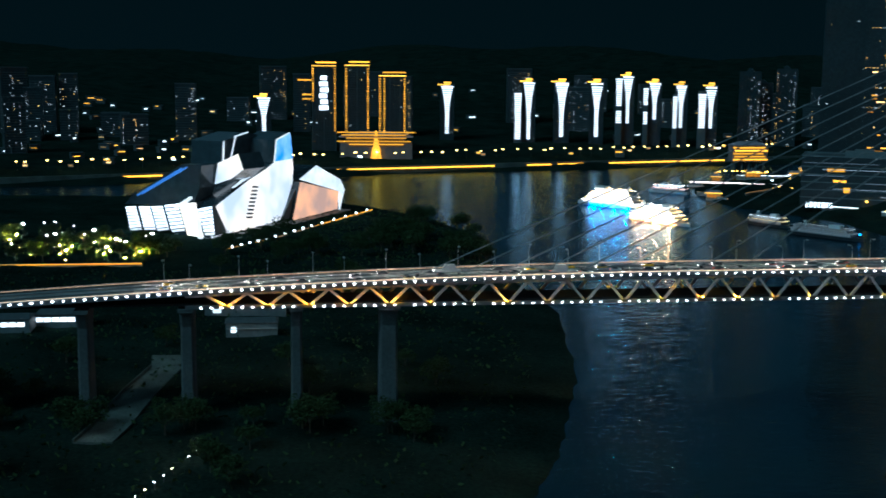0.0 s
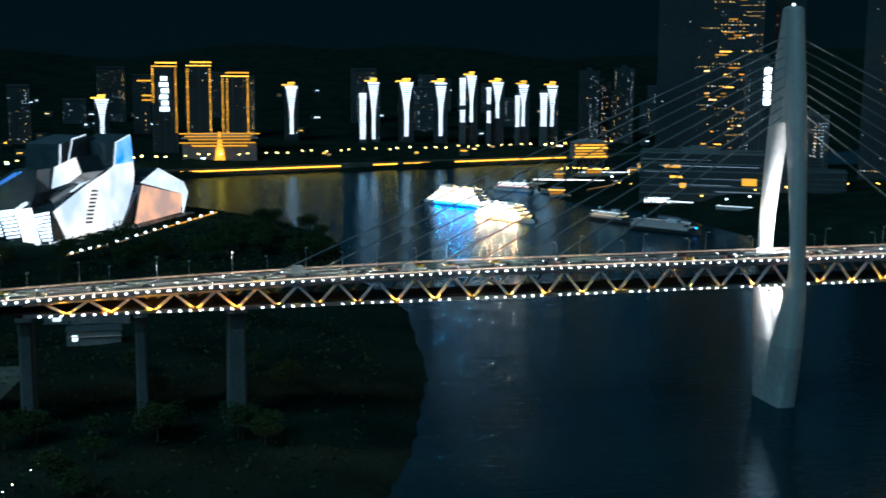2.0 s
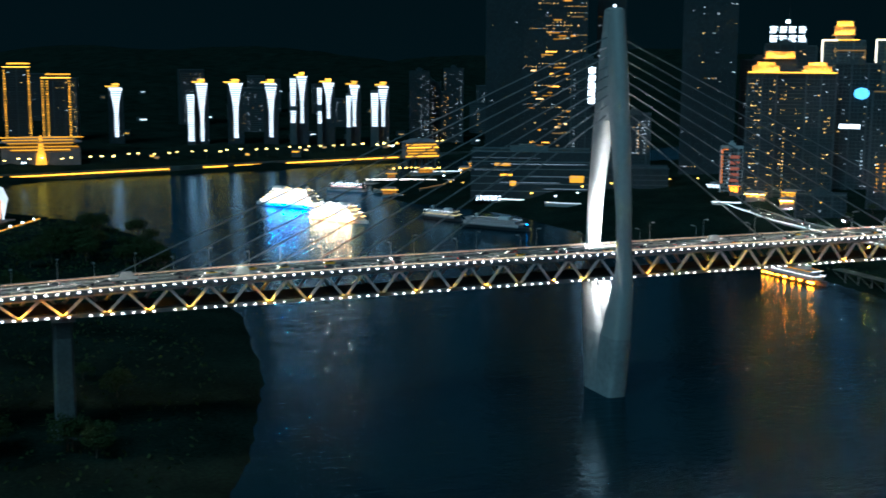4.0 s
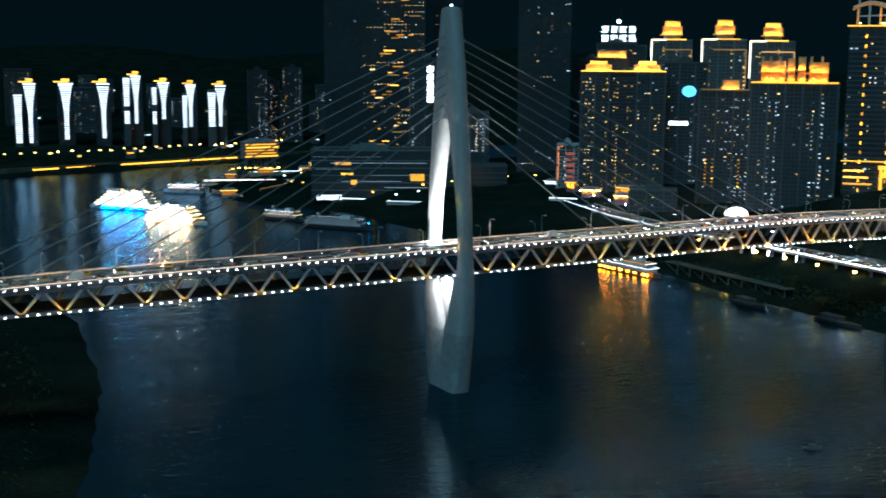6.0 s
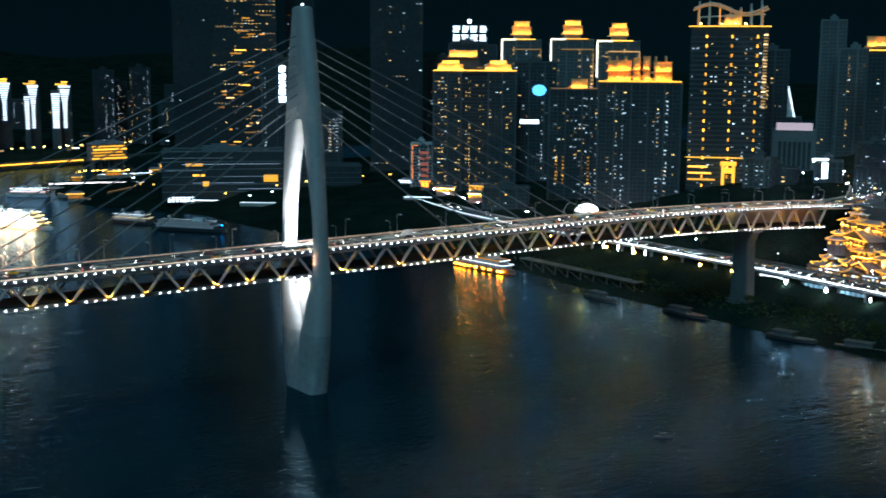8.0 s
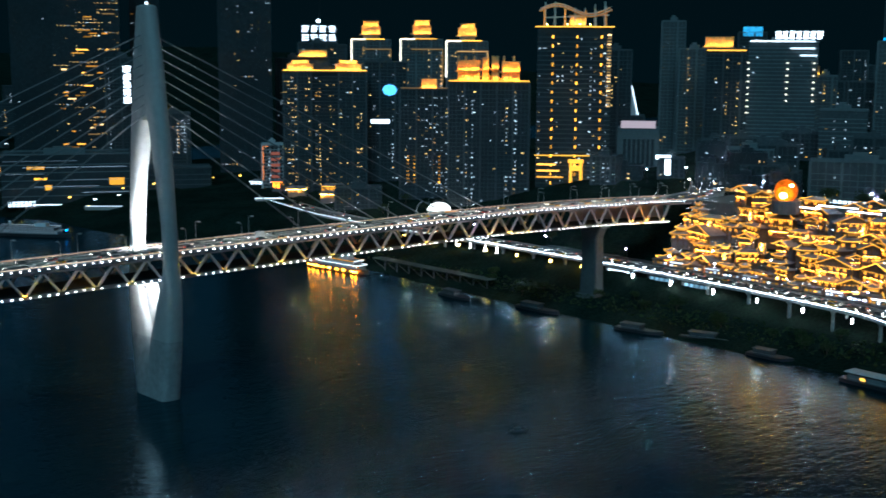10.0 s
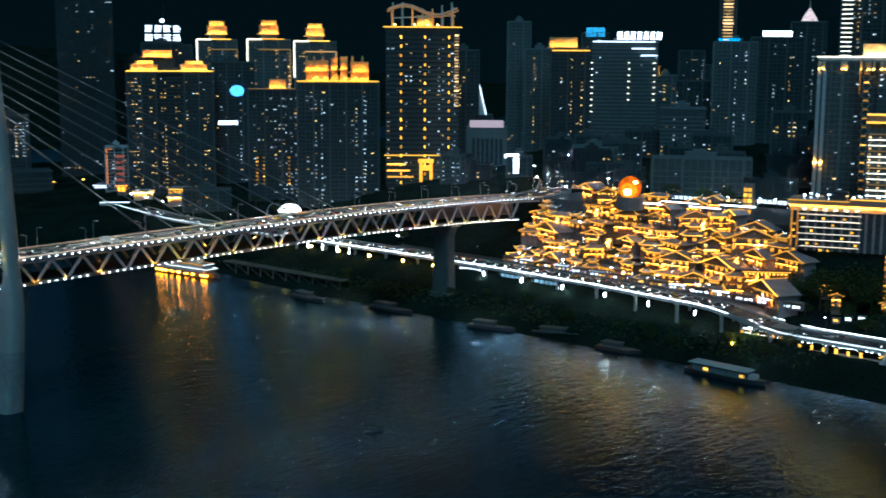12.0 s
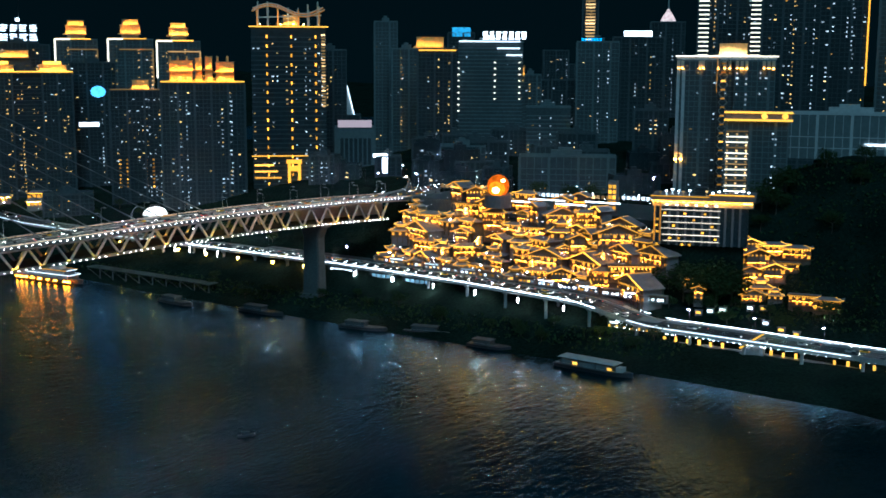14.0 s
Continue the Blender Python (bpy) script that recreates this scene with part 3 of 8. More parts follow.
def high_rise(x, y, w, d, z1, face, label, skin=M_fac_dark, lit=0.05, tones=(E_warm, E_cool), floor=3.3, bay=3.6, fins=True, z0=None,
              group="high-rise blocks of the town", seed=1, count=6, body=None, notch=0.0, name="high_rise", dark_zone=0.0, shafts=2, simple=False, runs=0.0):
    """A block with floor bands, piers between the bays, a parapet, a lift house and its lit windows. face: heading in degrees from the river to its front."""
    rnd = random.Random(seed * 7919 + int(x))
    base = (gz(x, y) if z0 is None else z0) - 3
    h = z1 - base
    b = thing(name, pose(x, y, base, rz=-face), label, "building", group)
    count = min(count, 13)
    hw, hd = w / 2, d / 2
    if notch:
        pts = [(-hw, -hd), (-notch, -hd), (-notch, -hd + 3), (notch, -hd + 3), (notch, -hd), (hw, -hd), (hw, hd), (-hw, hd)]
    else:
        pts = [(-hw, -hd), (hw, -hd), (hw, hd), (-hw, hd)]
    part("wall", Mesh().prism(pts, 0, h), body or (M_fac_dark if skin == M_fac_grey else M_glass), b)
    grid = Mesh()
    n = max(2, int(h / floor))
    band = 0.26 if fins else 0.5
    for k in range(1, n):
        z = k * floor
        if notch:
            grid.box(-hw - 0.15, -notch, -hd - 0.15, hd + 0.15, z - band, z + band).box(notch, hw + 0.15, -hd - 0.15, hd + 0.15, z - band, z + band)
            grid.box(-notch, notch, -hd + 2.75, hd, z - band, z + band)
        else:
            grid.box(-hw - 0.15, hw + 0.15, -hd - 0.15, hd + 0.15, z - band, z + band)
    if fins:
        for k in range(int(w / bay) + 1):
            u = -hw + k * w / max(1, int(w / bay))
            fw = (0.9, 0.18, 0.3, 0.18)[k % 4]
            if not notch or abs(u) > notch - 0.3:
                grid.box(u - fw, u + fw, -hd - 0.45, -hd + 0.2, 0, h).box(u - fw, u + fw, hd - 0.2, hd + 0.45, 0, h)
        for k in range(int(d / bay) + 1):
            v = -hd + k * d / max(1, int(d / bay))
            grid.box(-hw - 0.45, -hw + 0.2, v - 0.35, v + 0.35, 0, h).box(hw - 0.2, hw + 0.45, v - 0.35, v + 0.35, 0, h)
    part("facade_grid", grid, skin, b)["kind"] = "stuff"
    part("parapet", Mesh().box(-hw - 0.4, hw + 0.4, -hd - 0.4, -hd, h, h + 1.4).box(-hw - 0.4, hw + 0.4, hd, hd + 0.4, h, h + 1.4).box(-hw - 0.4, -hw, -hd, hd, h, h + 1.4).box(hw, hw + 0.4, -hd, hd, h, h + 1.4), skin, b)
    if not simple:
        part("lift_house", Mesh().box(-hw * 0.35, hw * 0.3, -hd * 0.3, hd * 0.5, h, h + 4.5).box(-hw * 0.2, hw * 0.1, -hd * 0.2, hd * 0.3, h + 4.5, h + 6.5), skin, b)
    # lit windows; some stairwells are lit on many floors
    rest = {}
    cool_share = 0.22 if tones[-1] in (E_warm, E_amber) and tones[0] is E_warm else 0.72
    for q in range(shafts):
        u = rnd.uniform(-hw * 0.9, hw * 0.9)
        stair = rest.setdefault("cool" if rnd.random() < cool_share else "warm", Mesh())
        for k in range(2, n - 1):
            if (k + 0.5) * floor > dark_zone * h and rnd.random() < 0.45:
                stair.box(u - 0.45, u + 0.45, (-hd - 0.5 if abs(u) > notch else -hd + 2.4), (-hd - 0.42 if abs(u) > notch else -hd + 2.5), (k + 0.3) * floor, (k + 0.3) * floor + 1.0)
    bays, sides = max(1, int(w / bay)), max(1, int(d / bay))
    cells = []
    # flats above one another are lit alike, so that lit windows gather in columns
    lure = [rnd.random() ** 2 * 3.0 for i in range(bays)]
    for k in range(n - 1):
        z = (k + 0.5) * floor
        if z < dark_zone * h:
            continue
        for i in range(bays):
            if rnd.random() < lit * 2.3 * lure[i]:
                cells.append((0, -hw + (i + 0.5) * w / bays, z))
        for i in range(sides):
            for s in (-1, 1):
                if rnd.random() < lit * 0.7:
                    cells.append((s, -hd + (i + 0.5) * d / sides, z))
        if rnd.random() < runs:
            i0 = rnd.randrange(bays)
            cells += [(0, -hw + (i + 0.5) * w / bays, z) for i in range(i0, min(bays, i0 + rnd.randint(2, 8)))]
    rnd.shuffle(cells)
    for j, (s, u, z) in enumerate(cells):
        mat = tones[0] if rnd.random() < 0.4 else tones[-1] if rnd.random() < 0.7 else E_amber
        ww, hh = rnd.choice((0.6, 0.9, 1.2, 1.8)), rnd.choice((0.7, 0.95))
        if notch and s == 0 and abs(u) < notch:
            m = pose(u, -hd + 2.7, z + 0.3)
        elif s == 0:
            m = pose(u, -hd - 0.03, z + 0.3)
        else:
            m = pose(s * (hw + 0.03), u, z + 0.3, rz=90 * s)
        if j < count:
            part("window", pane_mesh(ww, hh, mat), mat, b, at=m)
        else:
            r = rest.setdefault("cool" if rnd.random() < cool_share else "warm", Mesh())
            one = Mesh().box(-ww / 2, ww / 2, -0.06, 0.02, -hh / 2, hh / 2)
            r.add([m @ Vector(v) for v in one.v], one.f)
    for key, r in rest.items():
        part("far_glazing", r, I_cool if "cool" in key else I_warm, b)["kind"] = "stuff"
    return b, base, h


def tube_line(b, pts, mat=E_gold, r=0.35, name="light_tube", label=""):
    m = Mesh()
    for p, q in zip(pts, pts[1:]):
        m.beam(p, q, 2 * r)
    return part(name, m, mat, b, label)


def flooded(b, name, boxes, bar=None, mat=None, label=""):
    """Render walls that bars of lamps at their foot flood with light."""
    m = Mesh()
    for x0, x1, y0, y1, z0, z1 in boxes:
        m.box(x0, x1, y0, y1, z0, z1).box(x0 - 0.4, x1 + 0.4, y0 - 0.4, y1 + 0.4, z1, z1 + 0.5)
    part(name, m, mat or M_ochre, b, label)
    tall = [(x0 + 0.3, x1 - 0.3, y0, y1, z0 + (z1 - z0) * 0.5, z1) for x0, x1, y0, y1, z0, z1 in boxes if z1 - z0 > 11]
    for x0, x1, y0, y1, z0, z1 in list(boxes) + tall:
        part("flood_bar", Mesh().box(x0 + 0.3, x1 - 0.3, y0 - 1.6, y0 - 1.3, z0 + 0.1, z0 + 0.4), bar or E_flood, b)
        # lip added to keep the bars out of the water's reflection
        part("flood_screen", Mesh().box(x0 - 2.2, x1 + 0.4, y0 - 2.2, y0 - 2.0, z0 - 0.6, z0 + 0.75).box(x0 - 2.2, x0 - 2.0, y0 - 2.0, y1, z0 - 0.6, z0 + 0.75).box(x0 - 2.2, x1 + 0.4, y0 - 2.0, y0, z0 - 0.6, z0 - 0.1), mat or M_ochre, b)
        part("flood_bar", Mesh().box(x0 - 1.6, x0 - 1.3, y0 + 0.3, y1 - 0.3, z0 + 0.1, z0 + 0.4), bar or E_flood, b)


def gold_cap(b, h, w, d, rise):
    """A stepped crown, flooded with gold light."""
    part("crown_neck", Mesh().box(-w * 0.42, w * 0.42, -d * 0.42, d * 0.42, h, h + 6), M_fac_light, b)
    flooded(b, "crown", [(-w / 2, w / 2, -d / 2, d / 2, h + 6, h + 6 + rise * 0.5), (-w * 0.4, w * 0.4, -d * 0.4, d * 0.4, h + 6.5 + rise * 0.5, h + 6 + rise * 0.85)], label="gold floodlit crown")


def sign_bars(name, at, w, h, rows, cols, mat, label, category="sign", seed=3, frame_mat=M_dark_metal, depth=0.5):
    """A sign whose writing cannot be read: bars of its size and colour on a frame."""
    rnd = random.Random(seed)
    s = thing(name, at, label, category, "signs of the town")
    f = Mesh().box(-w / 2, w / 2, 0.0, depth, -0.15, 0.15).box(-w / 2, w / 2, 0.0, depth, h - 0.3, h)
    for k in range(4):
        u = -w / 2 + (k + 0.5) * w / 4
        f.box(u - 0.12, u + 0.12, 0.05, depth, -2.5, h)
    part("sign_frame", f, frame_mat, s)
    ch, cw = h / rows, w / cols
    for r in range(rows):
        for c in range(cols):
            m = Mesh()
            u0, z0 = -w / 2 + c * cw, r * ch
            for q in range(3):
                zz = z0 + ch * (0.12 + 0.27 * q)
                a = u0 + cw * rnd.uniform(0.08, 0.2)
                m.box(a, u0 + cw * rnd.uniform(0.72, 0.92), -0.25, 0.0, zz, zz + ch * 0.17)
            u1 = u0 + cw * rnd.uniform(0.25, 0.7)
            m.box(u1 - cw * 0.08, u1 + cw * 0.08, -0.27, -0.01, z0 + ch * 0.1, z0 + ch * 0.88)
            part("character", m, mat, s)
    return s


# -- the towers at the point of the town, behind the stay cables
high_rise(302, 772, 42, 34, 262, 25, "tall unlit residential tower, dark against the sky", lit=0.008, seed=2, skin=M_glass, shafts=0)
bB, zb, hB = high_rise(330, 706, 66, 40, 262, 28, "tall dark tower with scattered lit floors", skin=M_glass, shafts=0, lit=0.02, tones=(E_warm, E_amber), seed=3, count=60, runs=0.55)
rnd = random.Random(14)
for k in range(40):
    z, u, w = 40 + 3.3 * rnd.randrange(0, 60), rnd.uniform(-30, 20), rnd.choice((3, 5, 8, 12))
    part("lit_floor", Mesh().box(u, min(32, u + w), -20.55, -20.4, z, z + 1.3), rnd.choice((E_amber, E_gold_dim, E_warm, E_amber)), bB)
high_rise(420, 745, 30, 30, 250, 29, "slim dark tower behind the bridge tower", lit=0.015, seed=4, skin=M_glass, shafts=0)
high_rise(470, 625, 54, 42, 250, 33, "tall dark tower behind the stay cables", lit=0.012, seed=5, skin=M_glass, shafts=0, runs=0.06)
high_rise(560, 660, 40, 36, 150, 35, "mid-rise dark block with few lit windows", lit=0.04, seed=6)
high_rise(345, 660, 34, 28, 150, 29, "dark slab that carries an upright white sign", lit=0.03, seed=7)
high_rise(390, 640, 34, 26, 94, 31, "small block with rows of cool lit windows", lit=0.2, tones=(E_cool, E_cool), seed=8, count=40, dark_zone=0.4)
s_up = thing("upright_sign", pose(337, 637, 105, rz=-29), "upright white sign of five characters on a tower", "sign", "signs of the town")
part("sign_frame", Mesh().box(-4.2, 4.2, 0.4, 1.0, 0, 39).box(-2, 2, 1.0, 9.5, 30, 33), M_dark_metal, s_up)
for k in range(5):
    m = Mesh()
    for q in range(3):
        m.box(-3.4 + 0.3 * (q % 2), 3.4 - 0.4 * ((q + k) % 2), -0.2, 0.4, 0.8 + 7.7 * k + 2.1 * q, 0.8 + 7.7 * k + 2.1 * q + 1.6)
    m.box(-0.8, 0.8, -0.25, 0.35, 0.8 + 7.7 * k, 7.4 + 7.7 * k)
    part("character", m, E_white, s_up)
# the quay terminal under them
pod, pb, ph = high_rise(275, 650, 120, 46, 58, 27, "long low grey quay terminal with a few gold windows", skin=M_fac_grey, lit=0.0, seed=9, floor=7.5, bay=7, fins=False, body=M_glass, name="terminal_building", z0=14, shafts=0)
part("lit_bay", Mesh().box(40, 54, -23.4, -22.9, ph - 30, ph - 23), E_gold, pod)
part("lit_bay", Mesh().box(-36, -20, -23.4, -22.9, ph - 14, ph - 11), E_gold, pod)
part("lit_bay", Mesh().box(-30, -18, -23.4, -22.9, ph - 24, ph - 22), E_gold, pod)
part("lit_bay", Mesh().box(-20, -14, -23.4, -22.9, ph - 34, ph - 29), E_gold, pod)
for k, (u0, u1) in enumerate(((-58, 10), (-40, 56), (-56, -20), (0, 50), (-30, 30), (14, 58))):
    part("ledge_light", Mesh().box(u0, u1, -23.7, -23.3, ph - 6 - 6.2 * k, ph - 5.6 - 6.2 * k), E_ledge, pod)
high_rise(350, 612, 110, 36, 42, 28, "low dark quay building with one roof light line", lit=0.01, seed=10, floor=5, bay=8, fins=False, name="terminal_building", z0=14, shafts=0)
sign_bars("banner_sign", pose(203, 594, 15, rz=-24), 25, 6.5, 1, 7, E_sign, "white lit banner sign on the quay slope")

# -- residential blocks along the river road
bD, zb, h = high_rise(440, 448, 77, 34, 139, 38, "wide dark residential block with gold roof edges", lit=0.085, seed=11, notch=12, tones=(E_warm, E_amber), count=60, bay=3.2)
tube_line(bD, [(-39, -18, h + 1.6), (39, -18, h + 1.6)], E_gold_hi, 0.5)
for u in (-23, 22):
    flooded(bD, "roof_gable", [(u - 12, u + 12, -12, 8, h + 1.4, h + 7), (u - 8, u + 8, -8, 6, h + 7.5, h + 10.5)], label="gold floodlit roof storey")
part("roof_house", Mesh().box(-26, 4, -2, 12, h, h + 14), M_fac_dark, bD)
flooded(bD, "roof_house", [(-24, 2, -2.3, 10, h + 14, h + 20)], label="gold floodlit roof house")
bN, zb, hN = high_rise(420, 507, 20, 20, 68, 35, "narrow pinkish block beside the road", lit=0.03, seed=12, skin=M_fac_light)
part("neon_frame", Mesh().polyline([(-9, -10.7, hN - 34), (-9, -10.7, hN - 1), (-4, -10.7, hN - 1)], 0.7), glow("orange_neon", (1.0, 0.25, 0.05), 1.0), bN, "orange neon frame")
for k in range(5):
    part("sign_bar", Mesh().box(-1.5, 7, -10.8, -10.5, hN - 32 + 5.6 * k, hN - 29 + 5.6 * k), glow("dull_red_panel", (0.8, 0.22, 0.14), 0.22) if k == 0 else bpy.data.materials["dull_red_panel"], bN)
high_rise(640, 700, 44, 40, 166, 38, "dark office tower with a roof sign", lit=0.02, seed=13)
sign_bars("roof_sign", pose(560, 613, 169, rz=-38), 40, 19, 2, 4, E_sign, "two-line white roof sign on a dark tower", seed=5)
high_rise(556, 610, 42, 30, 167, 38, "dark tower under the white roof sign", lit=0.02, seed=113)
mast = thing("roof_mast", pose(566, 622, 167), "roof mast with a white beacon", "mast")
part("pole", Mesh().tube((0, 0, 0), (3, 0, 48), 0.7, 0.2), M_dark_metal, mast)
part("beacon", Mesh().ball((0.5, 0, 25), 2.2, 2.2, 2.2), E_white, mast)
for x, y, w, z1, cap, f, cw in ((560, 523, 40, 170, 191, 40, 20), (570, 455, 42, 170, 191, 42, 19), (580, 399, 40, 168, 187, 44, 18)):
    b, zb, h = high_rise(x, y, w, 30, z1, f, "residential tower with white edge lights and a glowing gold crown", lit=0.03, seed=int(y), skin=M_fac_grey, tones=(E_warm, E_warm), count=40)
    gold_cap(b, h, cw, 16, z1 and (cap - z1 - 5))
    tube_line(b, [(-w / 2 - 0.5, -15.6, h - 34), (-w / 2 - 0.5, -15.6, h + 1), (-w / 2 + 14, -15.6, h + 1)], E_edge, 0.7, label="warm white edge light")
    tube_line(b, [(-w / 2 + 10, -15.9, h - 9), (w / 2, -15.9, h - 9), (w / 2, -15.9, h - 42)], E_warm, 0.55)
    tube_line(b, [(-w / 2 - 0.5, -15.6, h + 1.4), (w / 2 - 6, -15.6, h + 1.4)], E_gold_hi, 0.5)
    for k in range(12):
        part("edge_lamp", Mesh().box(w / 2 - 2.0, w / 2 - 0.4, -15.8, -15.4, h - 16 - 4 * k, h - 14.4 - 4 * k), E_warm, b)
b, zb, h = high_rise(500, 430, 40, 30, 148, 41, "dark glass tower with a lit blue ball on its front", lit=0.02, seed=21)
part("lit_ball", Mesh().ball((4, -16, h - 26), 6.6, 3.0, 5.4, 18, 10), E_cyan, b, "pale blue lit globe")
part("lit_panel", Mesh().box(-14, 4, -15.5, -15, h - 58, h - 54), E_sign, b)
b, zb, h = high_rise(470, 333, 54, 32, 125, 43, "dark residential block with gold lift shafts", lit=0.07, seed=22, tones=(E_cool, E_warm), count=50)
for u in (-20, -14, 2, 8, 25):
    for k in range(8):
        part("window", pane_mesh(1.6, 1.4, E_amber), E_amber, b, at=pose(u, -16.3, 16 + 3.3 * k))
tube_line(b, [(-26, -16.5, h + 1.5), (20, -16.5, h + 1.5)], E_warm, 0.4)
flooded(b, "roof_house", [(-8, 6, -12, -4, h + 1, h + 9)])
bF, zb, h = high_rise(449, 239, 66, 34, 133, 46, "wide dark residential block under an orange floodlit crown", lit=0.075, seed=23, tones=(E_cool, E_warm), count=60, bay=3.2)
flooded(bF, "crown", [(u0, u1, -12, 8, h + 1, h + t) for u0, u1, t in ((-26, -8, 18), (-5.5, -0.5, 20), (2.5, 7.5, 21), (10.5, 25, 17))], E_flood_o, label="orange floodlit roof storeys")
for u in (-25, -19, -12, 3, 7, 12, 20):
    part("crown_pier", Mesh().box(u - 0.8, u + 0.8, -12.4, -10, h + 1, h + 22), M_ochre, bF)
tube_line(bF, [(-33, -17.6, h + 1.8), (33, -17.6, h + 1.8)], E_gold_hi, 0.6)
for u in (-18, -10, 6, 14):
    part("flood_lamp", Mesh().ball((u, -14, h + 4), 1.8, 1.4, 1.8), E_gold_hi, bF)
high_rise(520, 330, 40, 36, 118, 45, "dark block between the residential towers", lit=0.04, seed=24)
high_rise(400, 350, 40, 26, 40, 40, "low dark block beside the river road", lit=0.03, seed=25)

# -- low halls with gold-lit eaves beside the river road
for x, y, L in ((400.5, 441, 17), (402, 386, 26)):
    hall = thing("river_hall", pose(x, y, 27, rz=-38), "low hall with gold-lit eaves beside the river road", "hall", "halls beside the road")
    part("wall", Mesh().box(-L / 2, L / 2, -4, 4, min(gz(x, y) - 28, -1), 4.4), M_plaster, hall)
    roof = part("roof", Mesh().prism([(-L / 2 - 1.2, -5.2), (L / 2 + 1.2, -5.2), (L / 2 + 1.2, 5.2), (-L / 2 - 1.2, 5.2)], 4.4, 7.2, [(-L / 2 + 2, -0.6), (L / 2 - 2, -0.6), (L / 2 - 2, 0.6), (-L / 2 + 2, 0.6)]), M_tile_roof, hall)
    part("eave_light", Mesh().beam((-L / 2 - 1.2, -5.3, 4.5), (L / 2 + 1.2, -5.3, 4.5), 0.5), E_gold_hi, roof)
    part("flood_bar", Mesh().box(-L / 2, L / 2, -4.9, -4.7, 4.0, 4.15), E_flood, hall)
    for k in range(int(L / 3)):
        u = -L / 2 + 1.6 + 3 * k
        part("glazing", Mesh().box(u - 0.9, u + 0.9, -4.1, -4.02, 1.0, 3.2), E_stilt, hall)

# -- the tower with the open steel crown
bG, zb, h = high_rise(480, 174, 58, 44, 177, 49, "tall banded tower with gold lamps and an open steel crown", skin=M_fac_dark, lit=0.06, seed=31, tones=(E_cool, E_warm), count=50, fins=False, floor=3.6)
for u in (-17, 2, 21):
    for k in range(17):
        part("wall_lamp", Mesh().box(u - 0.55, u + 0.55, -22.8, -22.3, h - 8 - 7.2 * k, h - 5.6 - 7.2 * k), E_eave, bG)
for k in range(24):
    part("edge_lamp", Mesh().box(25.5, 28.5, -22.8, -22.3, h - 6 - 2.4 * k, h - 4.8 - 2.4 * k), E_warm, bG)
tube_line(bG, [(-31, -23, h + 1.0), (31, -23, h + 1.0)], E_gold_hi, 0.45)
cr = Mesh()
for k in range(7):
    u = -24 + 8 * k
    cr.beam((u, -20, h), (u, -20, h + 16 + 3 * math.sin(k * 1.1)), 1.1).beam((u, 14, h), (u, 14, h + 19 + 3 * math.sin(k * 1.1 + 1)), 1.1)
for yy, dz in ((-20, 0), (14, 3)):
    prev = None
    for k in range(13):
        p = (-28 + 4.7 * k, yy, h + 13 + dz + 4 * math.sin(k * 0.55))
        if prev:
            cr.beam(prev, p, 2.2, 1.4)
        prev = p
cr.beam((-24, -20, h + 8), (26, -20, h + 10), 1.0)
part("crown_frame", cr, material("lit_crown_steel", (0.75, 0.7, 0.6), 0.5, 0.0), bG, "open curved steel crown")
for u in (-22, -6, 4, 12, 24):
    part("crown_lamp", Mesh().ball((u, -17, h + 3), 0.5, 0.5, 0.5), E_crown, bG)
for yy, dz in ((-21.3, 0), (12.8, 3)):
    part("crown_tube", Mesh().polyline([(-28 + 4.7 * k, yy, h + 12.6 + dz + 4 * math.sin(k * 0.55)) for k in range(13)], 0.5), E_gold_dim, bG, "gold light tube along the crown")
for u in (-24, -8, 8, 24):
    part("crown_tube", Mesh().box(u - 0.3, u + 0.3, -20.9, -20.6, h + 1, h + 14), E_gold_dim, bG)
flooded(bG, "crown_room", [(-4, 8, -8, 6, h + 2, h + 10)])
tube_line(bG, [(-30, -23.2, 26), (14, -23.2, 26)], E_gold_hi, 0.4)
part("lit_gate", Mesh().box(-2, 0.2, -24.5, -22.5, 2, 22).box(6, 8.2, -24.5, -22.5, 2, 22).box(-3, 9, -24.7, -22.6, 20, 23).box(0.2, 6, -24.4, -22.6, 14, 18), E_gold, bG)
for k in range(3):
    part("lit_storey", Mesh().box(-28, -7 - 3 * k, -23.0, -22.3, 8 + 5 * k, 9.3 + 5 * k), E_amber, bG)
high_rise(560, 195, 26, 26, 160, 51, "slim block with warm lit storeys behind the crowned tower", lit=0.2, seed=32, dark_zone=0.55, tones=(E_warm, E_amber))
sail = thing("sail_roof", pose(650, 250, 96, rz=-52), "tall pale sail-shaped roof fin, lit along one edge", "roof fin")
part("fin", Mesh().prism([(-9, 0), (9, 0), (9, 2), (-9, 2)], 0, 30, [(-7, 0), (2, 0), (2, 2), (-7, 2)]).prism([(-7, 0), (2, 0), (2, 2), (-7, 2)], 30, 60, [(-6, 0), (-4, 0), (-4, 2), (-6, 2)]), M_fac_light, sail)
part("edge_light", Mesh().beam((9.3, -0.3, 0), (2.2, -0.3, 30), 1.0).beam((2.2, -0.3, 30), (-2, -0.3, 42), 0.8), E_sign, sail)
high_rise(655, 255, 30, 26, 99, 52, "dark block under the sail roof", lit=0.03, seed=33)

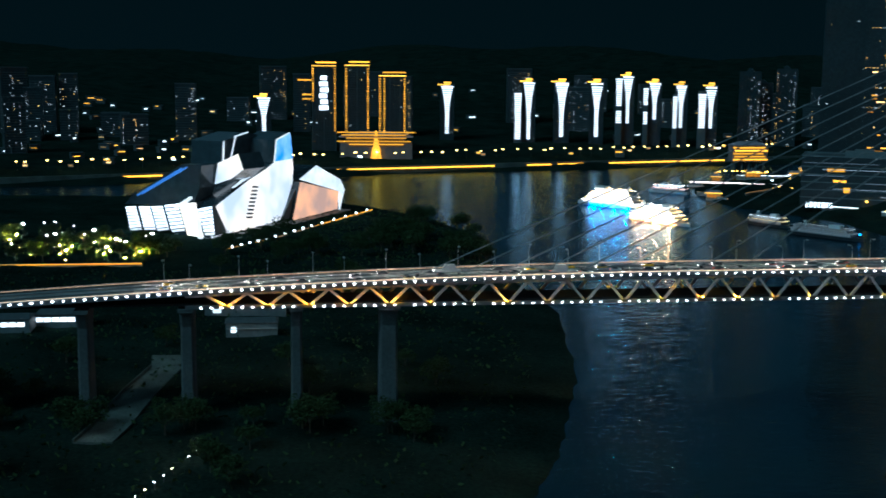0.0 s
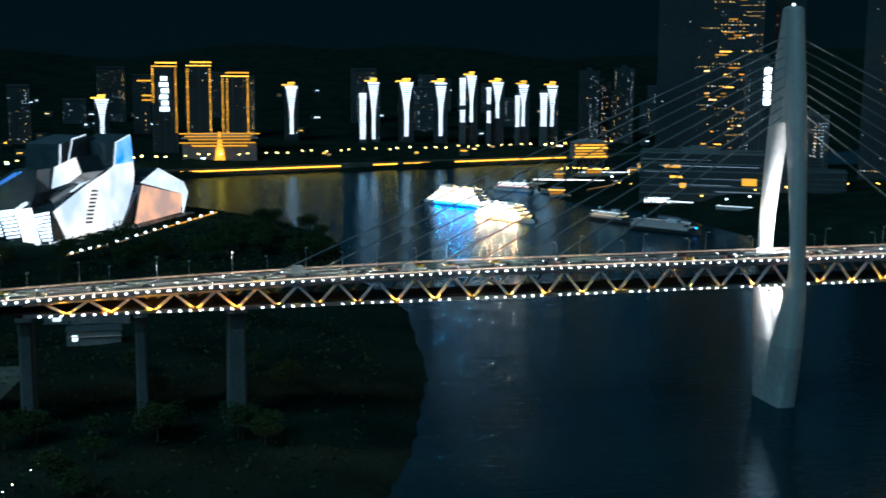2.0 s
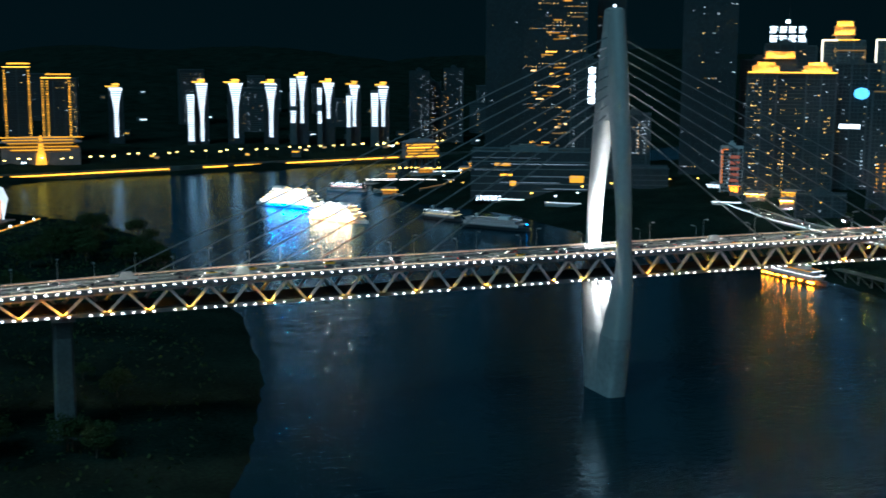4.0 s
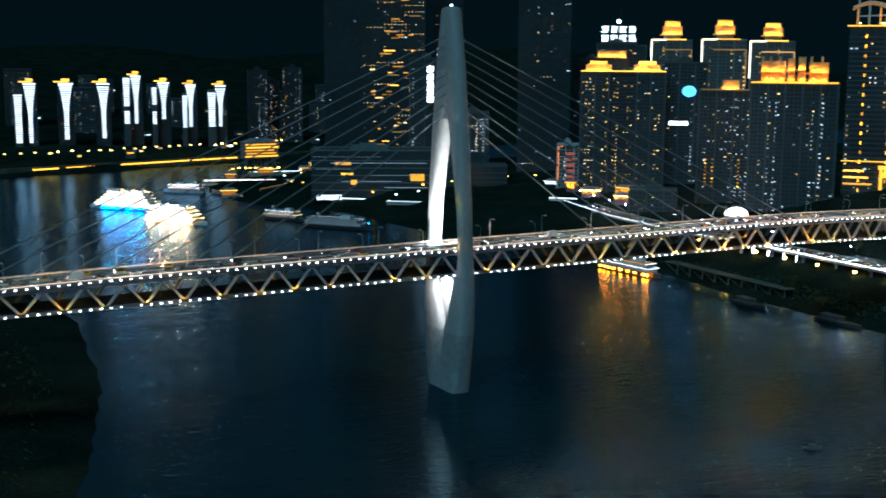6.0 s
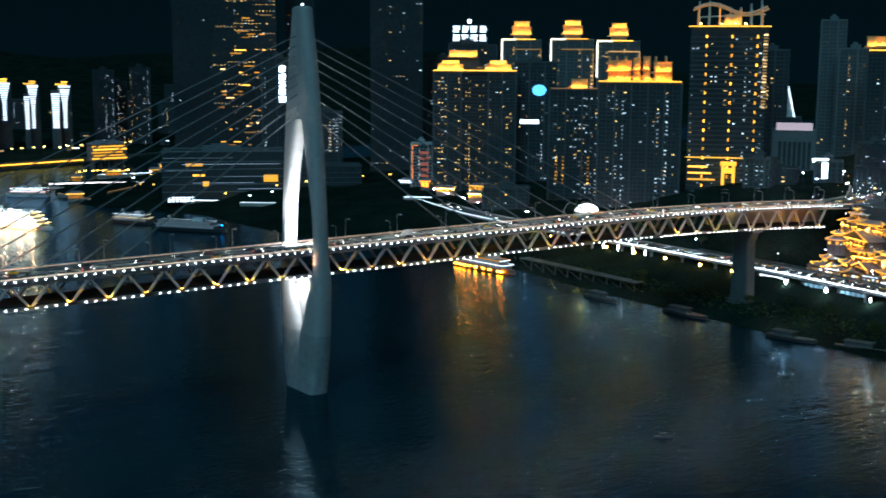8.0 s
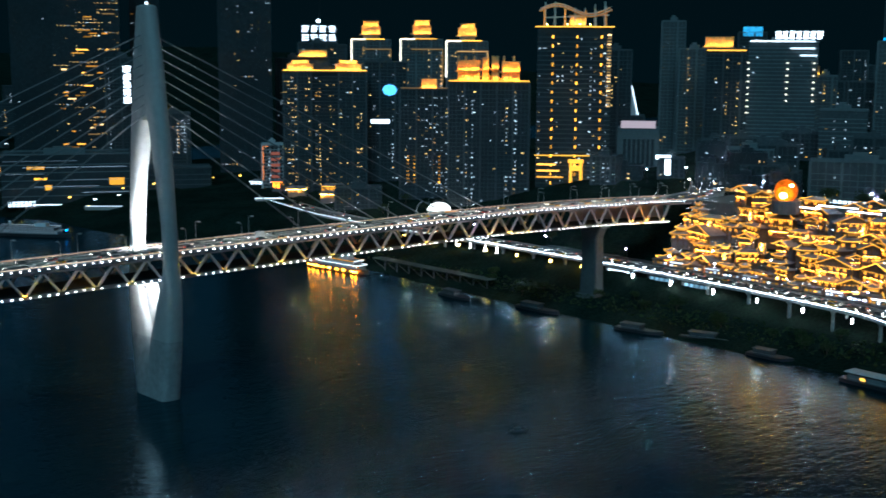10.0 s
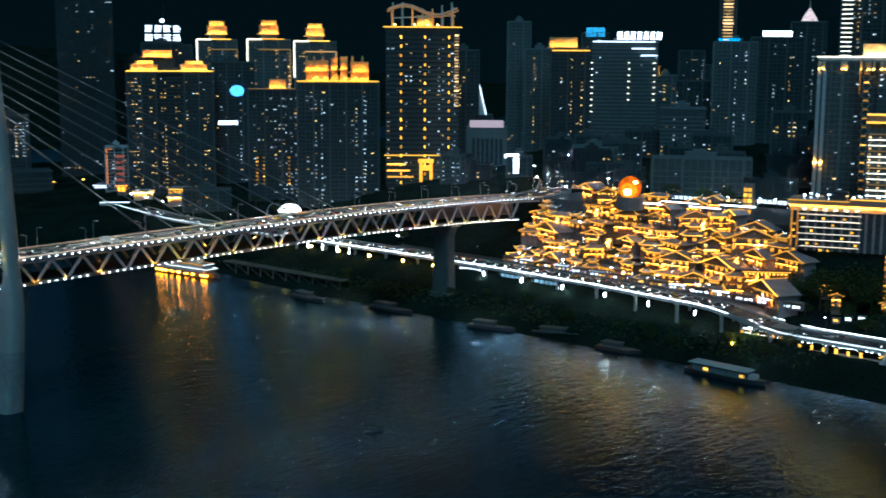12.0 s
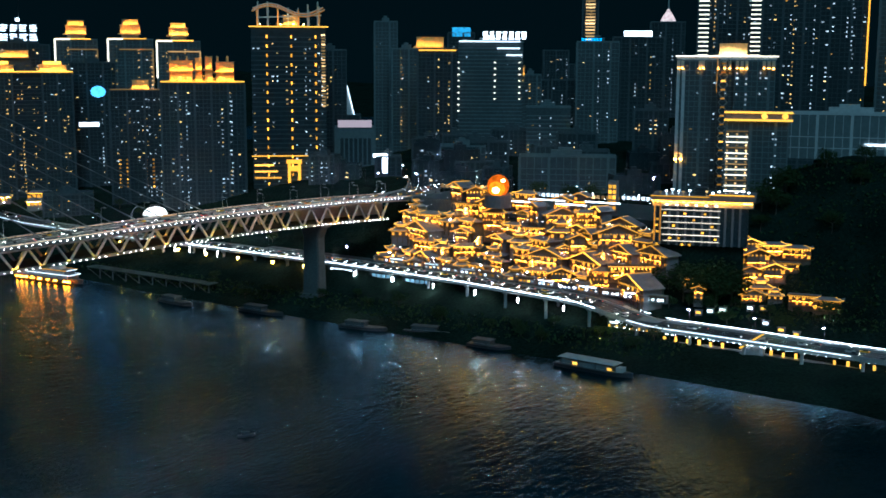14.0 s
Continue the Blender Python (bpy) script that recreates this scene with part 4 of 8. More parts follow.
# -- behind the bridge's end
b, zb, h = high_rise(540, 154, 32, 26, 96, 52, "white office building with tall glazing and a roof sign board", skin=M_fac_grey, body=M_fac_grey, lit=0.0, seed=34, floor=12, bay=40)
g = Mesh()
for k in range(7):
    g.box(-12 + 3.8 * k, -12 + 3.8 * k + 2.6, -13.7, -13.4, h - 30, h - 8)
part("glazing", g, M_glass, b)
part("sign_board", Mesh().box(-14, 14, -13.6, -12.4, h + 1, h + 7), glow("pale_pink_board", (1.0, 0.72, 0.75), 0.35), b)
for k in range(2):
    tube_line(b, [(-15, -13.8, h - 33 - 9 * k), (15, -13.8, h - 33 - 9 * k)], E_warm if k else E_cool, 0.4)
vs = thing("corner_sign", pose(488, 87, 67.5, rz=-54), "bright white corner sign beside the bridge head", "sign", "signs of the town")
part("panel", Mesh().box(0, 4, 0, 1, -2, 13).box(-7, 0, 0, 1, 10, 13), E_white, vs)
part("post", Mesh().box(1, 3, 0.2, 0.8, -10, -2), M_dark_metal, vs)
high_rise(700, 238, 22, 26, 188, 54, "slim striped grey tower", skin=M_fac_grey, shafts=0, lit=0.015, seed=35)
high_rise(690, 206, 28, 26, 162, 55, "striped grey tower with few lit windows", skin=M_fac_grey, shafts=1, lit=0.012, seed=36)
b, zb, h = high_rise(640, 138, 34, 28, 162, 56, "dark tower with a glowing gold roof house", lit=0.015, seed=37)
flooded(b, "roof_house", [(-18, 6, -13, 8, h + 1.5, h + 10)], label="gold floodlit roof house")
tube_line(b, [(-16, -14.6, h - 1), (17, -14.6, h - 1)], E_gold_hi, 0.6)
b, zb, h = high_rise(760, 189, 26, 26, 178, 57, "tower with a pale cyan lit top", lit=0.02, seed=38)
part("lit_top", Mesh().box(-9, 9, -13.4, 4, h - 3, h + 6), glow("cyan_lit_top", (0.08, 0.42, 0.75), 0.7, mottle=0.5), b)
b, zb, h = high_rise(680, 106, 58, 34, 168, 59, "glass office tower with three columns of lamps and a roof sign", skin=M_fac_grey, lit=0.008, shafts=0, seed=39, fins=False, bay=3)
for u in (-28.5, 4, 26):
    for k in range(9 if u < 0 else 7):
        part("wall_lamp", Mesh().box(u - 0.8, u + 0.8, -17.8, -17.3, h - 18 - 5.4 * k, h - 17 - 5.4 * k), E_edge, b)
for k, (u0, u1) in enumerate(((-28, 26), (6, 26), (14, 28))):
    tube_line(b, [(u0, -17.8, h + 1 - 6 * k), (u1, -17.8, h + 1 - 6 * k)], E_sign, 0.55)
sign_bars("roof_sign", pose(678, 90, 170, rz=-59), 40, 9, 1, 7, E_white, "white and blue lit roof sign on an office tower", seed=8)
high_rise(760, 109, 20, 22, 138, 61, "slim tower with a gold lamp at its top", lit=0.06, seed=40, skin=M_fac_grey)
lampy = thing("roof_lamp", pose(748, 114, 138), "gold roof lamp on a slim tower", "lamp")
flooded(lampy, "lamp_house", [(-3, 3, -3, 3, 0, 9)])
part("foot", Mesh().box(-3.4, 3.4, -3.4, 3.4, -1, 0), M_dark_metal, lampy)
high_rise(520, 33, 34, 22, 87, 57, "grey mid-rise block with bare window rows", skin=M_fac_grey, lit=0.02, seed=41, body=M_fac_dark)
high_rise(620, 13, 36, 26, 114, 61, "grey banded mid-rise block", skin=M_fac_grey, lit=0.03, seed=42, fins=False, body=M_fac_dark)
high_rise(480, -79, 66, 16, 87, 62, "long grey slab with a row of small windows", skin=M_fac_grey, body=M_fac_dark, lit=0.02, seed=43, floor=4, bay=5)
high_rise(700, 8, 36, 30, 168, 64, "pale dark-fronted tower with a blue roof sign", skin=M_fac_grey, lit=0.01, seed=44)
sign_bars("roof_sign", pose(693, 11, 168, rz=-64), 18, 4.5, 1, 7, E_blue, "small blue lit roof sign", seed=9)
b, zb, h = high_rise(900, 117, 16, 18, 236, 63, "slim tower with a lit glass stair", lit=0.0, seed=45)
for k in range(26):
    part("window", pane_mesh(10, 1.5, E_warm), E_warm, b, at=pose(0, -9.6, h - 6 - 3.3 * k))
high_rise(720, -21, 44, 32, 172, 65, "dark tower with a white roof board", lit=0.012, seed=46)
board = thing("roof_board", pose(712, -24, 173, rz=-66), "plain white lit roof board", "sign", "signs of the town")
part("panel", Mesh().box(-12, 12, -0.5, 0.5, 0, 5.2), E_white, board)
part("frame", Mesh().box(-12.3, 12.3, 0.5, 0.9, -1.2, 5.4), M_dark_metal, board)
b, zb, h = high_rise(900, 29, 34, 30, 190, 67, "dark tower with a lit pyramid and spire", lit=0.02, seed=47)
# the pyramid's floodlight is put in as its own glow
part("pyramid", Mesh().prism([(-8, -8), (8, -8), (8, 8), (-8, 8)], h + 1.4, h + 6, [(-6, -6), (6, -6), (6, 6), (-6, 6)]).prism([(-6, -6), (6, -6), (6, 6), (-6, 6)], h + 6, h + 14, [(-1, -1), (1, -1), (1, 1), (-1, 1)]), glow("glowing_pyramid", (1.0, 0.72, 0.66), 0.6, mottle=0.4), b)
part("spire", Mesh().tube((0, 0, h + 14), (0, 0, h + 32), 0.8, 0.15), M_fac_light, b)
high_rise(620, -79, 26, 20, 114, 66, "mid-rise block with lit glass front", lit=0.5, seed=48, tones=(E_cool, E_warm), dark_zone=0.55, count=80)

# -- the tall building with a lit cornice and a construction hoist
bQ, zb, h = high_rise(520, -177, 62, 36, 153, 70, "tall grey building with a white and gold lit cornice", skin=M_fac_grey, lit=0.03, seed=49, notch=5, floor=3.4)
tube_line(bQ, [(-33, -18.8, h + 3.5), (33, -18.8, h + 3.5)], E_edge, 0.42, label="lit cornice line")
part("cornice", Mesh().box(-32, 32, -18.6, 18, h + 1.2, h + 3), M_fac_light, bQ)
flooded(bQ, "roof_house", [(-5, 13, -6, 10, h + 3, h + 11.5)], glow("pale_flood_bar", (1.0, 0.66, 0.32), 260), label="pale floodlit roof house")
for u in (-31, -28.5, -17, -15, -5, -1, 2, 7, 10, 13, 24, 27, 30):
    part("cornice_console", Mesh().box(u - 1.0, u + 1.0, -18.7, -18.1, h - 4.5, h + 0.6), M_cream, bQ)
    part("cornice_lamp", Mesh().box(u - 0.5, u + 0.5, -19.3, -19.0, h - 4.6, h - 4.3).box(u - 0.1, u + 0.1, -19.1, -18.4, h - 4.75, h - 4.6), E_console, bQ)
for u in (-31, -27.5):
    part("pilaster", Mesh().box(u - 1.0, u + 1.0, -18.9, -18.2, 0, h - 5), M_fac_light, bQ)
    part("base_flood", Mesh().box(u - 0.7, u + 0.7, -20.3, -20, 26, 26.3).box(u - 0.9, u + 0.9, -20.4, -18.9, 25.7, 26), E_base, bQ, "amber flood lamp at the foot of a pilaster")
hoist = thing("construction_hoist", pose(513, -178, gz(513, -178), rz=-70), "lattice construction hoist mast lit in amber", "hoist")
hh = 155 - gz(513, -178)
for sx in (-3, 3):
    for sy in (-22.5, -19.5):
        part("mast_leg", Mesh().box(sx - 0.25, sx + 0.25, sy - 0.25, sy + 0.25, 0, hh), M_dark_metal, hoist)
for k in range(16):
    z = hh * k / 16
    part("brace", Mesh().beam((-3, -22.5, z), (3, -22.5, z + hh / 16), 0.5).beam((3, -22.5, z), (-3, -22.5, z + hh / 16), 0.4), M_rail, hoist)
    part("mast_lamp", Mesh().box(-1.6, 1.2, -23, -22.6, z + 2, z + 3), E_amber, hoist)
tube_line(hoist, [(-4.2, -22.6, hh - 22), (-4.2, -22.6, hh)], E_amber, 0.2)
bR, zb, h = high_rise(700, -111, 50, 34, 232, 70, "dark tower with two columns of white lit floors", lit=0.06, seed=50)
for s in (-1, 1):
    for k in range(22):
        part("lit_floor", pane_mesh(8, 0.9, E_edge), E_edge, bR, at=pose(s * 20.5, -17.4, h - 6 - 3.6 * k))
high_rise(620, -187, 40, 30, 222, 72, "tall residential tower with scattered windows", skin=M_fac_dark, lit=0.06, seed=51)
b, zb, h = high_rise(650, -213, 40, 30, 226, 74, "tall residential tower with a yellow edge light", skin=M_fac_dark, lit=0.06, seed=52)
tube_line(b, [(20.8, -15.8, h - 90), (20.8, -15.8, h)], E_gold, 0.55)
high_rise(700, -256, 50, 30, 222, 76, "tall grey residential tower on the hill", skin=M_fac_grey, lit=0.05, seed=53)
high_rise(760, -330, 50, 34, 200, 78, "dark residential tower at the edge of the town", lit=0.04, seed=54)
# gold-lit hotel and long building on the slope
bT, zb, h = high_rise(450, -224, 36, 20, 117, 71, "hotel with gold roof edge and lit stair column", skin=M_fac_grey, lit=0.0, seed=55)
part("roof_slab", Mesh().box(-19, 20, -11.5, 11, h + 1.4, h + 6.5), M_plaster, bT)
for z in (1.6, 6.2):
    tube_line(bT, [(-19.5, -11.9, h + z), (20.5, -11.9, h + z)], E_gold_hi, 0.6)
for u in (4, 16):
    part("roof_flood", Mesh().ball((u, -12, h + 4), 1.8, 1.0, 1.8), E_gold_hi, bT)
for k in range(12):
    part("lit_balcony", Mesh().box(-18, -5, -10.9, -10.3, h - 5.6 - 3.3 * k, h - 5.0 - 3.3 * k), E_edge if k % 3 else E_warm, bT)
    for u in (-17, -11.5, -6):
        part("balcony_lamp", Mesh().box(u - 0.5, u + 0.5, -11.0, -10.4, h - 7.6 - 3.3 * k, h - 6.6 - 3.3 * k), E_warm, bT)
bU, zb, h = high_rise(520, -262, 84, 26, 120, 75, "long pale office building on the hill", skin=M_fac_light, body=M_fac_grey, lit=0.0, seed=56, floor=7, bay=5)
part("lit_eave", Mesh().box(8, 44, -13.9, -13.4, h - 19, h - 17.5), E_sign, bU)

# -- low fill of the old town behind the cliff
rnd = random.Random(77)
for k in range(26):
    x, y = rnd.uniform(450, 620), rnd.uniform(-190, 120)
    high_rise(x, y, rnd.uniform(18, 34), rnd.uniform(14, 22), gz(x, y) + rnd.uniform(10, 24), 60 + rnd.uniform(-12, 12), "low dark town house with a few lit windows",
              skin=rnd.choice((M_glass, M_fac_dark)), lit=0.12, seed=200 + k, group="low town houses", count=6, shafts=0, name="town_house")
# lamps added between the blocks to brighten the facades' lower storeys
town_fill_spots = ((432, 92), (446, 60), (462, 84), (452, 30), (480, 52), (500, 96), (470, 2), (505, 14), (540, 70), (455, -20), (448, -48), (446, -104), (458, -128), (500, -50), (530, -22), (560, 20), (560, -60), (520, -110),
              (590, 44), (600, -20), (590, -110), (490, -140), (610, 90), (640, 60))
for x, y in town_fill_spots:
    l = thing("street_lamp", pose(x, y, gz(x, y)), "added street lamp that brightens the feet of the town blocks", "street lamp", "street lamps of the old town")
    part("pole", Mesh().tube((0, 0, -0.5), (0, 0, 11), 0.15, 0.1, 6), M_dark_metal, l)
    part("lamp_head", Mesh().ball((0, 0, 11.1), 0.22, 0.22, 0.16, 8, 5), E_town, l)
for k in range(17):
    x = rnd.uniform(560, 1150)
    y = rnd.uniform(-0.5, 0.9) * (x - 400) + 60
    high_rise(x + 180, y, rnd.uniform(26, 42), 28, rnd.uniform(115, 165), 60 + rnd.uniform(-14, 14), "distant dark high-rise with scattered lit windows", lit=0.03, seed=300 + k, group="distant high-rises", count=6, simple=True)


# ---- far bank: quay with gold lines, lamp posts, towers with lit fronts
def quay_line(x0, x1, name="quay_light"):
    q = thing(name, pose(0, 0, 0), "gold light line along the far quay wall", "light strip", "quay light lines")
    m = Mesh()
    n = max(1, int((x1 - x0) / 12))
    for k in range(n):
        a, b = x0 + (x1 - x0) * k / n, x0 + (x1 - x0) * (k + 1) / n
        m.beam((a, float(far_shore(a)) + 4, 6.2), (b, float(far_shore(b)) + 4, 6.2), 1.0, 1.7)
    part("tube", m, E_quay, q)
    for k in range(n + 1):
        a = x0 + (x1 - x0) * k / n
        ya = float(far_shore(a))
        part("bracket", Mesh().box(a - 0.3, a + 0.3, ya + 4, ya + 9, 3.0, 6.0), M_concrete, q)


for a, b in ((-480, -436), (-226, -16), (30, 64), (74, 116), (150, 328)):
    quay_line(a, b)
wall = Mesh().loft([[(x, float(far_shore(x)) + 4.6, -3), (x, float(far_shore(x)) + 9, -3), (x, float(far_shore(x)) + 9, 9.5), (x, float(far_shore(x)) + 4.6, 9.5)] for x in range(-620, 521, 20)])
solid("quay_wall", wall, M_old, "long concrete quay wall of the far bank", "quay wall", kind="structure")


def lamp_post(x, y, h=9.0, mat=None, z=None, arm=1.6, group="street lamps", r=0.6, label="street lamp with a single arm and a lit head"):
    mat = mat or E_street
    l = thing("street_lamp", pose(x, y, gz(x, y) if z is None else z), label, "street lamp", group)
    part("pole", Mesh().tube((0, 0, -0.5), (0, 0, h), 0.13, 0.08, 6).beam((0, 0, h - 0.1), (-arm, 0, h + 0.3), 0.12), M_dark_metal, l)
    part("lamp_head", Mesh().ball((-arm, 0, h + 0.2), r * 1.2, r, r * 0.6, 8, 5), mat, l)
    return l


far_post = lamp_post(-280, float(far_shore(-280)) + 40, 11, glow("far_quay_globe", (1.0, 0.62, 0.16), 6, 0.5), arm=1.0, r=1.6, group="lamps of the far quay")
rnd = random.Random(5)
for k in range(1, 62):
    x = -640 + 17.5 * k + rnd.uniform(-4, 4)
    y = float(far_shore(x)) + 40 + rnd.uniform(-4, 10)
    copy_thing(far_post, pose(x, y, gz(x, y), rz=rnd.uniform(-30, 30)))
# cool lamps and kiosks scattered along the quay
for k in range(18):
    x = rnd.uniform(-600, 380)
    y = float(far_shore(x)) + rnd.uniform(60, 110)
    kiosk = thing("kiosk", pose(x, y, gz(x, y)), "small lit kiosk on the far quay", "kiosk", "kiosks of the far quay")
    part("body", Mesh().box(-3, 3, -2, 2, -0.5, 3).box(-3.4, 3.4, -2.4, 2.4, 3, 3.4), M_fac_grey, kiosk)
    part("lit_front", Mesh().box(-2.6, 2.6, -2.2, -2.02, 0.8, 2.6), rnd.choice((E_white, E_gold_hi, E_warm, E_sign)), kiosk)


def funnel_tower(x, y, w, z_hi, z_lo, lone):
    """A dark block whose front carries white bars that widen upwards like a funnel."""
    zg = gz(x, y)
    b, base, h = high_rise(x, y, w + 3, 24, z_hi + 1, math.degrees(math.atan2(x - EYE.x, y - EYE.y)), "dark tower with a funnel of white light bars on its front", lit=0.01, seed=int(x) + 900,
                           group="funnel-lit towers of the far bank", count=4, simple=True, skin=M_glass, shafts=0)
    rows = int((z_hi - z_lo) / 3.2)
    for k in range(rows):
        s = k / (rows - 1)
        ww = w * 0.32 + w * 0.62 * max(0, (s - 0.4) / 0.6) ** 1.6
        part("light_bar", Mesh().box(-ww / 2, ww / 2, -13.4, -12.6, z_lo - base + 3.2 * k, z_lo - base + 3.2 * k + 1.6), E_funnel, b)
    part("roof_light", Mesh().box(-w * 0.85, w * 0.25, -13.6, -12.4, h + 0.8, h + 2.8).box(-w * 0.3, w * 0.3, -11, -8, h + 3.4, h + 6.2), E_gold_hi, b, "gold roof edge light")
    part("top_bar", Mesh().box(-w * 0.52, w * 0.52, -13.6, -12.4, h - 2.4, h - 0.3), E_funnel, b)


for x, y, z_hi, z_lo, w in ((-330, 1245, 93, 41, 24), (-70, 1233, 111, 45, 23), (45, 1215, 117, 38, 22), (91, 1206, 117, 42, 26), (139, 1195, 117, 43, 23), (181, 1183, 127, 63, 19),
                            (217, 1173, 118, 69, 21), (252, 1162, 115, 58, 19), (291, 1149, 114, 58, 20)):
    far = 1.075
    funnel_tower(EYE.x + (x - EYE.x) * far + 8.5, EYE.y + (y + 30 - EYE.y) * far, w * 0.7 * far, EYE.z + (z_hi - EYE.z) * far - 5, EYE.z + (z_lo - EYE.z) * far - 5, False)
for x, y, z_hi, z_lo, w in ((27, 1218, 104, 38, 14), (165, 1187, 126, 63, 12), (201, 1178, 113, 62, 9), (240, 1166, 103, 57, 9), (275, 1154, 108, 58, 15)):
    gap = x
    x, y, z_hi, z_lo, w = EYE.x + (x - EYE.x) * 1.07 + 9, EYE.y + (y - EYE.y) * 1.07, EYE.z + (z_hi - EYE.z) * 1.07 - 5, EYE.z + (z_lo - EYE.z) * 1.07 - 5, w * 0.82
    b = thing("light_column", pose(x, y + 18, z_lo - 2, rz=-math.degrees(math.atan2(x - EYE.x, y - EYE.y))), "column of white light bars on a stair tower", "light column", "light columns of the far bank")
    part("stair_tower", Mesh().box(-w / 2, w / 2, 0, 8, -(z_lo - 2 - gz(x, y + 18)) - 1, z_hi - z_lo + 3), M_fac_dark, b)
    rows = int((z_hi - z_lo) / 3.2)
    for k in range(rows):
        ww = w * (0.72 + 0.28 * (k / rows) ** 3)
        if gap == 165 and k in (6, 7) or gap == 201 and 5 < k < 9:
            continue
        part("light_bar", Mesh().box(-ww / 2, ww / 2, -0.7, 0.0, 2 + 3.2 * k, 3.6 + 3.2 * k), E_funnel, b)
# three blocks outlined in gold lamps
for x, y, z1, w, s in ((-238, 1225, 134, 32, 1), (-192, 1223, 135, 32, 0), (-143, 1220, 121, 36, 0)):
    b, base, h = high_rise(x, y + 14, w, 24, z1, math.degrees(math.atan2(x - EYE.x, y - EYE.y)), "dark block outlined with columns of gold lamps", lit=0.01, seed=int(x) + 800, group="gold-outlined blocks of the far bank", count=4, simple=True, shafts=0)
    zl = 45 - base
    for k in range(int((h - zl) / 3.4)):
        for u in (-w / 2 + 1, w / 2 - 1) + ((-w / 2 + 7,) if w > 34 else ()):
            if s and u < 0 and k < 12:
                continue
            part("edge_lamp", Mesh().box(u - 1.2, u + 1.2, -12.9, -12.3, zl + 3.4 * k, zl + 3.4 * k + 1.5), E_gold, b)
    part("top_line", Mesh().box(-w / 2 - 1, w / 2 + 1, -13.2, -12.2, h - 0.2, h + 1.2), E_gold_hi, b)
    part("roof_line", Mesh().box(-w / 2 + 5, w / 2 + 1, -6, -5, h + 4, h + 6), E_gold, b)
    if s:
        for k in range(6):
            part("sign_bar", Mesh().box(-6.5 + (k % 2) * 2, 6 - (k % 3), -13.4, -12.5, h - 60 + 8.2 * k, h - 54 + 8.2 * k), E_sign, b, "white sign bar")
        for z in (h - 20, h - 40, h - 46):
            part("side_line", Mesh().box(-w / 2 - 14 - (z > h - 30) * 6, -w / 2 + 2, -8, -7, z, z + 2), E_gold, b)
# gold terrace hall at their foot
hall = thing("terrace_hall", pose(-171, 1150, gz(-171, 1150), rz=-4), "gold-lit terraced hall with a small central tower", "hall")
part("body", Mesh().box(-48, 48, 0, 30, -2, 20).box(-38, 38, 4, 28, 20, 27), M_plaster, hall)
for k, (hw, z) in enumerate(((52, 33), (46, 29.5), (40, 25.5), (52, 21), (36, 17))):
    part("terrace_light", Mesh().box(-hw, hw - 6 * (k % 2), -1.6, -0.4, z, z + 1.5), E_gold, hall)
# the tower's walls glow themselves, no flood lights them
part("tower", Mesh().prism([(-7, -3), (7, -3), (7, 9), (-7, 9)], -1, 14, [(-5, -2), (5, -2), (5, 8), (-5, 8)]).prism([(-4, -1), (4, -1), (4, 7), (-4, 7)], 14, 36, [(-1, 2), (1, 2), (1, 4), (-1, 4)]), E_gold, hall, "tower that glows amber by itself")
part("gate_lamp", Mesh().ball((0, -4, 8), 3.5, 2, 4.5), E_lantern, hall)
part("roof", Mesh().prism([(-50, -2), (50, -2), (50, 32), (-50, 32)], 27, 34, [(-20, 12), (20, 12), (20, 18), (-20, 18)]), M_tile_roof, hall)
# dark hillside blocks with few lights
rnd = random.Random(41)
for k in range(34):
    x = rnd.uniform(-900, 760)
    y = float(far_shore(x)) + rnd.uniform(90, 520) + (230 if -420 < x < 430 else 0)
    high_rise(x, y, rnd.uniform(22, 46), 22, gz(x, y) + rnd.uniform(25, 95), math.degrees(math.atan2(x - EYE.x, y - EYE.y)) + rnd.uniform(-10, 10), "unlit hillside block of the far bank with few windows", lit=0.045,
              tones=(E_cool, E_warm), seed=400 + k, group="hillside blocks of the far bank", count=1, fins=False, floor=3.6, simple=True, shafts=1)
for x, y, z1 in ((412, 1330, 128), (474, 1340, 132), (444, 1360, 110)):
    high_rise(x, y, 30, 24, z1, 22, "tall grey block with a lit stair column", skin=M_glass, tones=(E_cool, E_cool), lit=0.05, seed=int(x) + 60, group="hillside blocks of the far bank", count=30)

# ---- the theatre on the point: angular glass volumes with lit screens
theatre = thing("theatre", pose(0, 0, 0), "angular glass theatre like a ship, its walls lit as screens", "theatre")
BACK_L, BACK_R = Vector((16, 23, 0)), Vector((-26, 17, 0))


def volume(name, pts, back, mat, label="", shift=Vector((0, 0, 0))):
    m = Mesh()
    p = [Vector(q) + shift for q in pts]
    m.loft([p, [q + back for q in p]])
    return part(name, m, mat, theatre, label)


def screen(pts, normal, mat, name="screen", label=""):
    n = Vector(normal).normalized()
    p = [Vector(q) for q in pts]
    return part(name, Mesh().loft([[q - n * 0.6 for q in p], [q + n * 0.2 for q in p]]), mat, theatre, label)


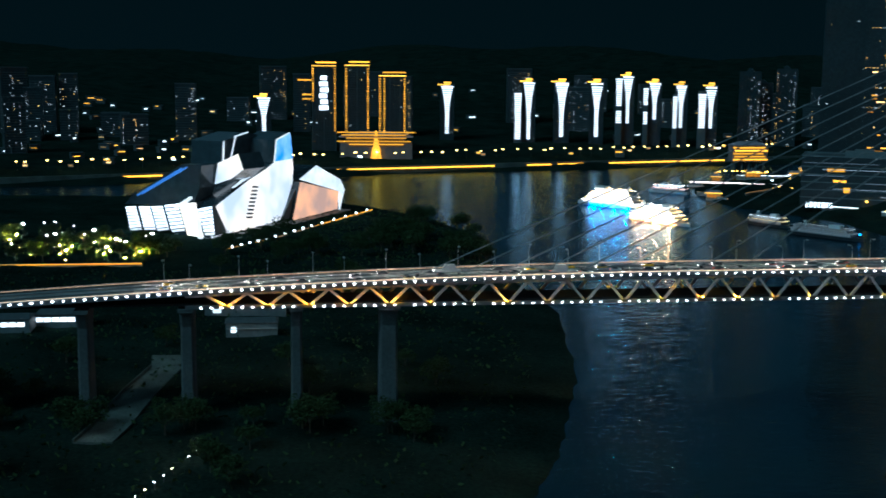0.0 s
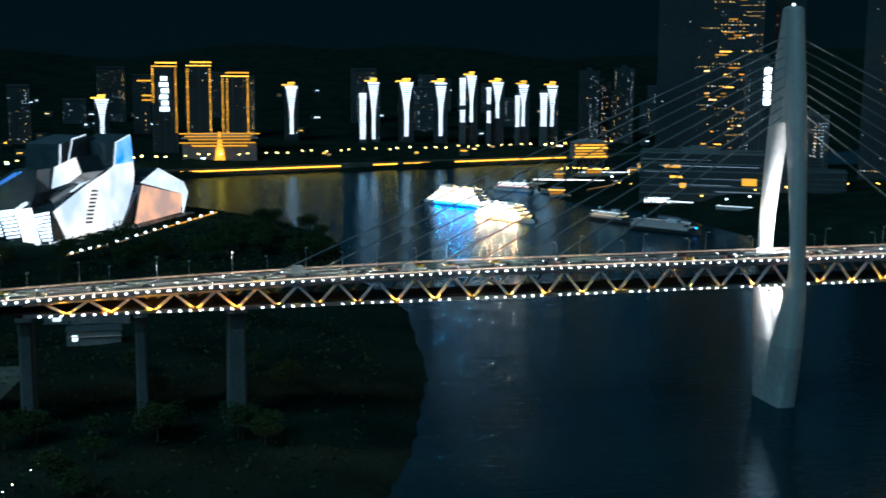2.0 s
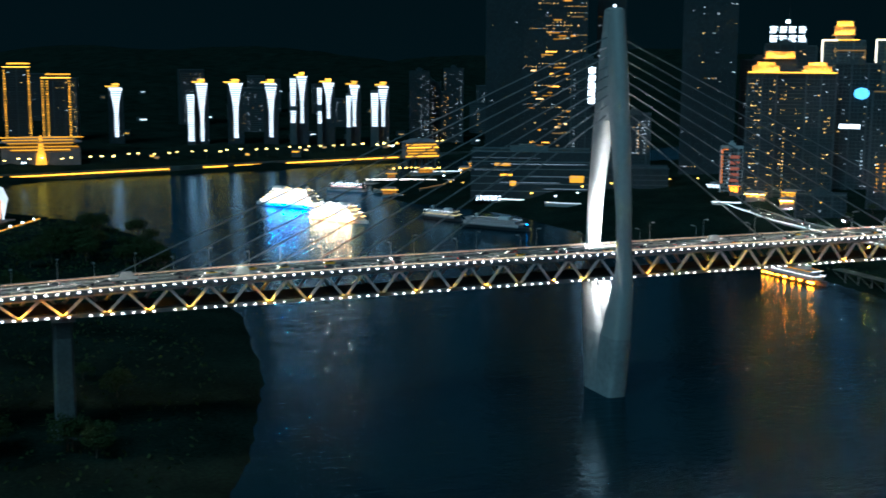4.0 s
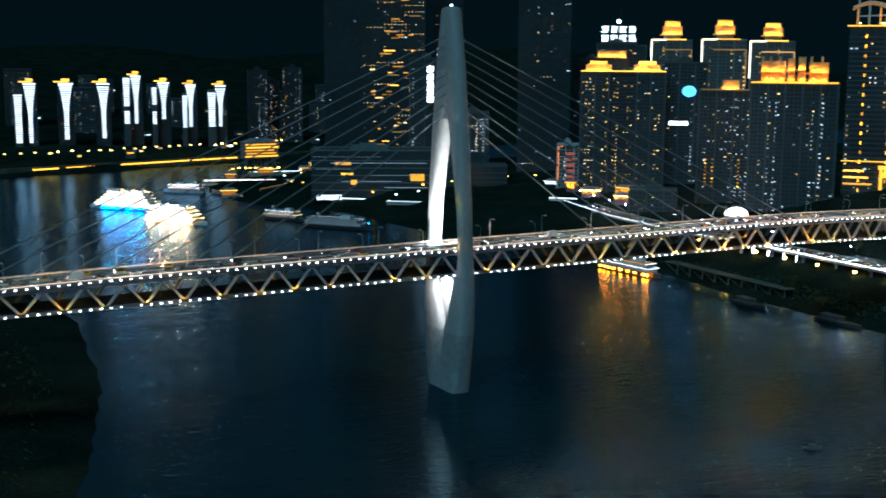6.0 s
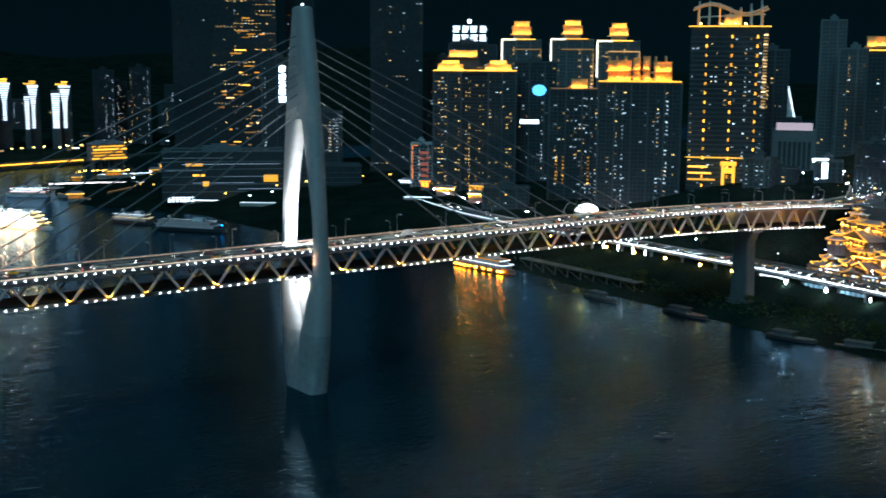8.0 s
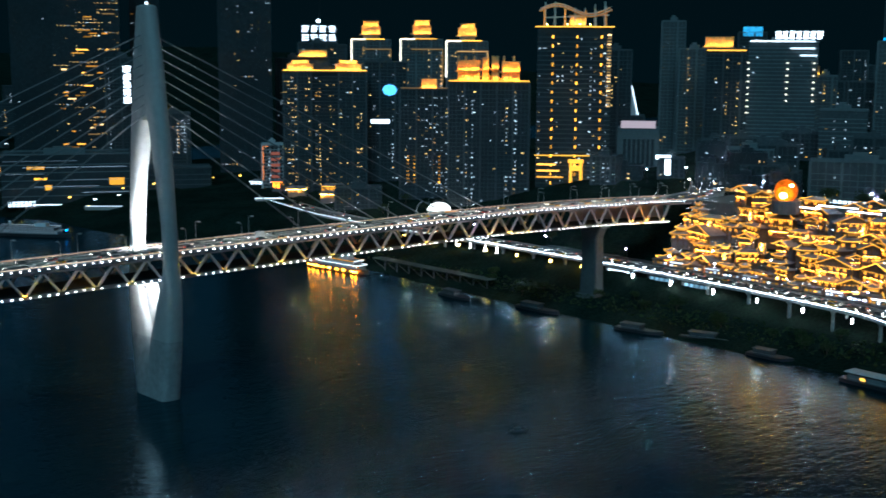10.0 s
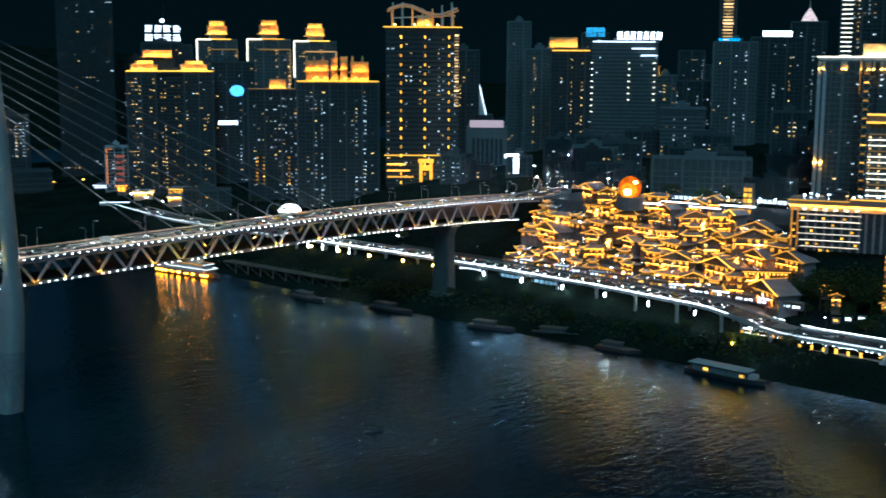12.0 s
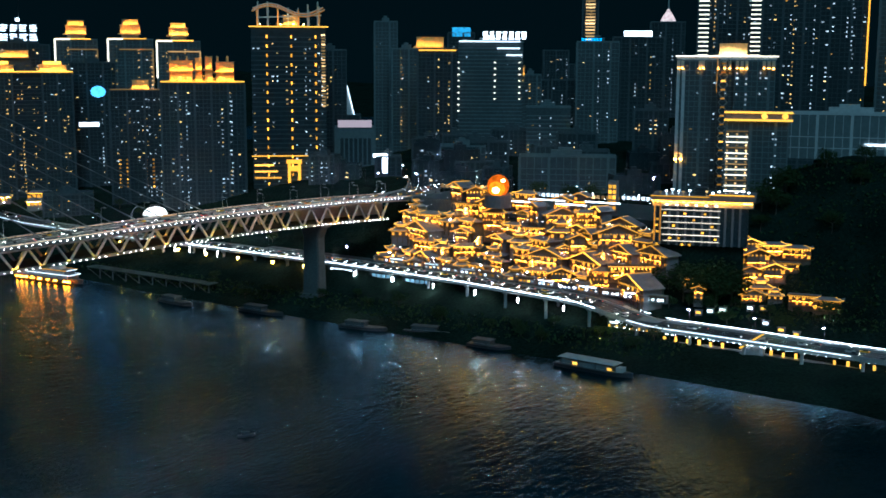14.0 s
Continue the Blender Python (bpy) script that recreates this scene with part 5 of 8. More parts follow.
def screen_material(name, c0, c1, scale, strength):
    """A lit wall of drifting colour."""
    m = glow(name, c0, strength)
    t = m.node_tree
    tc = t.nodes.new("ShaderNodeTexCoord")
    n = t.nodes.new("ShaderNodeTexNoise")
    n.inputs["Scale"].default_value = scale
    r = t.nodes.new("ShaderNodeValToRGB")
    r.color_ramp.elements[0].position, r.color_ramp.elements[1].position = 0.35, 0.65
    r.color_ramp.elements[0].color, r.color_ramp.elements[1].color = (*c0, 1), (*c1, 1)
    t.links.new(tc.outputs["Object"], n.inputs["Vector"])
    t.links.new(n.outputs["Fac"], r.inputs[0])
    t.links.new(r.outputs[0], t.nodes["Principled BSDF"].inputs["Emission Color"])
    return m


S_white = screen_material("white_screen", (1.0, 0.87, 0.74), (0.5, 0.56, 0.66), 0.032, 0.95)
S_warm = screen_material("cream_screen", (1.0, 0.82, 0.62), (0.85, 0.88, 0.92), 0.05, 1.3)
S_peach = screen_material("peach_screen", (0.85, 0.40, 0.22), (0.42, 0.25, 0.2), 0.045, 0.95)
S_blue = screen_material("blue_screen", (0.02, 0.22, 0.9), (0.2, 0.5, 0.9), 0.05, 0.8)
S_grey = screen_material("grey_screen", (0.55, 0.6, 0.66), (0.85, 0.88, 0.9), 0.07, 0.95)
NL, NR = (-0.57, -0.82, 0), (0.84, -0.55, 0)
L_panels = [[(-413, 519, 30), (-405, 513, 31), (-400, 510, 12), (-409, 516, 10)], [(-402, 512, 31), (-393, 505, 32), (-388, 502, 13), (-397, 508, 12)],
            [(-391, 504, 32), (-382, 497, 33), (-377, 494, 14), (-386, 500, 12)], [(-380, 496, 34), (-369, 489, 36), (-364, 485, 14), (-374, 492, 12)],
            [(-353, 478, 33), (-342, 470, 36), (-340, 469, 13), (-347, 474, 12)]]
for pts in L_panels:
    a, b, c, d = [Vector(p) for p in pts]
    for k in range(8):
        s0, s1 = k / 8, (k + 0.62) / 8
        screen([a.lerp(d, s0), b.lerp(c, s0), b.lerp(c, s1), a.lerp(d, s1)], NL, E_sign if k < 7 else S_grey, "lit_louvre")
    volume("bay", [a, b, c, d], BACK_L if a.x < -360 else Vector((9, 23, 0)), M_theatre_glass, shift=Vector((0.6, 0.8, 0)))
lp = [(-368, 488, 36), (-355, 479, 38), (-349, 475, 11), (-361, 483, 10)]
screen(lp, NL, S_warm)
volume("bay", lp, Vector((9, 23, 0)), M_theatre_glass, shift=Vector((0.6, 0.8, 0)))
volume("roof_slab", [(-415, 530, 31), (-410, 526, 37), (-366, 497, 66), (-350, 485, 66), (-352, 487, 48), (-358, 491, 34)], BACK_L * 0.7, M_theatre_glass, "dark sloping glass roof")
for s in (0.0, 0.25):
    part("roof_light", Mesh().beam((-404 + 16 * s, 522 - 10 * s, 39 + 6 * s), (-366 + 16 * s, 496 - 10 * s, 63 + 4 * s), 1.2), glow("blue_roof_line", (0.08, 0.25, 0.75), 0.5), theatre)
# the long white wall that climbs from the point to the fly tower
WALL = [(0, 10), (0, 33), (53, 50), (83, 57.5), (96, 62), (100, 81), (123, 86), (128, 54), (126, 42), (107, 12)]
r5 = [(-342.1 + 0.4895 * s, 471.5 + 0.872 * s, z) for s, z in reversed(WALL)]
NW = (0.872, -0.4895, 0)
screen(r5, NW, S_white, label="long white lit screen wall")
volume("hall", r5, BACK_R, M_theatre_glass, shift=Vector((-0.8, 0.6, 0)))
top = [(-342.1 + 0.4895 * s + 0.4, 471.5 + 0.872 * s - 0.25, z) for s, z in ((126.4, 63), (122.6, 85.4), (100.6, 80.6), (97.4, 63))]
screen(top, NW, screen_material("sky_blue_screen", (0.03, 0.28, 0.9), (0.4, 0.66, 0.95), 0.05, 0.85), label="sky blue lit screen")
# ridges made to glow with the screen colour to look lit
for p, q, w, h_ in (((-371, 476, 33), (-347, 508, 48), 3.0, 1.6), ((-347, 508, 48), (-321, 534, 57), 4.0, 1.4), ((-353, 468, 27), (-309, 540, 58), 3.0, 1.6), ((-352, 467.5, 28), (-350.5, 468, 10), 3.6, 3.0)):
    part("ridge_light", Mesh().beam(p, q, w, h_), S_grey, theatre, "roof ridge that glows pale by itself")
for k in range(9):
    s0, s1 = k / 9, (k + 0.5) / 9
    a, b, c, d = [Vector((-342.1 + 0.4895 * s + 0.5, 471.5 + 0.872 * s - 0.3, z)) for s, z in ((60, 46), (69, 45), (58, 18), (49, 19))]
    screen([a.lerp(d, s0), b.lerp(c, s0), b.lerp(c, s1), a.lerp(d, s1)], NW, M_fac_dark, "louvre")
w4 = [(-341, 500, 50), (-338, 498, 67), (-322, 487, 75), (-318, 484, 63), (-328, 491, 55)]
screen(w4, NL, S_white)
volume("upper_hall", w4, BACK_L, M_theatre_glass, shift=Vector((0.6, 0.8, 0)))
volume("fly_tower", [(-338, 538, 62), (-337, 540, 81), (-317, 571, 86), (-302, 593, 81), (-305, 588, 45)], BACK_R, M_theatre_glass, "dark glass fly tower")
for p, q in (((-336.5, 539, 63), (-335.5, 541, 81)), ((-331, 548, 64), (-327, 555, 84)), ((-327, 555, 84), (-317, 570, 86.6))):
    part("edge_light", Mesh().beam(p, q, 0.9), S_grey, theatre)
f2 = [(-301, 566, 60), (-300, 568, 80), (-294, 579, 83), (-293, 580, 62)]
screen(f2, NR, S_blue, label="blue lit screen wall")
volume("fly_tower", f2, BACK_R * 1.2, M_theatre_glass, shift=Vector((-0.8, 0.6, 0)))
volume("glass_prow", [(-290, 561, 12), (-277, 580, 38), (-269, 593, 44), (-276, 582, 7)], BACK_R, M_fac_grey)
rp = [(-280, 569, 11), (-273, 579, 43), (-239, 631, 29), (-240, 629, 13)]
screen(rp, NR, S_peach, label="peach lit screen wall")
volume("prow", rp, BACK_R * 1.3, M_theatre_glass, shift=Vector((-0.8, 0.6, 0)))
rc = [(-274, 581, 45), (-259, 604, 55), (-237, 638, 39), (-239, 634, 29)]
# the light on the prow roof is put in as a glowing face
screen(rc, NR, S_grey, label="prow roof that glows pale by itself")
screen([(-239, 634, 29), (-237, 638, 39), (-233, 643, 29), (-238, 636, 10)], NR, S_grey)
volume("prow_roof", rc, BACK_R, M_theatre_glass, shift=Vector((-0.8, 0.6, 0)))
part("plinth", Mesh().prism([(-420, 520), (-345, 462), (-322, 470), (-228, 640), (-262, 668), (-400, 600)], 4, 11), M_concrete, theatre, "stone plinth terrace")
part("plaza", Mesh().prism([(-340, 462), (-327, 420), (-297, 466), (-261, 537), (-210, 636), (-226, 642), (-288, 566), (-341, 472)], 7, 9.2), M_concrete, theatre, "pale stone plaza before the lit wall")
# promenade in front with a light line and bollard lamps
prom = thing("promenade", pose(0, 0, 0), "stone promenade edge with a gold-white light line", "promenade")
pp = [(-327, 418, 11), (-297, 464, 11), (-261, 535, 11), (-208, 637, 11)]
for p, q in zip(pp, pp[1:]):
    part("kerb", Mesh().beam((p[0], p[1], 9.4), (q[0], q[1], 9.4), 2.0, 2.6), M_concrete, prom)
    part("light_line", Mesh().beam(p, q, 0.8, 0.7), E_gold if p[1] < 440 or p[1] > 530 else E_warm, prom)
    for k in range(5):
        s = (k + 0.5) / 5
        part("lamp", Mesh().ball([p[j] + (q[j] - p[j]) * s + (1.2 if j == 2 else 0) for j in range(3)], 0.9, 0.9, 0.9, 8, 5), E_white, prom)
part("side_wall", Mesh().box(-238, -222, 570, 575, 3, 8), M_plaster, prom)
part("wall_light", Mesh().box(-238, -222, 569.2, 569.8, 5, 7), E_gold, prom)
# lit houses on the far hillside
rnd = random.Random(52)
for k in range(84):
    x = rnd.uniform(-760, -330) if k % 3 else rnd.uniform(-330, 520)
    y = float(far_shore(x)) + rnd.uniform(20, 1000)
    hs = thing("hillside_house", pose(x, y, gz(x, y), rz=rnd.uniform(-25, 45)), "low hillside house of the far bank with a lit front", "house", "hillside houses")
    w = rnd.uniform(4, 9)
    part("body", Mesh().box(-w, w, 0, 8, -3, 7).box(-w - 0.6, w + 0.6, -0.8, 8.6, 7, 7.6), M_fac_dark, hs)
    z = rnd.uniform(2, 5)
    part("lit_front", Mesh().box(-w * rnd.uniform(0.2, 0.9), w * rnd.uniform(0.1, 0.9), -0.2, -0.02, z, z + rnd.uniform(0.8, 2.0)), rnd.choice((E_sign, E_gold_hi, E_warm, E_sign, E_gold)), hs)
# park lamps and lit trees on the left
for x, y in ((-470, 376), (-468, 479), (-438, 378), (-461, 484), (-417, 392), (-444, 468), (-396, 396), (-385, 422), (-483, 470), (-406, 371), (-430, 430), (-500, 420), (-455, 420)):
    lamp_post(x, y, 9, E_park, arm=0.8, r=0.42, group="park lamps", label="park lamp with a bright white head")
for x, y in ((-480, 350), (-430, 352), (-392, 360), (-370, 402), (-470, 400), (-500, 372)):
    lamp_post(x, y, 3.2, E_park_warm, arm=0.4, r=0.5, group="low park lamps", label="low warm park lamp among trees")
hedge = thing("garden_wall", pose(-440, 345, gz(-440, 345)), "low garden wall with a gold light strip", "garden wall")
part("wall", Mesh().box(-60, 60, 0, 0.8, -1, 1.6), M_concrete, hedge)
part("light_strip", Mesh().box(-60, 60, -0.5, -0.1, 0.8, 1.5), E_gold, hedge)


# ---- the riverside road on its viaduct
ROAD = [(405, 560), (386, 490), (366, 420), (346, 340), (338, 250), (341, 150), (337, 11), (328, -90), (315, -167), (311, -200), (311, -236), (309, -276), (307, -313), (300, -420), (288, -560)]


def road_point(s):
    """A point and heading at s metres from the road's far end."""
    for p, q in zip(ROAD, ROAD[1:]):
        n = math.dist(p, q)
        if s <= n:
            u = ((q[0] - p[0]) / n, (q[1] - p[1]) / n)
            return (p[0] + u[0] * s, p[1] + u[1] * s), u
        s -= n
    return ROAD[-1], u


ROAD_LEN = sum(math.dist(p, q) for p, q in zip(ROAD, ROAD[1:]))
ROAD_Z = 22.0


def road_z(s):
    """How far the road lies under its upper level, s metres from its far end."""
    return -8.0 * float(smooth(735, 795, s))



def road_strip(a, b, z0, z1, s0=0, s1=None, step=12):
    """A strip from a to b metres right of the river edge (seen along the road), between two heights."""
    rings, s = [], s0
    s1 = s1 or ROAD_LEN
    while s <= s1:
        (x, y), (ux, uy) = road_point(s)
        nx_, ny_ = -uy, ux
        dz = road_z(s)
        rings.append([(x + nx_ * a, y + ny_ * a, z0 + dz), (x + nx_ * b, y + ny_ * b, z0 + dz), (x + nx_ * b, y + ny_ * b, z1 + dz), (x + nx_ * a, y + ny_ * a, z1 + dz)])
        s += step
    return Mesh().loft(rings)


viaduct = thing("river_viaduct", pose(0, 0, 0), "riverside road viaduct on concrete piers with a white light line", "viaduct")
part("deck", road_strip(0, 17, ROAD_Z - 1.6, ROAD_Z - 0.2), M_concrete, viaduct)
part("roadway", road_strip(0.8, 16.2, ROAD_Z - 0.2, ROAD_Z), M_asphalt, viaduct)
part("parapet", road_strip(-0.1, 0.35, ROAD_Z - 0.2, ROAD_Z + 0.95), M_concrete, viaduct)
part("parapet", road_strip(16.6, 17.1, ROAD_Z - 0.2, ROAD_Z + 0.95), M_concrete, viaduct)
part("light_line", road_strip(-0.45, -0.15, ROAD_Z + 0.3, ROAD_Z + 0.62, 395, 760), E_road_line, viaduct, "continuous white light line")
part("light_line", road_strip(-0.5, -0.15, ROAD_Z + 0.1, ROAD_Z + 0.5, 60, 390), E_cool, viaduct)
part("light_line", road_strip(-0.45, -0.15, ROAD_Z + 0.2, ROAD_Z + 0.55, 775, 900), E_sign, viaduct, "pale light line of the quay ramp")
part("street_slab", road_strip(17.2, 24, ROAD_Z - 1.2, ROAD_Z - 0.1, 760), M_concrete, viaduct)
part("light_line", road_strip(23.7, 24, ROAD_Z + 0.3, ROAD_Z + 0.58, 772, 1000), E_road_line, viaduct, "white light line along the quay street")
part("foot_street", road_strip(17.2, 31, ROAD_Z - 2.2, ROAD_Z - 0.15, 470, 770), M_asphalt, viaduct, "paved street at the foot of the stilt houses")
lane = Mesh()
for k in range(0, int(ROAD_LEN), 8):
    (x, y), (ux, uy) = road_point(k)
    for off in (4.6, 8.4, 12.2):
        lane.beam((x - uy * off, y + ux * off, ROAD_Z + 0.02 + road_z(k)), (x - uy * off + ux * 3.5, y + ux * off + uy * 3.5, ROAD_Z + 0.02 + road_z(k + 3.5)), 0.18, 0.03)
part("lane_marks", lane, M_white_paint, viaduct)["kind"] = "stuff"
for k in range(2, 37):
    (x, y), (ux, uy) = road_point(30 * k)
    for off in (2.5, 14):
        px, py = x - uy * off, y + ux * off
        z0, zr = gz(px, py), ROAD_Z + road_z(30 * k)
        if zr - z0 < 3:
            continue
        part("pier", Mesh().tube((px, py, z0 - 2), (px, py, zr - 2.6), 0.9, 0.9, 10).box(px - 1.8, px + 1.8, py - 1.0, py + 1.0, zr - 2.6, zr - 1.6), M_concrete, viaduct)
for k in range(6):
    y = -3 - 32.4 * k
    x = lerp(-y, [-11, 90, 167, 200], [337, 328, 315, 311]) - 0.7
    part("pier_lamp", Mesh().tube((x, y, ROAD_Z - 5.8), (x, y, ROAD_Z - 3.2), 0.36, 0.36, 8), E_pier, viaduct, "upright white lamp under the deck edge")
    part("lamp_arm", Mesh().box(x - 0.1, x + 1.2, y - 0.15, y + 0.15, ROAD_Z - 3.2, ROAD_Z - 1.5), M_dark_metal, viaduct)
for y in (166, 151, 136, 124):
    part("pier_lamp", Mesh().tube((342, y, ROAD_Z - 6.4), (342, y, ROAD_Z - 4.4), 0.22, 0.22, 8).box(341.9, 342.6, y - 0.12, y + 0.12, ROAD_Z - 4.4, ROAD_Z - 1.5), E_pier_soft, viaduct, "upright soft white lamp under the deck edge")
for x, y in ((338, 130), (338, 100), (337.5, 68), (337, 40), (340, 160), (340, 190), (340, 220)):
    part("wall_lamp", Mesh().box(x - 1.3, x - 0.5, y - 0.6, y + 0.6, ROAD_Z - 5.2, ROAD_Z - 3.4).box(x - 0.4, x + 0.6, y - 0.2, y + 0.2, ROAD_Z - 4.2, ROAD_Z - 3.8), E_square_gold, viaduct, "square gold lamp under the deck")

# lower quay road with gold lamps, to the right
quay = thing("lower_quay", pose(0, 0, 0), "lower quay road with a row of gold lamps", "quay")
part("slab", Mesh().loft([[(x - 4, y, 6.2), (x + 22, y, 6.2), (x + 22, y, 7.6), (x - 4, y, 7.6)] for x, y in ((318, -190), (318, -260), (316, -330), (306, -430), (292, -520))]), M_concrete, quay)
for k in range(34):
    y = -226 - 6.4 * k
    x = lerp(-y, [190, 260, 330, 430, 520], [314, 314, 312, 302, 288])
    if k in (6, 7, 8, 12, 13):
        continue
    part("wall_lamp", Mesh().box(x - 0.9, x - 0.2, y - 0.55 - 0.3 * (k % 3 == 0), y + 0.55, 7.8, 9.8 + 0.5 * (k % 2)), E_gold_hi, quay)
shed = thing("quay_pavilion", pose(322, -205, gz(322, -205)), "white-lit quay pavilion under the road", "pavilion")
part("body", Mesh().box(-5, 4, -15, 14, -1, 4.4).box(-6, 5, -16, 15, 4.4, 4.9), M_fac_grey, shed)
for k in range(9):
    part("lit_pane", Mesh().box(-5.3, -5.02, -14.5 + 3.1 * k, -12.4 + 3.1 * k, 1.4, 3.6 - (k % 3) * 0.6), E_white if k % 2 else E_sign, shed)
for k in range(7):
    part("lamp", Mesh().ball((-6.0, -14 + 4.4 * k, 0.2), 0.5, 0.6, 0.8, 8, 5), E_gold_hi, shed)
stair = thing("lit_stair", pose(312, -268, 8), "short gold-lit stair between the quay roads", "stair")
for k in range(10):
    part("step", Mesh().box(-0.5, 2.5, -1.2 * k - 1.2, -1.2 * k, -2, 0.3 + 0.9 * k), M_concrete, stair)
part("handrail", Mesh().beam((-0.8, 0, 1.6), (-0.8, -12, 10.5), 0.8), E_gold_hi, stair)

# shops under the viaduct, with signs that cannot be read
for k, (y, mat) in enumerate(((-22, E_shop), (-50, E_shop), (14, E_sign))):
    x = lerp(-y, [-200, 0, 220], [345, 337, 318]) + 5
    shop = thing("quay_shop", pose(x, y, gz(x, y)), "shop front under the viaduct with a lit sign", "shop", "shops under the viaduct")
    zt = ROAD_Z - 2.8 - gz(x, y)
    part("body", Mesh().box(0, 8, -11, 11, -2, zt), M_fac_dark, shop)
    for j in range(5):
        part("sign_bar", Mesh().box(-0.4, -0.05, -9 + 3.7 * j, -6.4 + 3.7 * j, zt - 3.2, zt - 1.2), mat, shop)


# ---- the stilt-house quarter on the cliff
def curved_roof(L, D, H, lift=0.8, a=0.45):
    """A hip roof with curved slopes and upturned corners; its eave and ridge lines come back too."""
    nu, nv = 12, 6
    def z(u, v):
        e = max(abs(v), (abs(u) - a) / (1 - a) if abs(u) > a else 0)
        return H * (1 - e) ** 1.25 + lift * (abs(u) ** 5) * (abs(v) ** 5)
    m = Mesh()
    for j in range(nv + 1):
        for i in range(nu + 1):
            u, v = -1 + 2 * i / nu, -1 + 2 * j / nv
            m.v.append((u * L / 2, v * D / 2, z(u, v)))
    n1 = (nu + 1) * (nv + 1)
    m.v += [(x, y, zz - 0.35) for x, y, zz in m.v[:n1]]
    for j in range(nv):
        for i in range(nu):
            p = j * (nu + 1) + i
            m.f.append((p, p + 1, p + nu + 2, p + nu + 1))
            m.f.append((n1 + p, n1 + p + nu + 1, n1 + p + nu + 2, n1 + p + 1))
    rim = [i for i in range(nu + 1)] + [j * (nu + 1) + nu for j in range(1, nv + 1)] + [nv * (nu + 1) + i for i in range(nu - 1, -1, -1)] + [j * (nu + 1) for j in range(nv - 1, 0, -1)]
    for p, q in zip(rim, rim[1:] + rim[:1]):
        m.f.append((p, n1 + p, n1 + q, q))
    front = [(u * L / 2, -D / 2 - 0.1, z(u, 1) + 0.1) for u in np.linspace(-1, 1, 9)]
    sides = [[(s * L / 2, v * D / 2, z(1, abs(v)) + 0.1) for v in np.linspace(-1, 1, 5)] for s in (-1, 1)]
    ridge = [(-a * L / 2, 0, H + 0.15), (a * L / 2, 0, H + 0.15)]
    hips = [[(s * L / 2 * w, -D / 2 * v, z(w, v) + 0.2) for w, v in ((a, 0.0), (a + (1 - a) * 0.5, 0.5), (1, 1))] for s in (-1, 1)]
    return m, front, sides, ridge, hips


def lines(groups, r):
    m = Mesh()
    for pts in groups:
        m.polyline(pts, 2 * r)
    return m




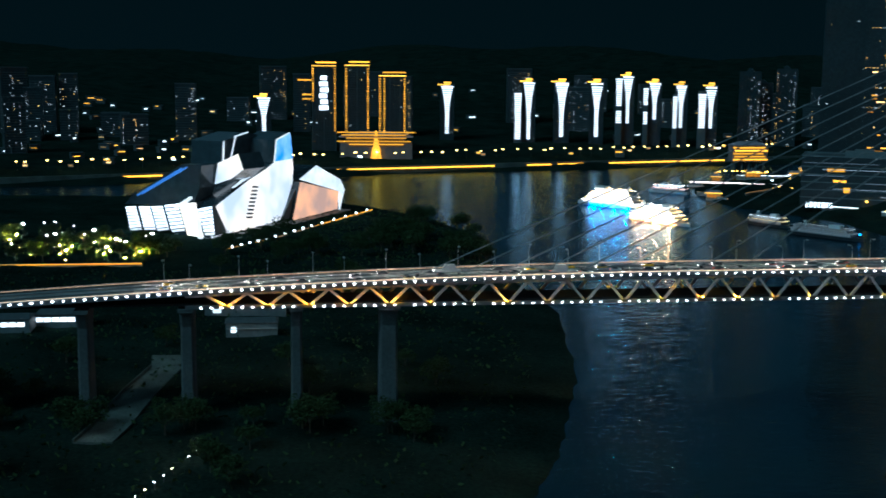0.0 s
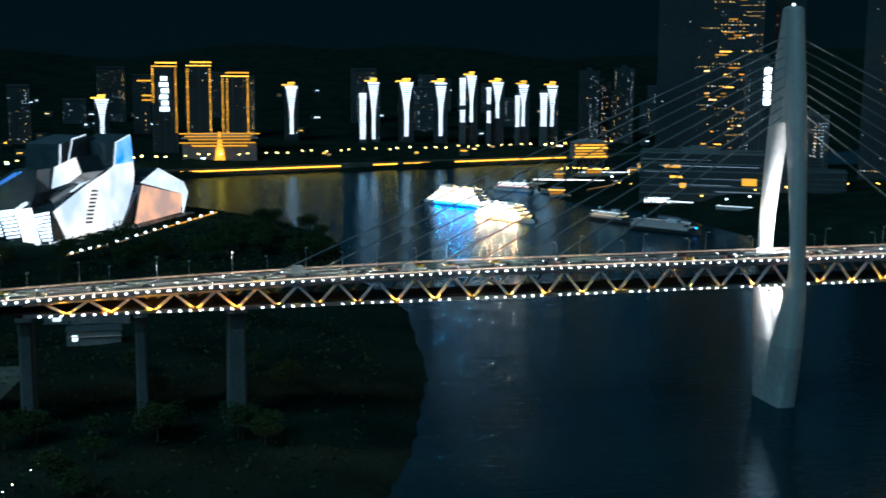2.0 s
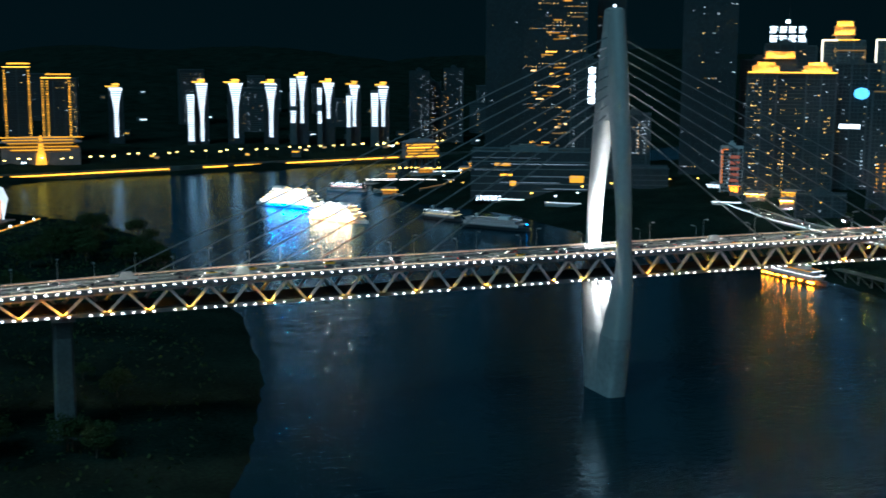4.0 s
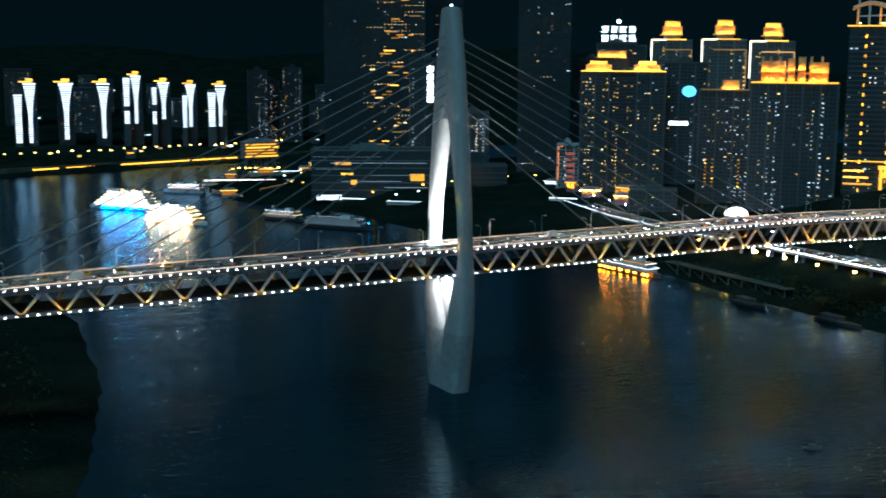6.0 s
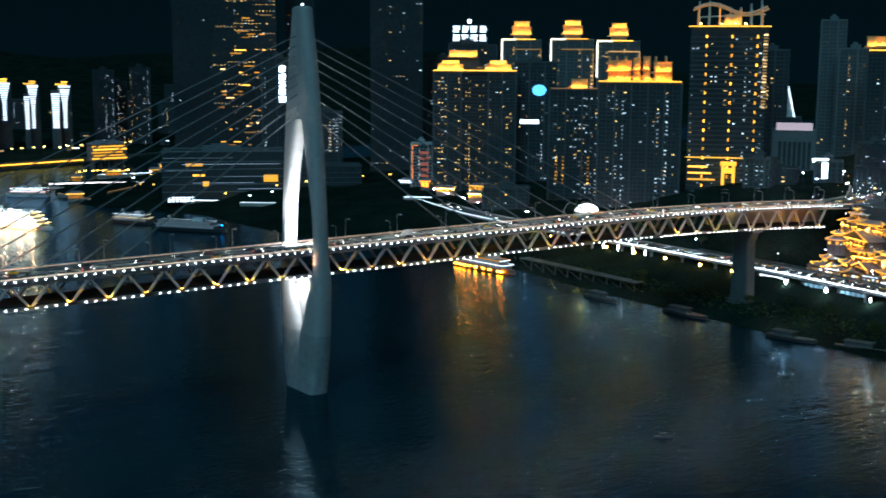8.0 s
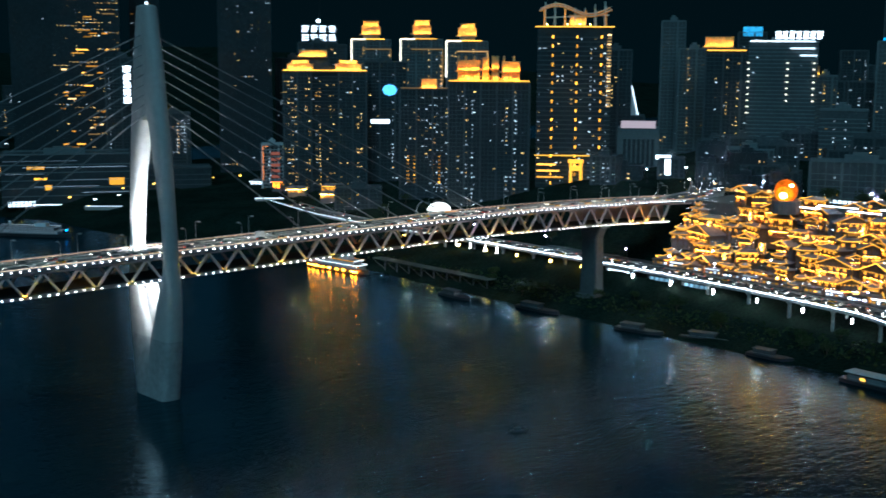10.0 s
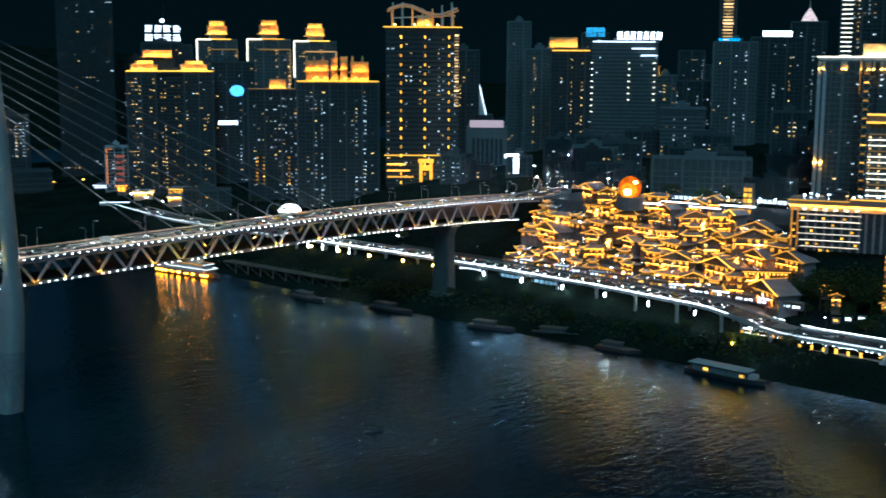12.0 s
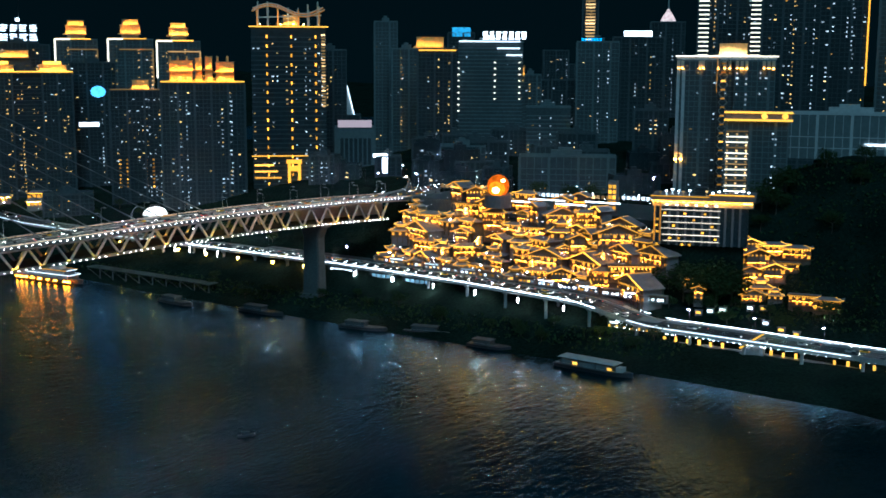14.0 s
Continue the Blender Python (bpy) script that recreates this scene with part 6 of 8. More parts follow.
def stilt_house(L, D, storeys, style, label, at):
    h = thing("stilt_house", at, label, "house", "stilt houses on the cliff")
    sh = 3.6
    top = storeys * sh
    part("wall", Mesh().box(-L / 2 + 0.8, L / 2 - 0.8, -D / 2 + 1.2, D / 2, -7, top), M_plaster if style in "bc" else M_timber, h)
    frame_posts = Mesh()
    for i in range(int(L / 4) + 1):
        u = -L / 2 + 0.7 + i * (L - 1.4) / int(L / 4)
        frame_posts.box(u - 0.2, u + 0.2, -D / 2 + 0.3, -D / 2 + 0.7, -5, top)
    part("framing", frame_posts, M_timber, h)["kind"] = "stuff"
    for k in range(storeys):
        z = k * sh
        part("balcony", Mesh().box(-L / 2, L / 2, -D / 2, -D / 2 + 1.3, z - 0.25, z).box(-L / 2, L / 2, -D / 2 + 0.05, -D / 2 + 0.15, z + 0.8, z + 0.95), M_timber, h)
        n = max(2, int(L / 3.8))
        row = Mesh()
        for i in range(n):
            u = -L / 2 + 1.6 + i * (L - 3.2) / (n - 1)
            if (i * 7 + k * 3 + int(L)) % 4 != 2:
                row.box(u - 0.85, u + 0.85, -D / 2 + 1.1, -D / 2 + 1.22, z + 0.6, z + 2.3)
        part("glazing", row, I_stilt, h)["kind"] = "stuff"
        if (k + int(D)) % 2:
            part("wall_washer", Mesh().box(-L * 0.42, L * 0.3, -D / 2 + 0.5, -D / 2 + 0.62, z + sh - 0.5, z + sh - 0.38), E_washer, h, "amber lamp strip under the balcony")
        if (k + len(style)) % 2 == 0 or style in "ad":
            nl = int(L / 1.7)
            string = Mesh()
            for i in range(nl):
                string.ball((-L / 2 + 1 + i * (L - 2) / (nl - 1), -D / 2 - 0.1, z + sh - 0.75), 0.36, 0.36, 0.44, 7, 4)
            part("lantern_string", string, E_lantern, h)["kind"] = "stuff"
    if style == "a" or style == "c":
        m, front, sides, ridge, hips = curved_roof(L + 2.4, D + 2.6, 1.9 if style == "a" else 2.2)
        r = part("roof", m, M_tile_roof, h, at=pose(0, 0, top))
        part("eave_light", lines([front], 0.17), E_eave, r)
        for hip in hips:
            part("ridge_light", lines([hip], 0.12), E_gold_hi, r)
        if style == "c":
            part("upper_wall", Mesh().box(-L * 0.24, L * 0.24, -D * 0.22, D * 0.22, top + 0.8, top + 4.0), M_timber, h)
            part("window", pane_mesh(L * 0.4, 1.2, E_amber), E_amber, h, at=pose(0, -D * 0.22 - 0.03, top + 3.0))
            m, front, sides, ridge, hips = curved_roof(L * 0.66, D * 0.66, 1.7)
            r = part("roof", m, M_tile_roof, h, at=pose(0, 0, top + 4.0))
            part("eave_light", lines([front], 0.17), E_eave, r)
            for hip in hips:
                part("ridge_light", lines([hip], 0.12), E_gold_hi, r)
    elif style == "b":
        # a gable to the river, outlined like a chevron
        H = L * 0.2
        m = Mesh().loft([[(-L / 2 - 1.3, y, -0.5), (0, y, H), (L / 2 + 1.3, y, -0.5), (L / 2 + 1.3, y, -0.85), (0, y, H - 0.4), (-L / 2 - 1.3, y, -0.85)] for y in (-D / 2 - 1.2, D / 2 + 0.6)])
        r = part("roof", m, M_tile_roof, h, at=pose(0, 0, top))
        part("gable_light", lines([[(-L / 2 - 2.2, -D / 2 - 1.3, -0.3), (-L / 2 - 1.3, -D / 2 - 1.3, -0.45), (0, -D / 2 - 1.3, H + 0.1), (L / 2 + 1.3, -D / 2 - 1.3, -0.45), (L / 2 + 2.2, -D / 2 - 1.3, -0.3)]], 0.2), E_eave, r)
        part("ridge_light", lines([[(0, -D / 2 - 1.2, H + 0.1), (0, D / 2, H + 0.1)]], 0.14), E_gold, r)
        part("gable_wall", Mesh().prism([(-L / 2 + 0.8, -D / 2 + 1.2), (L / 2 - 0.8, -D / 2 + 1.2), (L / 2 - 0.8, -D / 2 + 1.5), (-L / 2 + 0.8, -D / 2 + 1.5)], top, top + H - 0.6,
                                        [(-0.4, -D / 2 + 1.2), (0.4, -D / 2 + 1.2), (0.4, -D / 2 + 1.5), (-0.4, -D / 2 + 1.5)]), M_plaster, h)
    else:
        part("terrace", Mesh().box(-L / 2 - 0.6, L / 2 + 0.6, -D / 2 - 0.8, D / 2, top, top + 0.5), M_tile_roof, h)
        part("eave_light", lines([[(-L / 2 - 0.6, -D / 2 - 0.9, top + 0.3), (L / 2 + 0.6, -D / 2 - 0.9, top + 0.3)]], 0.14), E_gold, h)
        part("parapet", Mesh().box(-L / 2 - 0.4, L / 2 + 0.4, -D / 2 - 0.6, -D / 2 - 0.4, top + 0.5, top + 1.4), M_timber, h)
    return h


def row_x(k, y):
    """Where the k-th row of stilt houses stands on the cliff."""
    return 364 + 0.11 * y + 6.0 * k


models = [stilt_house(19, 9, 2, "a", "timber stilt house with curved tile roof and gold-lit eaves", pose(row_x(3, -30) + 5, -30, 46, rz=-86)),
          stilt_house(11, 9, 2, "b", "gabled stilt house with its gable outlined in gold", pose(row_x(2, -62) + 5, -62, 38.5, rz=-86)),
          stilt_house(13, 10, 1, "c", "two-roofed pavilion with gold-lit eaves and lanterns", pose(row_x(1, -90) + 5, -90, 30.5, rz=-86)),
          stilt_house(22, 9, 2, "d", "terraced stilt house with rows of gold lanterns", pose(row_x(4, -60) + 5, -60, 54.5, rz=-86)),
          stilt_house(15, 9, 3, "a", "three-storey stilt house with curved roof and lit eaves", pose(row_x(5, -100) + 5, -100, 60, rz=-86)),
          stilt_house(24, 11, 2, "b", "broad gabled hall with its wide gable outlined in gold", pose(row_x(1, -130) + 5, -130, 31, rz=-86)),
          stilt_house(9, 8, 3, "b", "narrow three-storey gabled house with lit windows", pose(row_x(5, -140) + 5, -140, 62, rz=-86))]
rnd = random.Random(12)
WIDTH = (19, 11, 13, 22, 15, 24, 9)
own = [(row_x(k, y) + 5, y) for k, y in ((3, -30), (2, -62), (1, -90), (4, -60), (5, -100), (1, -130), (5, -140))]
for k in range(6):
    y = -2 - 4 * (k % 2) + (-8 if k > 3 else 0)
    y_end = -188 if k < 2 else -190 if k < 4 else -176
    while y > y_end:
        j = rnd.choices(range(7), (4, 4, 3, 2, 3, 3, 3))[0]
        s = rnd.choice((0.75, 0.85, 0.95, 1.05, 1.2))
        w = WIDTH[j] * s
        y -= w / 2
        x = row_x(k, y) + rnd.uniform(-1.6, 1.6)
        z = 22.3 + 8.0 * k + rnd.uniform(-1.5, 1.2)
        if rnd.random() < 0.9 and all(abs(y - q) > w / 2 + 5 or abs(x + 5 - p) > 3.2 for p, q in own):
            copy_thing(models[j], pose(x + 5, y, z, rz=-86 + rnd.choice((0, 0, -32, -26, 22, 30)) + rnd.uniform(-9, 9)) @ Matrix.Scale(s, 4))
        y -= w / 2 + rnd.uniform(-1.0, 2.0)
# rock and retaining walls behind them
cliff = Mesh()
for k in range(6):
    y_a, y_b = (2, -206) if k < 3 else (-2, -190)
    step = Mesh().prism([(row_x(k, y_b) + 8, y_b), (450, y_b), (450, y_a), (row_x(k, y_a) + 8, y_a)], 10 + 8.0 * (k - 1), 21.0 + 8.0 * k)
    cliff.add(step.v, step.f)
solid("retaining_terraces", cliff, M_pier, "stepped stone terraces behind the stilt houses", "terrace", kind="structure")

# the tall orange sign lamp on the top terrace; its glare is built as nested glowing balls
fire = thing("sign_lamp", pose(378, -84, 68, rz=-60), "huge orange roof lamp on a drum, its glare built as a globe", "lamp")
part("drum", Mesh().tube((0, 0, -6), (0, 0, 2), 8.5, 8.5, 20), M_plaster, fire)
part("globe", Mesh().ball((0, 0, 7.5), 6.9, 6.9, 7.2, 24, 14), glow("orange_glare_skin", (1.0, 0.15, 0.0), 0.62, mottle=0.45), fire)
part("inner_glare", Mesh().ball((-0.8, -5.8, 6.2), 5.2, 1.9, 4.8, 16, 9), glow("amber_inner_glare", (1.0, 0.22, 0.0), 1.3, mottle=0.4), fire)
part("lamp", Mesh().ball((-1.4, -7.6, 5.4), 2.4, 1.2, 2.2, 12, 7), glow("white_hot_lamp", (1.0, 0.62, 0.2), 7), fire)
part("lamp", Mesh().ball((3.2, -6.2, 11.4), 1.4, 1.0, 1.2, 12, 7), glow("hot_lamp", (1.0, 0.55, 0.15), 12), fire)
# street on top: lit shop signs in white
for y, w, z in ((-112, 40, 69), (-150, 22, 70), (-62, 14, 71), (-42, 20, 70), (-178, 30, 71)):
    sign_bars("shop_sign", pose(392, y, z, rz=-82), w, 2.6, 1, max(4, int(w / 3)), E_sign if w > 25 else E_warm, "lit shop sign row on the top terrace", seed=int(w))
tw = thing("lit_column", pose(383, -161, 66, rz=-80), "narrow tower of gold lit panes", "column")
part("core", Mesh().box(-2.6, 2.6, -2.6, 2.6, -4, 17), M_plaster, tw)
for k in range(5):
    for u in (-1.3, 1.3):
        part("pane", pane_mesh(1.9, 2.2, E_gold), E_gold, tw, at=pose(u, -2.66, 0.8 + 3.2 * k))
# the hotel with lit storey lines
b, base, h = high_rise(374, -221, 49, 24, 77, 72, "hotel with warm white storey lines and gold corner frames", skin=M_glass, body=M_glass, lit=0.015, tones=(E_warm, E_cool), seed=61, z0=55, floor=4.6, bay=7, name="hotel", shafts=0)
part("podium", Mesh().prism([(-24, -11), (24, -11), (24, 13), (-24, 13)], -34, -0.2, [(-23, -8), (23, -8), (23, 12), (-23, 12)]), M_earth, b, "dark rock podium with shrubs")
E_storey = glow("warm_white_storey_line", (1.0, 0.78, 0.56), 1.5, 0.3)
part("flood_bar", Mesh().box(-27, 27, -13.7, -13.5, h - 0.7, h - 0.5), glow("eave_flood_bar", (1.0, 0.40, 0.04), 48), b)
part("frieze", Mesh().box(-27, 28, -12.9, -12.2, h - 3.4, h + 1.2), M_cream, b, "cream frieze under the eave")
for u in (-25.5, -22.5, -17.5, -13, -8.5, -4, 0.5, 5, 9.5, 13, 17, 21):
    part("column", Mesh().box(u - 0.6, u + 0.6, -13.1, -12.3, 0, h - 3.4), M_plaster, b)
for k in range(6):
    tube_line(b, [(-22 + 0.7 * (k % 3), -13.3, h - 5.2 - 3.5 * k), (10.4 - 0.5 * (k % 2), -13.3, h - 5.2 - 3.5 * k)], E_storey, 0.16, "storey_line")
    part("storey_slab", Mesh().box(-22, 10.6, -13.2, -12.4, h - 5.9 - 3.5 * k, h - 5.4 - 3.5 * k), M_plaster, b)
    for u in ((-20, -9, 2), (-24, -4), (-24.5, -15, 6), (-24, 1), (-17, -12, 8), (-24, -6, -10))[k]:
        part("wall_lamp", Mesh().box(u - 0.7, u + 0.7, -13.3, -12.5, h - 7.8 - 3.5 * k, h - 6.7 - 3.5 * k), E_gold, b)
for u in (-25.6, -22.4):
    tube_line(b, [(u, -13.3, 2), (u, -13.3, h + 1)], E_gold_dim, 0.3)
for k in range(6):
    part("cornice_lamp", Mesh().ball((-19 + 5.4 * k, -13.3, h - 2.4), 0.8, 0.35, 0.45, 8, 5), E_ship_lamp, b, "round lamp under the cornice")
for z, u0, u1 in ((h + 2.4, -28, 4), (h - 0.2, -28, 22), (h + 3.8, 4, 28)):
    tube_line(b, [(u0, -14.5, z), (u1, -14.5, z)], E_gold, 0.3)
part("roof_deck", Mesh().box(-28, 29, -14, 13, h + 1.4, h + 2.2).box(-28, 29, -14.3, -14, h + 0.4, h + 2.2).box(4, 29, -14.2, 10, h + 2.2, h + 3.4), M_plaster, b)
for k in range(16):
    part("roof_lamp", Mesh().box(-24 + 3.2 * k, -22.6 + 3.2 * k, -9 + (k % 4) * 3, -8.4 + (k % 4) * 3, h + 3.6 + (k % 3) * 0.5, h + 4.4 + (k % 3) * 0.5).box(-23.4 + 3.2 * k, -23.2 + 3.2 * k, -8.8 + (k % 4) * 3, -8.6 + (k % 4) * 3, h + 1.4, h + 3.6), E_white if k % 4 else E_warm, b)

# small lit quarter further along the slope
for x, y, z, j, r, s in ((396, -241, 44, 1, -60, 0.9), (402, -253, 44, 0, -62, 0.72), (404, -266, 43, 0, -72, 0.72), (392, -233, 38, 2, -62, 0.8), (392, -247, 37, 1, -58, 1.1), (397, -262, 36, 3, -70, 0.6),
                         (384, -234, 31, 4, -60, 0.75), (386, -246, 31, 5, -62, 0.62), (390, -258, 31, 1, -66, 1.0), (378, -231, 25, 6, -62, 0.9), (380, -241, 24.5, 0, -64, 0.72), (383, -253, 25, 2, -60, 0.8),
                         (375, -252, 21.5, 5, -66, 0.5), (376, -264, 24, 2, -70, 0.55), (373, -281, 23, 3, -78, 0.62), (372, -294, 22, 0, -78, 0.66), (356, -222, 30, 2, -74, 0.5), (352, -229, 24, 6, -74, 0.6)):
    copy_thing(models[j], pose(x, y, z, rz=r) @ Matrix.Scale(s * (1.2 if x > 370 else 1), 4))

rnd = random.Random(66)
for k in range(15):
    y = -6 - 14.6 * k
    x = row_x(0, y) - 3.5
    st = thing("street_shop", pose(x, y, 21.8, rz=-86), "white-lit shop front at the foot of the stilt houses", "shop", "street shops")
    part("body", Mesh().box(-5.5, 5.5, 0, 4, 0, 4.2), M_plaster, st)
    part("awning", Mesh().box(-5.8, 5.8, -1.2, 0.2, 3.6, 3.9), M_timber, st)
    for u in (-4.4, -1.6, 1.2, 3.8):
        u += rnd.uniform(-0.5, 0.5)
        part("lit_front", Mesh().box(u - rnd.uniform(0.4, 1.0), u + rnd.uniform(0.4, 1.0), -0.12, -0.02, 1.2, rnd.uniform(1.8, 2.6)), rnd.choice((E_sign, E_cool, E_warm, E_stilt)) if y > -128 else rnd.choice((E_white, E_sign, E_stilt)), st)
    if k % 2:
        part("sign_board", Mesh().box(-5, 5, -1.32, -1.22, 3.5, 4.1), E_white if y < -120 else E_cool, st)
for y, L, z in ((-90, 30, 63.2), (-118, 24, 66.0), (-136, 20, 64.5), (-158, 22, 67.5)):
    x = row_x(5, y) - 1.5
    aw = thing("lit_awning", pose(x, y, z, rz=-84), "long awning with a white light strip on the terrace", "awning", "terrace awnings")
    part("canopy", Mesh().box(-L / 2, L / 2, -0.4, 3.0, 2.9, 3.15), M_timber, aw)
    part("light_strip", Mesh().box(-L / 2, L / 2, -0.7, -0.42, 2.5, 3.1), E_white, aw)
    for u in (-L / 2 + 0.4, 0, L / 2 - 0.4):
        part("post", Mesh().box(u - 0.1, u + 0.1, -0.3, -0.1, -3, 2.9), M_timber, aw)
for x, y in ((349, -237), (352, -243), (363, -262), (359, -256), (345, -232), (339, -280), (344, -270), (336, -289)):
    st = thing("slope_kiosk", pose(x, y, gz(x, y), rz=-80), "small lit kiosk on the slope path", "kiosk", "kiosks on the slope")
    part("body", Mesh().box(-1.8, 1.8, 0, 2.4, -0.6, 2.6).box(-2.1, 2.1, -0.6, 2.7, 2.6, 2.85), M_plaster, st)
    part("lit_front", Mesh().box(-1.4, 1.2, -0.1, -0.02, 0.9, 2.2), E_white if int(x) % 3 else E_gold_hi, st)
# white bulbs over the lanes between the houses
garland = thing("light_garland", pose(0, 0, 0), "scattered white bulbs over the lanes of the quarter", "light garland")
for k in range(7):
    bulbs = Mesh()
    for i in range(34 if k not in (0, 6) else 70):
        y = rnd.uniform(-196, -6) if k < 6 else rnd.uniform(-200, 10)
        x = row_x(k, y) - rnd.uniform(0.5, 3.0) + (k == 6) * rnd.uniform(0, 30)
        z = 22.6 + 8.0 * k + rnd.uniform(0, 4.5) - (k == 6) * 3
        r = rnd.choice((0.09, 0.12, 0.17))
        bulbs.ball((x, y, z), r, r, r, 6, 4)
    part("bulb_string", bulbs, E_bulb, garland)["kind"] = "stuff"
# bulbs and shop lights round the bridge head
head_lights = thing("light_garland", pose(0, 0, 0), "scattered white bulbs over the square at the bridge head", "light garland")
for k in range(3):
    bulbs = Mesh()
    for i in range(36):
        u = rnd.uniform(0, 3.9)
        p, q, f = HEAD[int(u)], HEAD[int(u) + 1], u % 1
        x, y = p[0] + (q[0] - p[0]) * f + rnd.gauss(0, 9), p[1] + (q[1] - p[1]) * f + rnd.gauss(0, 9)
        r = rnd.choice((0.1, 0.14, 0.2))
        bulbs.ball((x, y, min(max(gz(x, y), 61.5), 65) + rnd.uniform(0.8, 3.5)), r, r, r, 6, 4)
    part("bulb_string", bulbs, (E_bulb, E_bulb, E_gold_hi)[k], head_lights)["kind"] = "stuff"
# lights of parked cars, stalls and boats along the lower quay
quay_bulbs = thing("light_garland", pose(0, 0, 0), "rows of white bulbs along the lower quay", "light garland")
for k in range(3):
    bulbs = Mesh()
    for i in range(70):
        y = -196 - 3.4 * i - rnd.uniform(0, 2)
        x = lerp(-y, [190, 260, 330, 430, 520], [314, 314, 312, 302, 288]) + (-3.4, 8, 15)[k] + rnd.uniform(-1, 1)
        if k == 0 or rnd.random() < 0.6:
            r = rnd.choice((0.14, 0.18, 0.28))
            bulbs.ball((x, y, (11.9, 9.5, 12.5)[k] + (0 if k == 0 else rnd.uniform(-1, 3))), r, r, r, 6, 4)
    part("bulb_string", bulbs, E_quay_bulb, quay_bulbs)["kind"] = "stuff"
# bright lit courts between the houses: a lantern tree against a pale wall
for y, k in ((-14, 0), (-30, 3), (-52, 1), (-58, 4), (-76, 2), (-96, 0), (-104, 3), (-122, 1), (-138, 4), (-150, 0), (-168, 2), (-184, 1)):
    x = row_x(k, y) - 1.0
    court = thing("lantern_stand", pose(x, y, 22.6 + 8.0 * k, rz=-86), "stand of gold lanterns against a pale wall", "lantern stand", "lantern stands")
    part("back_wall", Mesh().box(-3, 3, 0.8, 1.1, -2, 5.5), M_plaster, court)
    part("pole", Mesh().tube((0, 0, -2), (0, 0, 5), 0.1, 0.08, 6), M_timber, court)
    for i in range(5):
        part("lantern", Mesh().ball((math.sin(i * 2.2) * 0.7, -0.2, 0.8 + 0.9 * i), 0.34, 0.34, 0.42, 8, 5), E_hot, court)
# white lamps over the lanes
lane_lamp = None
for k, ys in enumerate(((-20, -60, -104, -150, -192), (-8, -44, -88, -128, -172), (-24, -70, -112, -160), (-10, -50, -96, -140, -180), (-30, -78, -124, -166), (-16, -56, -104, -150), (-20, -50, -110, -140, -170))):
    for y in ys:
        m = pose(row_x(k, y) - 2.2, y, 22 + 8.0 * k, rz=rnd.uniform(-40, 40))
        if lane_lamp is None:
            lane_lamp = thing("lane_lamp", m, "white lane lamp on a slim dark post", "street lamp", "lane lamps")
            part("pole", Mesh().tube((0, 0, -1), (0, 0, 5.4), 0.08, 0.06, 6), M_dark_metal, lane_lamp)
            part("lamp_head", Mesh().ball((0, 0, 5.5), 0.12, 0.12, 0.1, 8, 5), E_lane, lane_lamp)
        else:
            copy_thing(lane_lamp, m)


# ---- ships and boats
def hull_mesh(L, B, H, z0=-0.8):
    rings = []
    for s in np.linspace(-1, 1, 11):
        w = B / 2 * (1 - max(0, s - 0.35) ** 2 / 0.43) * (1 - 0.25 * max(0, -s - 0.7) / 0.3)
        w = max(w, 0.25)
        lift = 1.2 * max(0, s - 0.3) ** 2
        rings.append([(s * L / 2, -w * 0.8, z0), (s * L / 2, w * 0.8, z0), (s * L / 2, w, H + lift), (s * L / 2, -w, H + lift)])
    return Mesh().loft(rings)


# the white ship paint darkened, so that unlit ships look dim
M_ship_grey = material("darkened_ship_paint", (0.2, 0.21, 0.22), 0.5, var=0.25, scale=0.5)


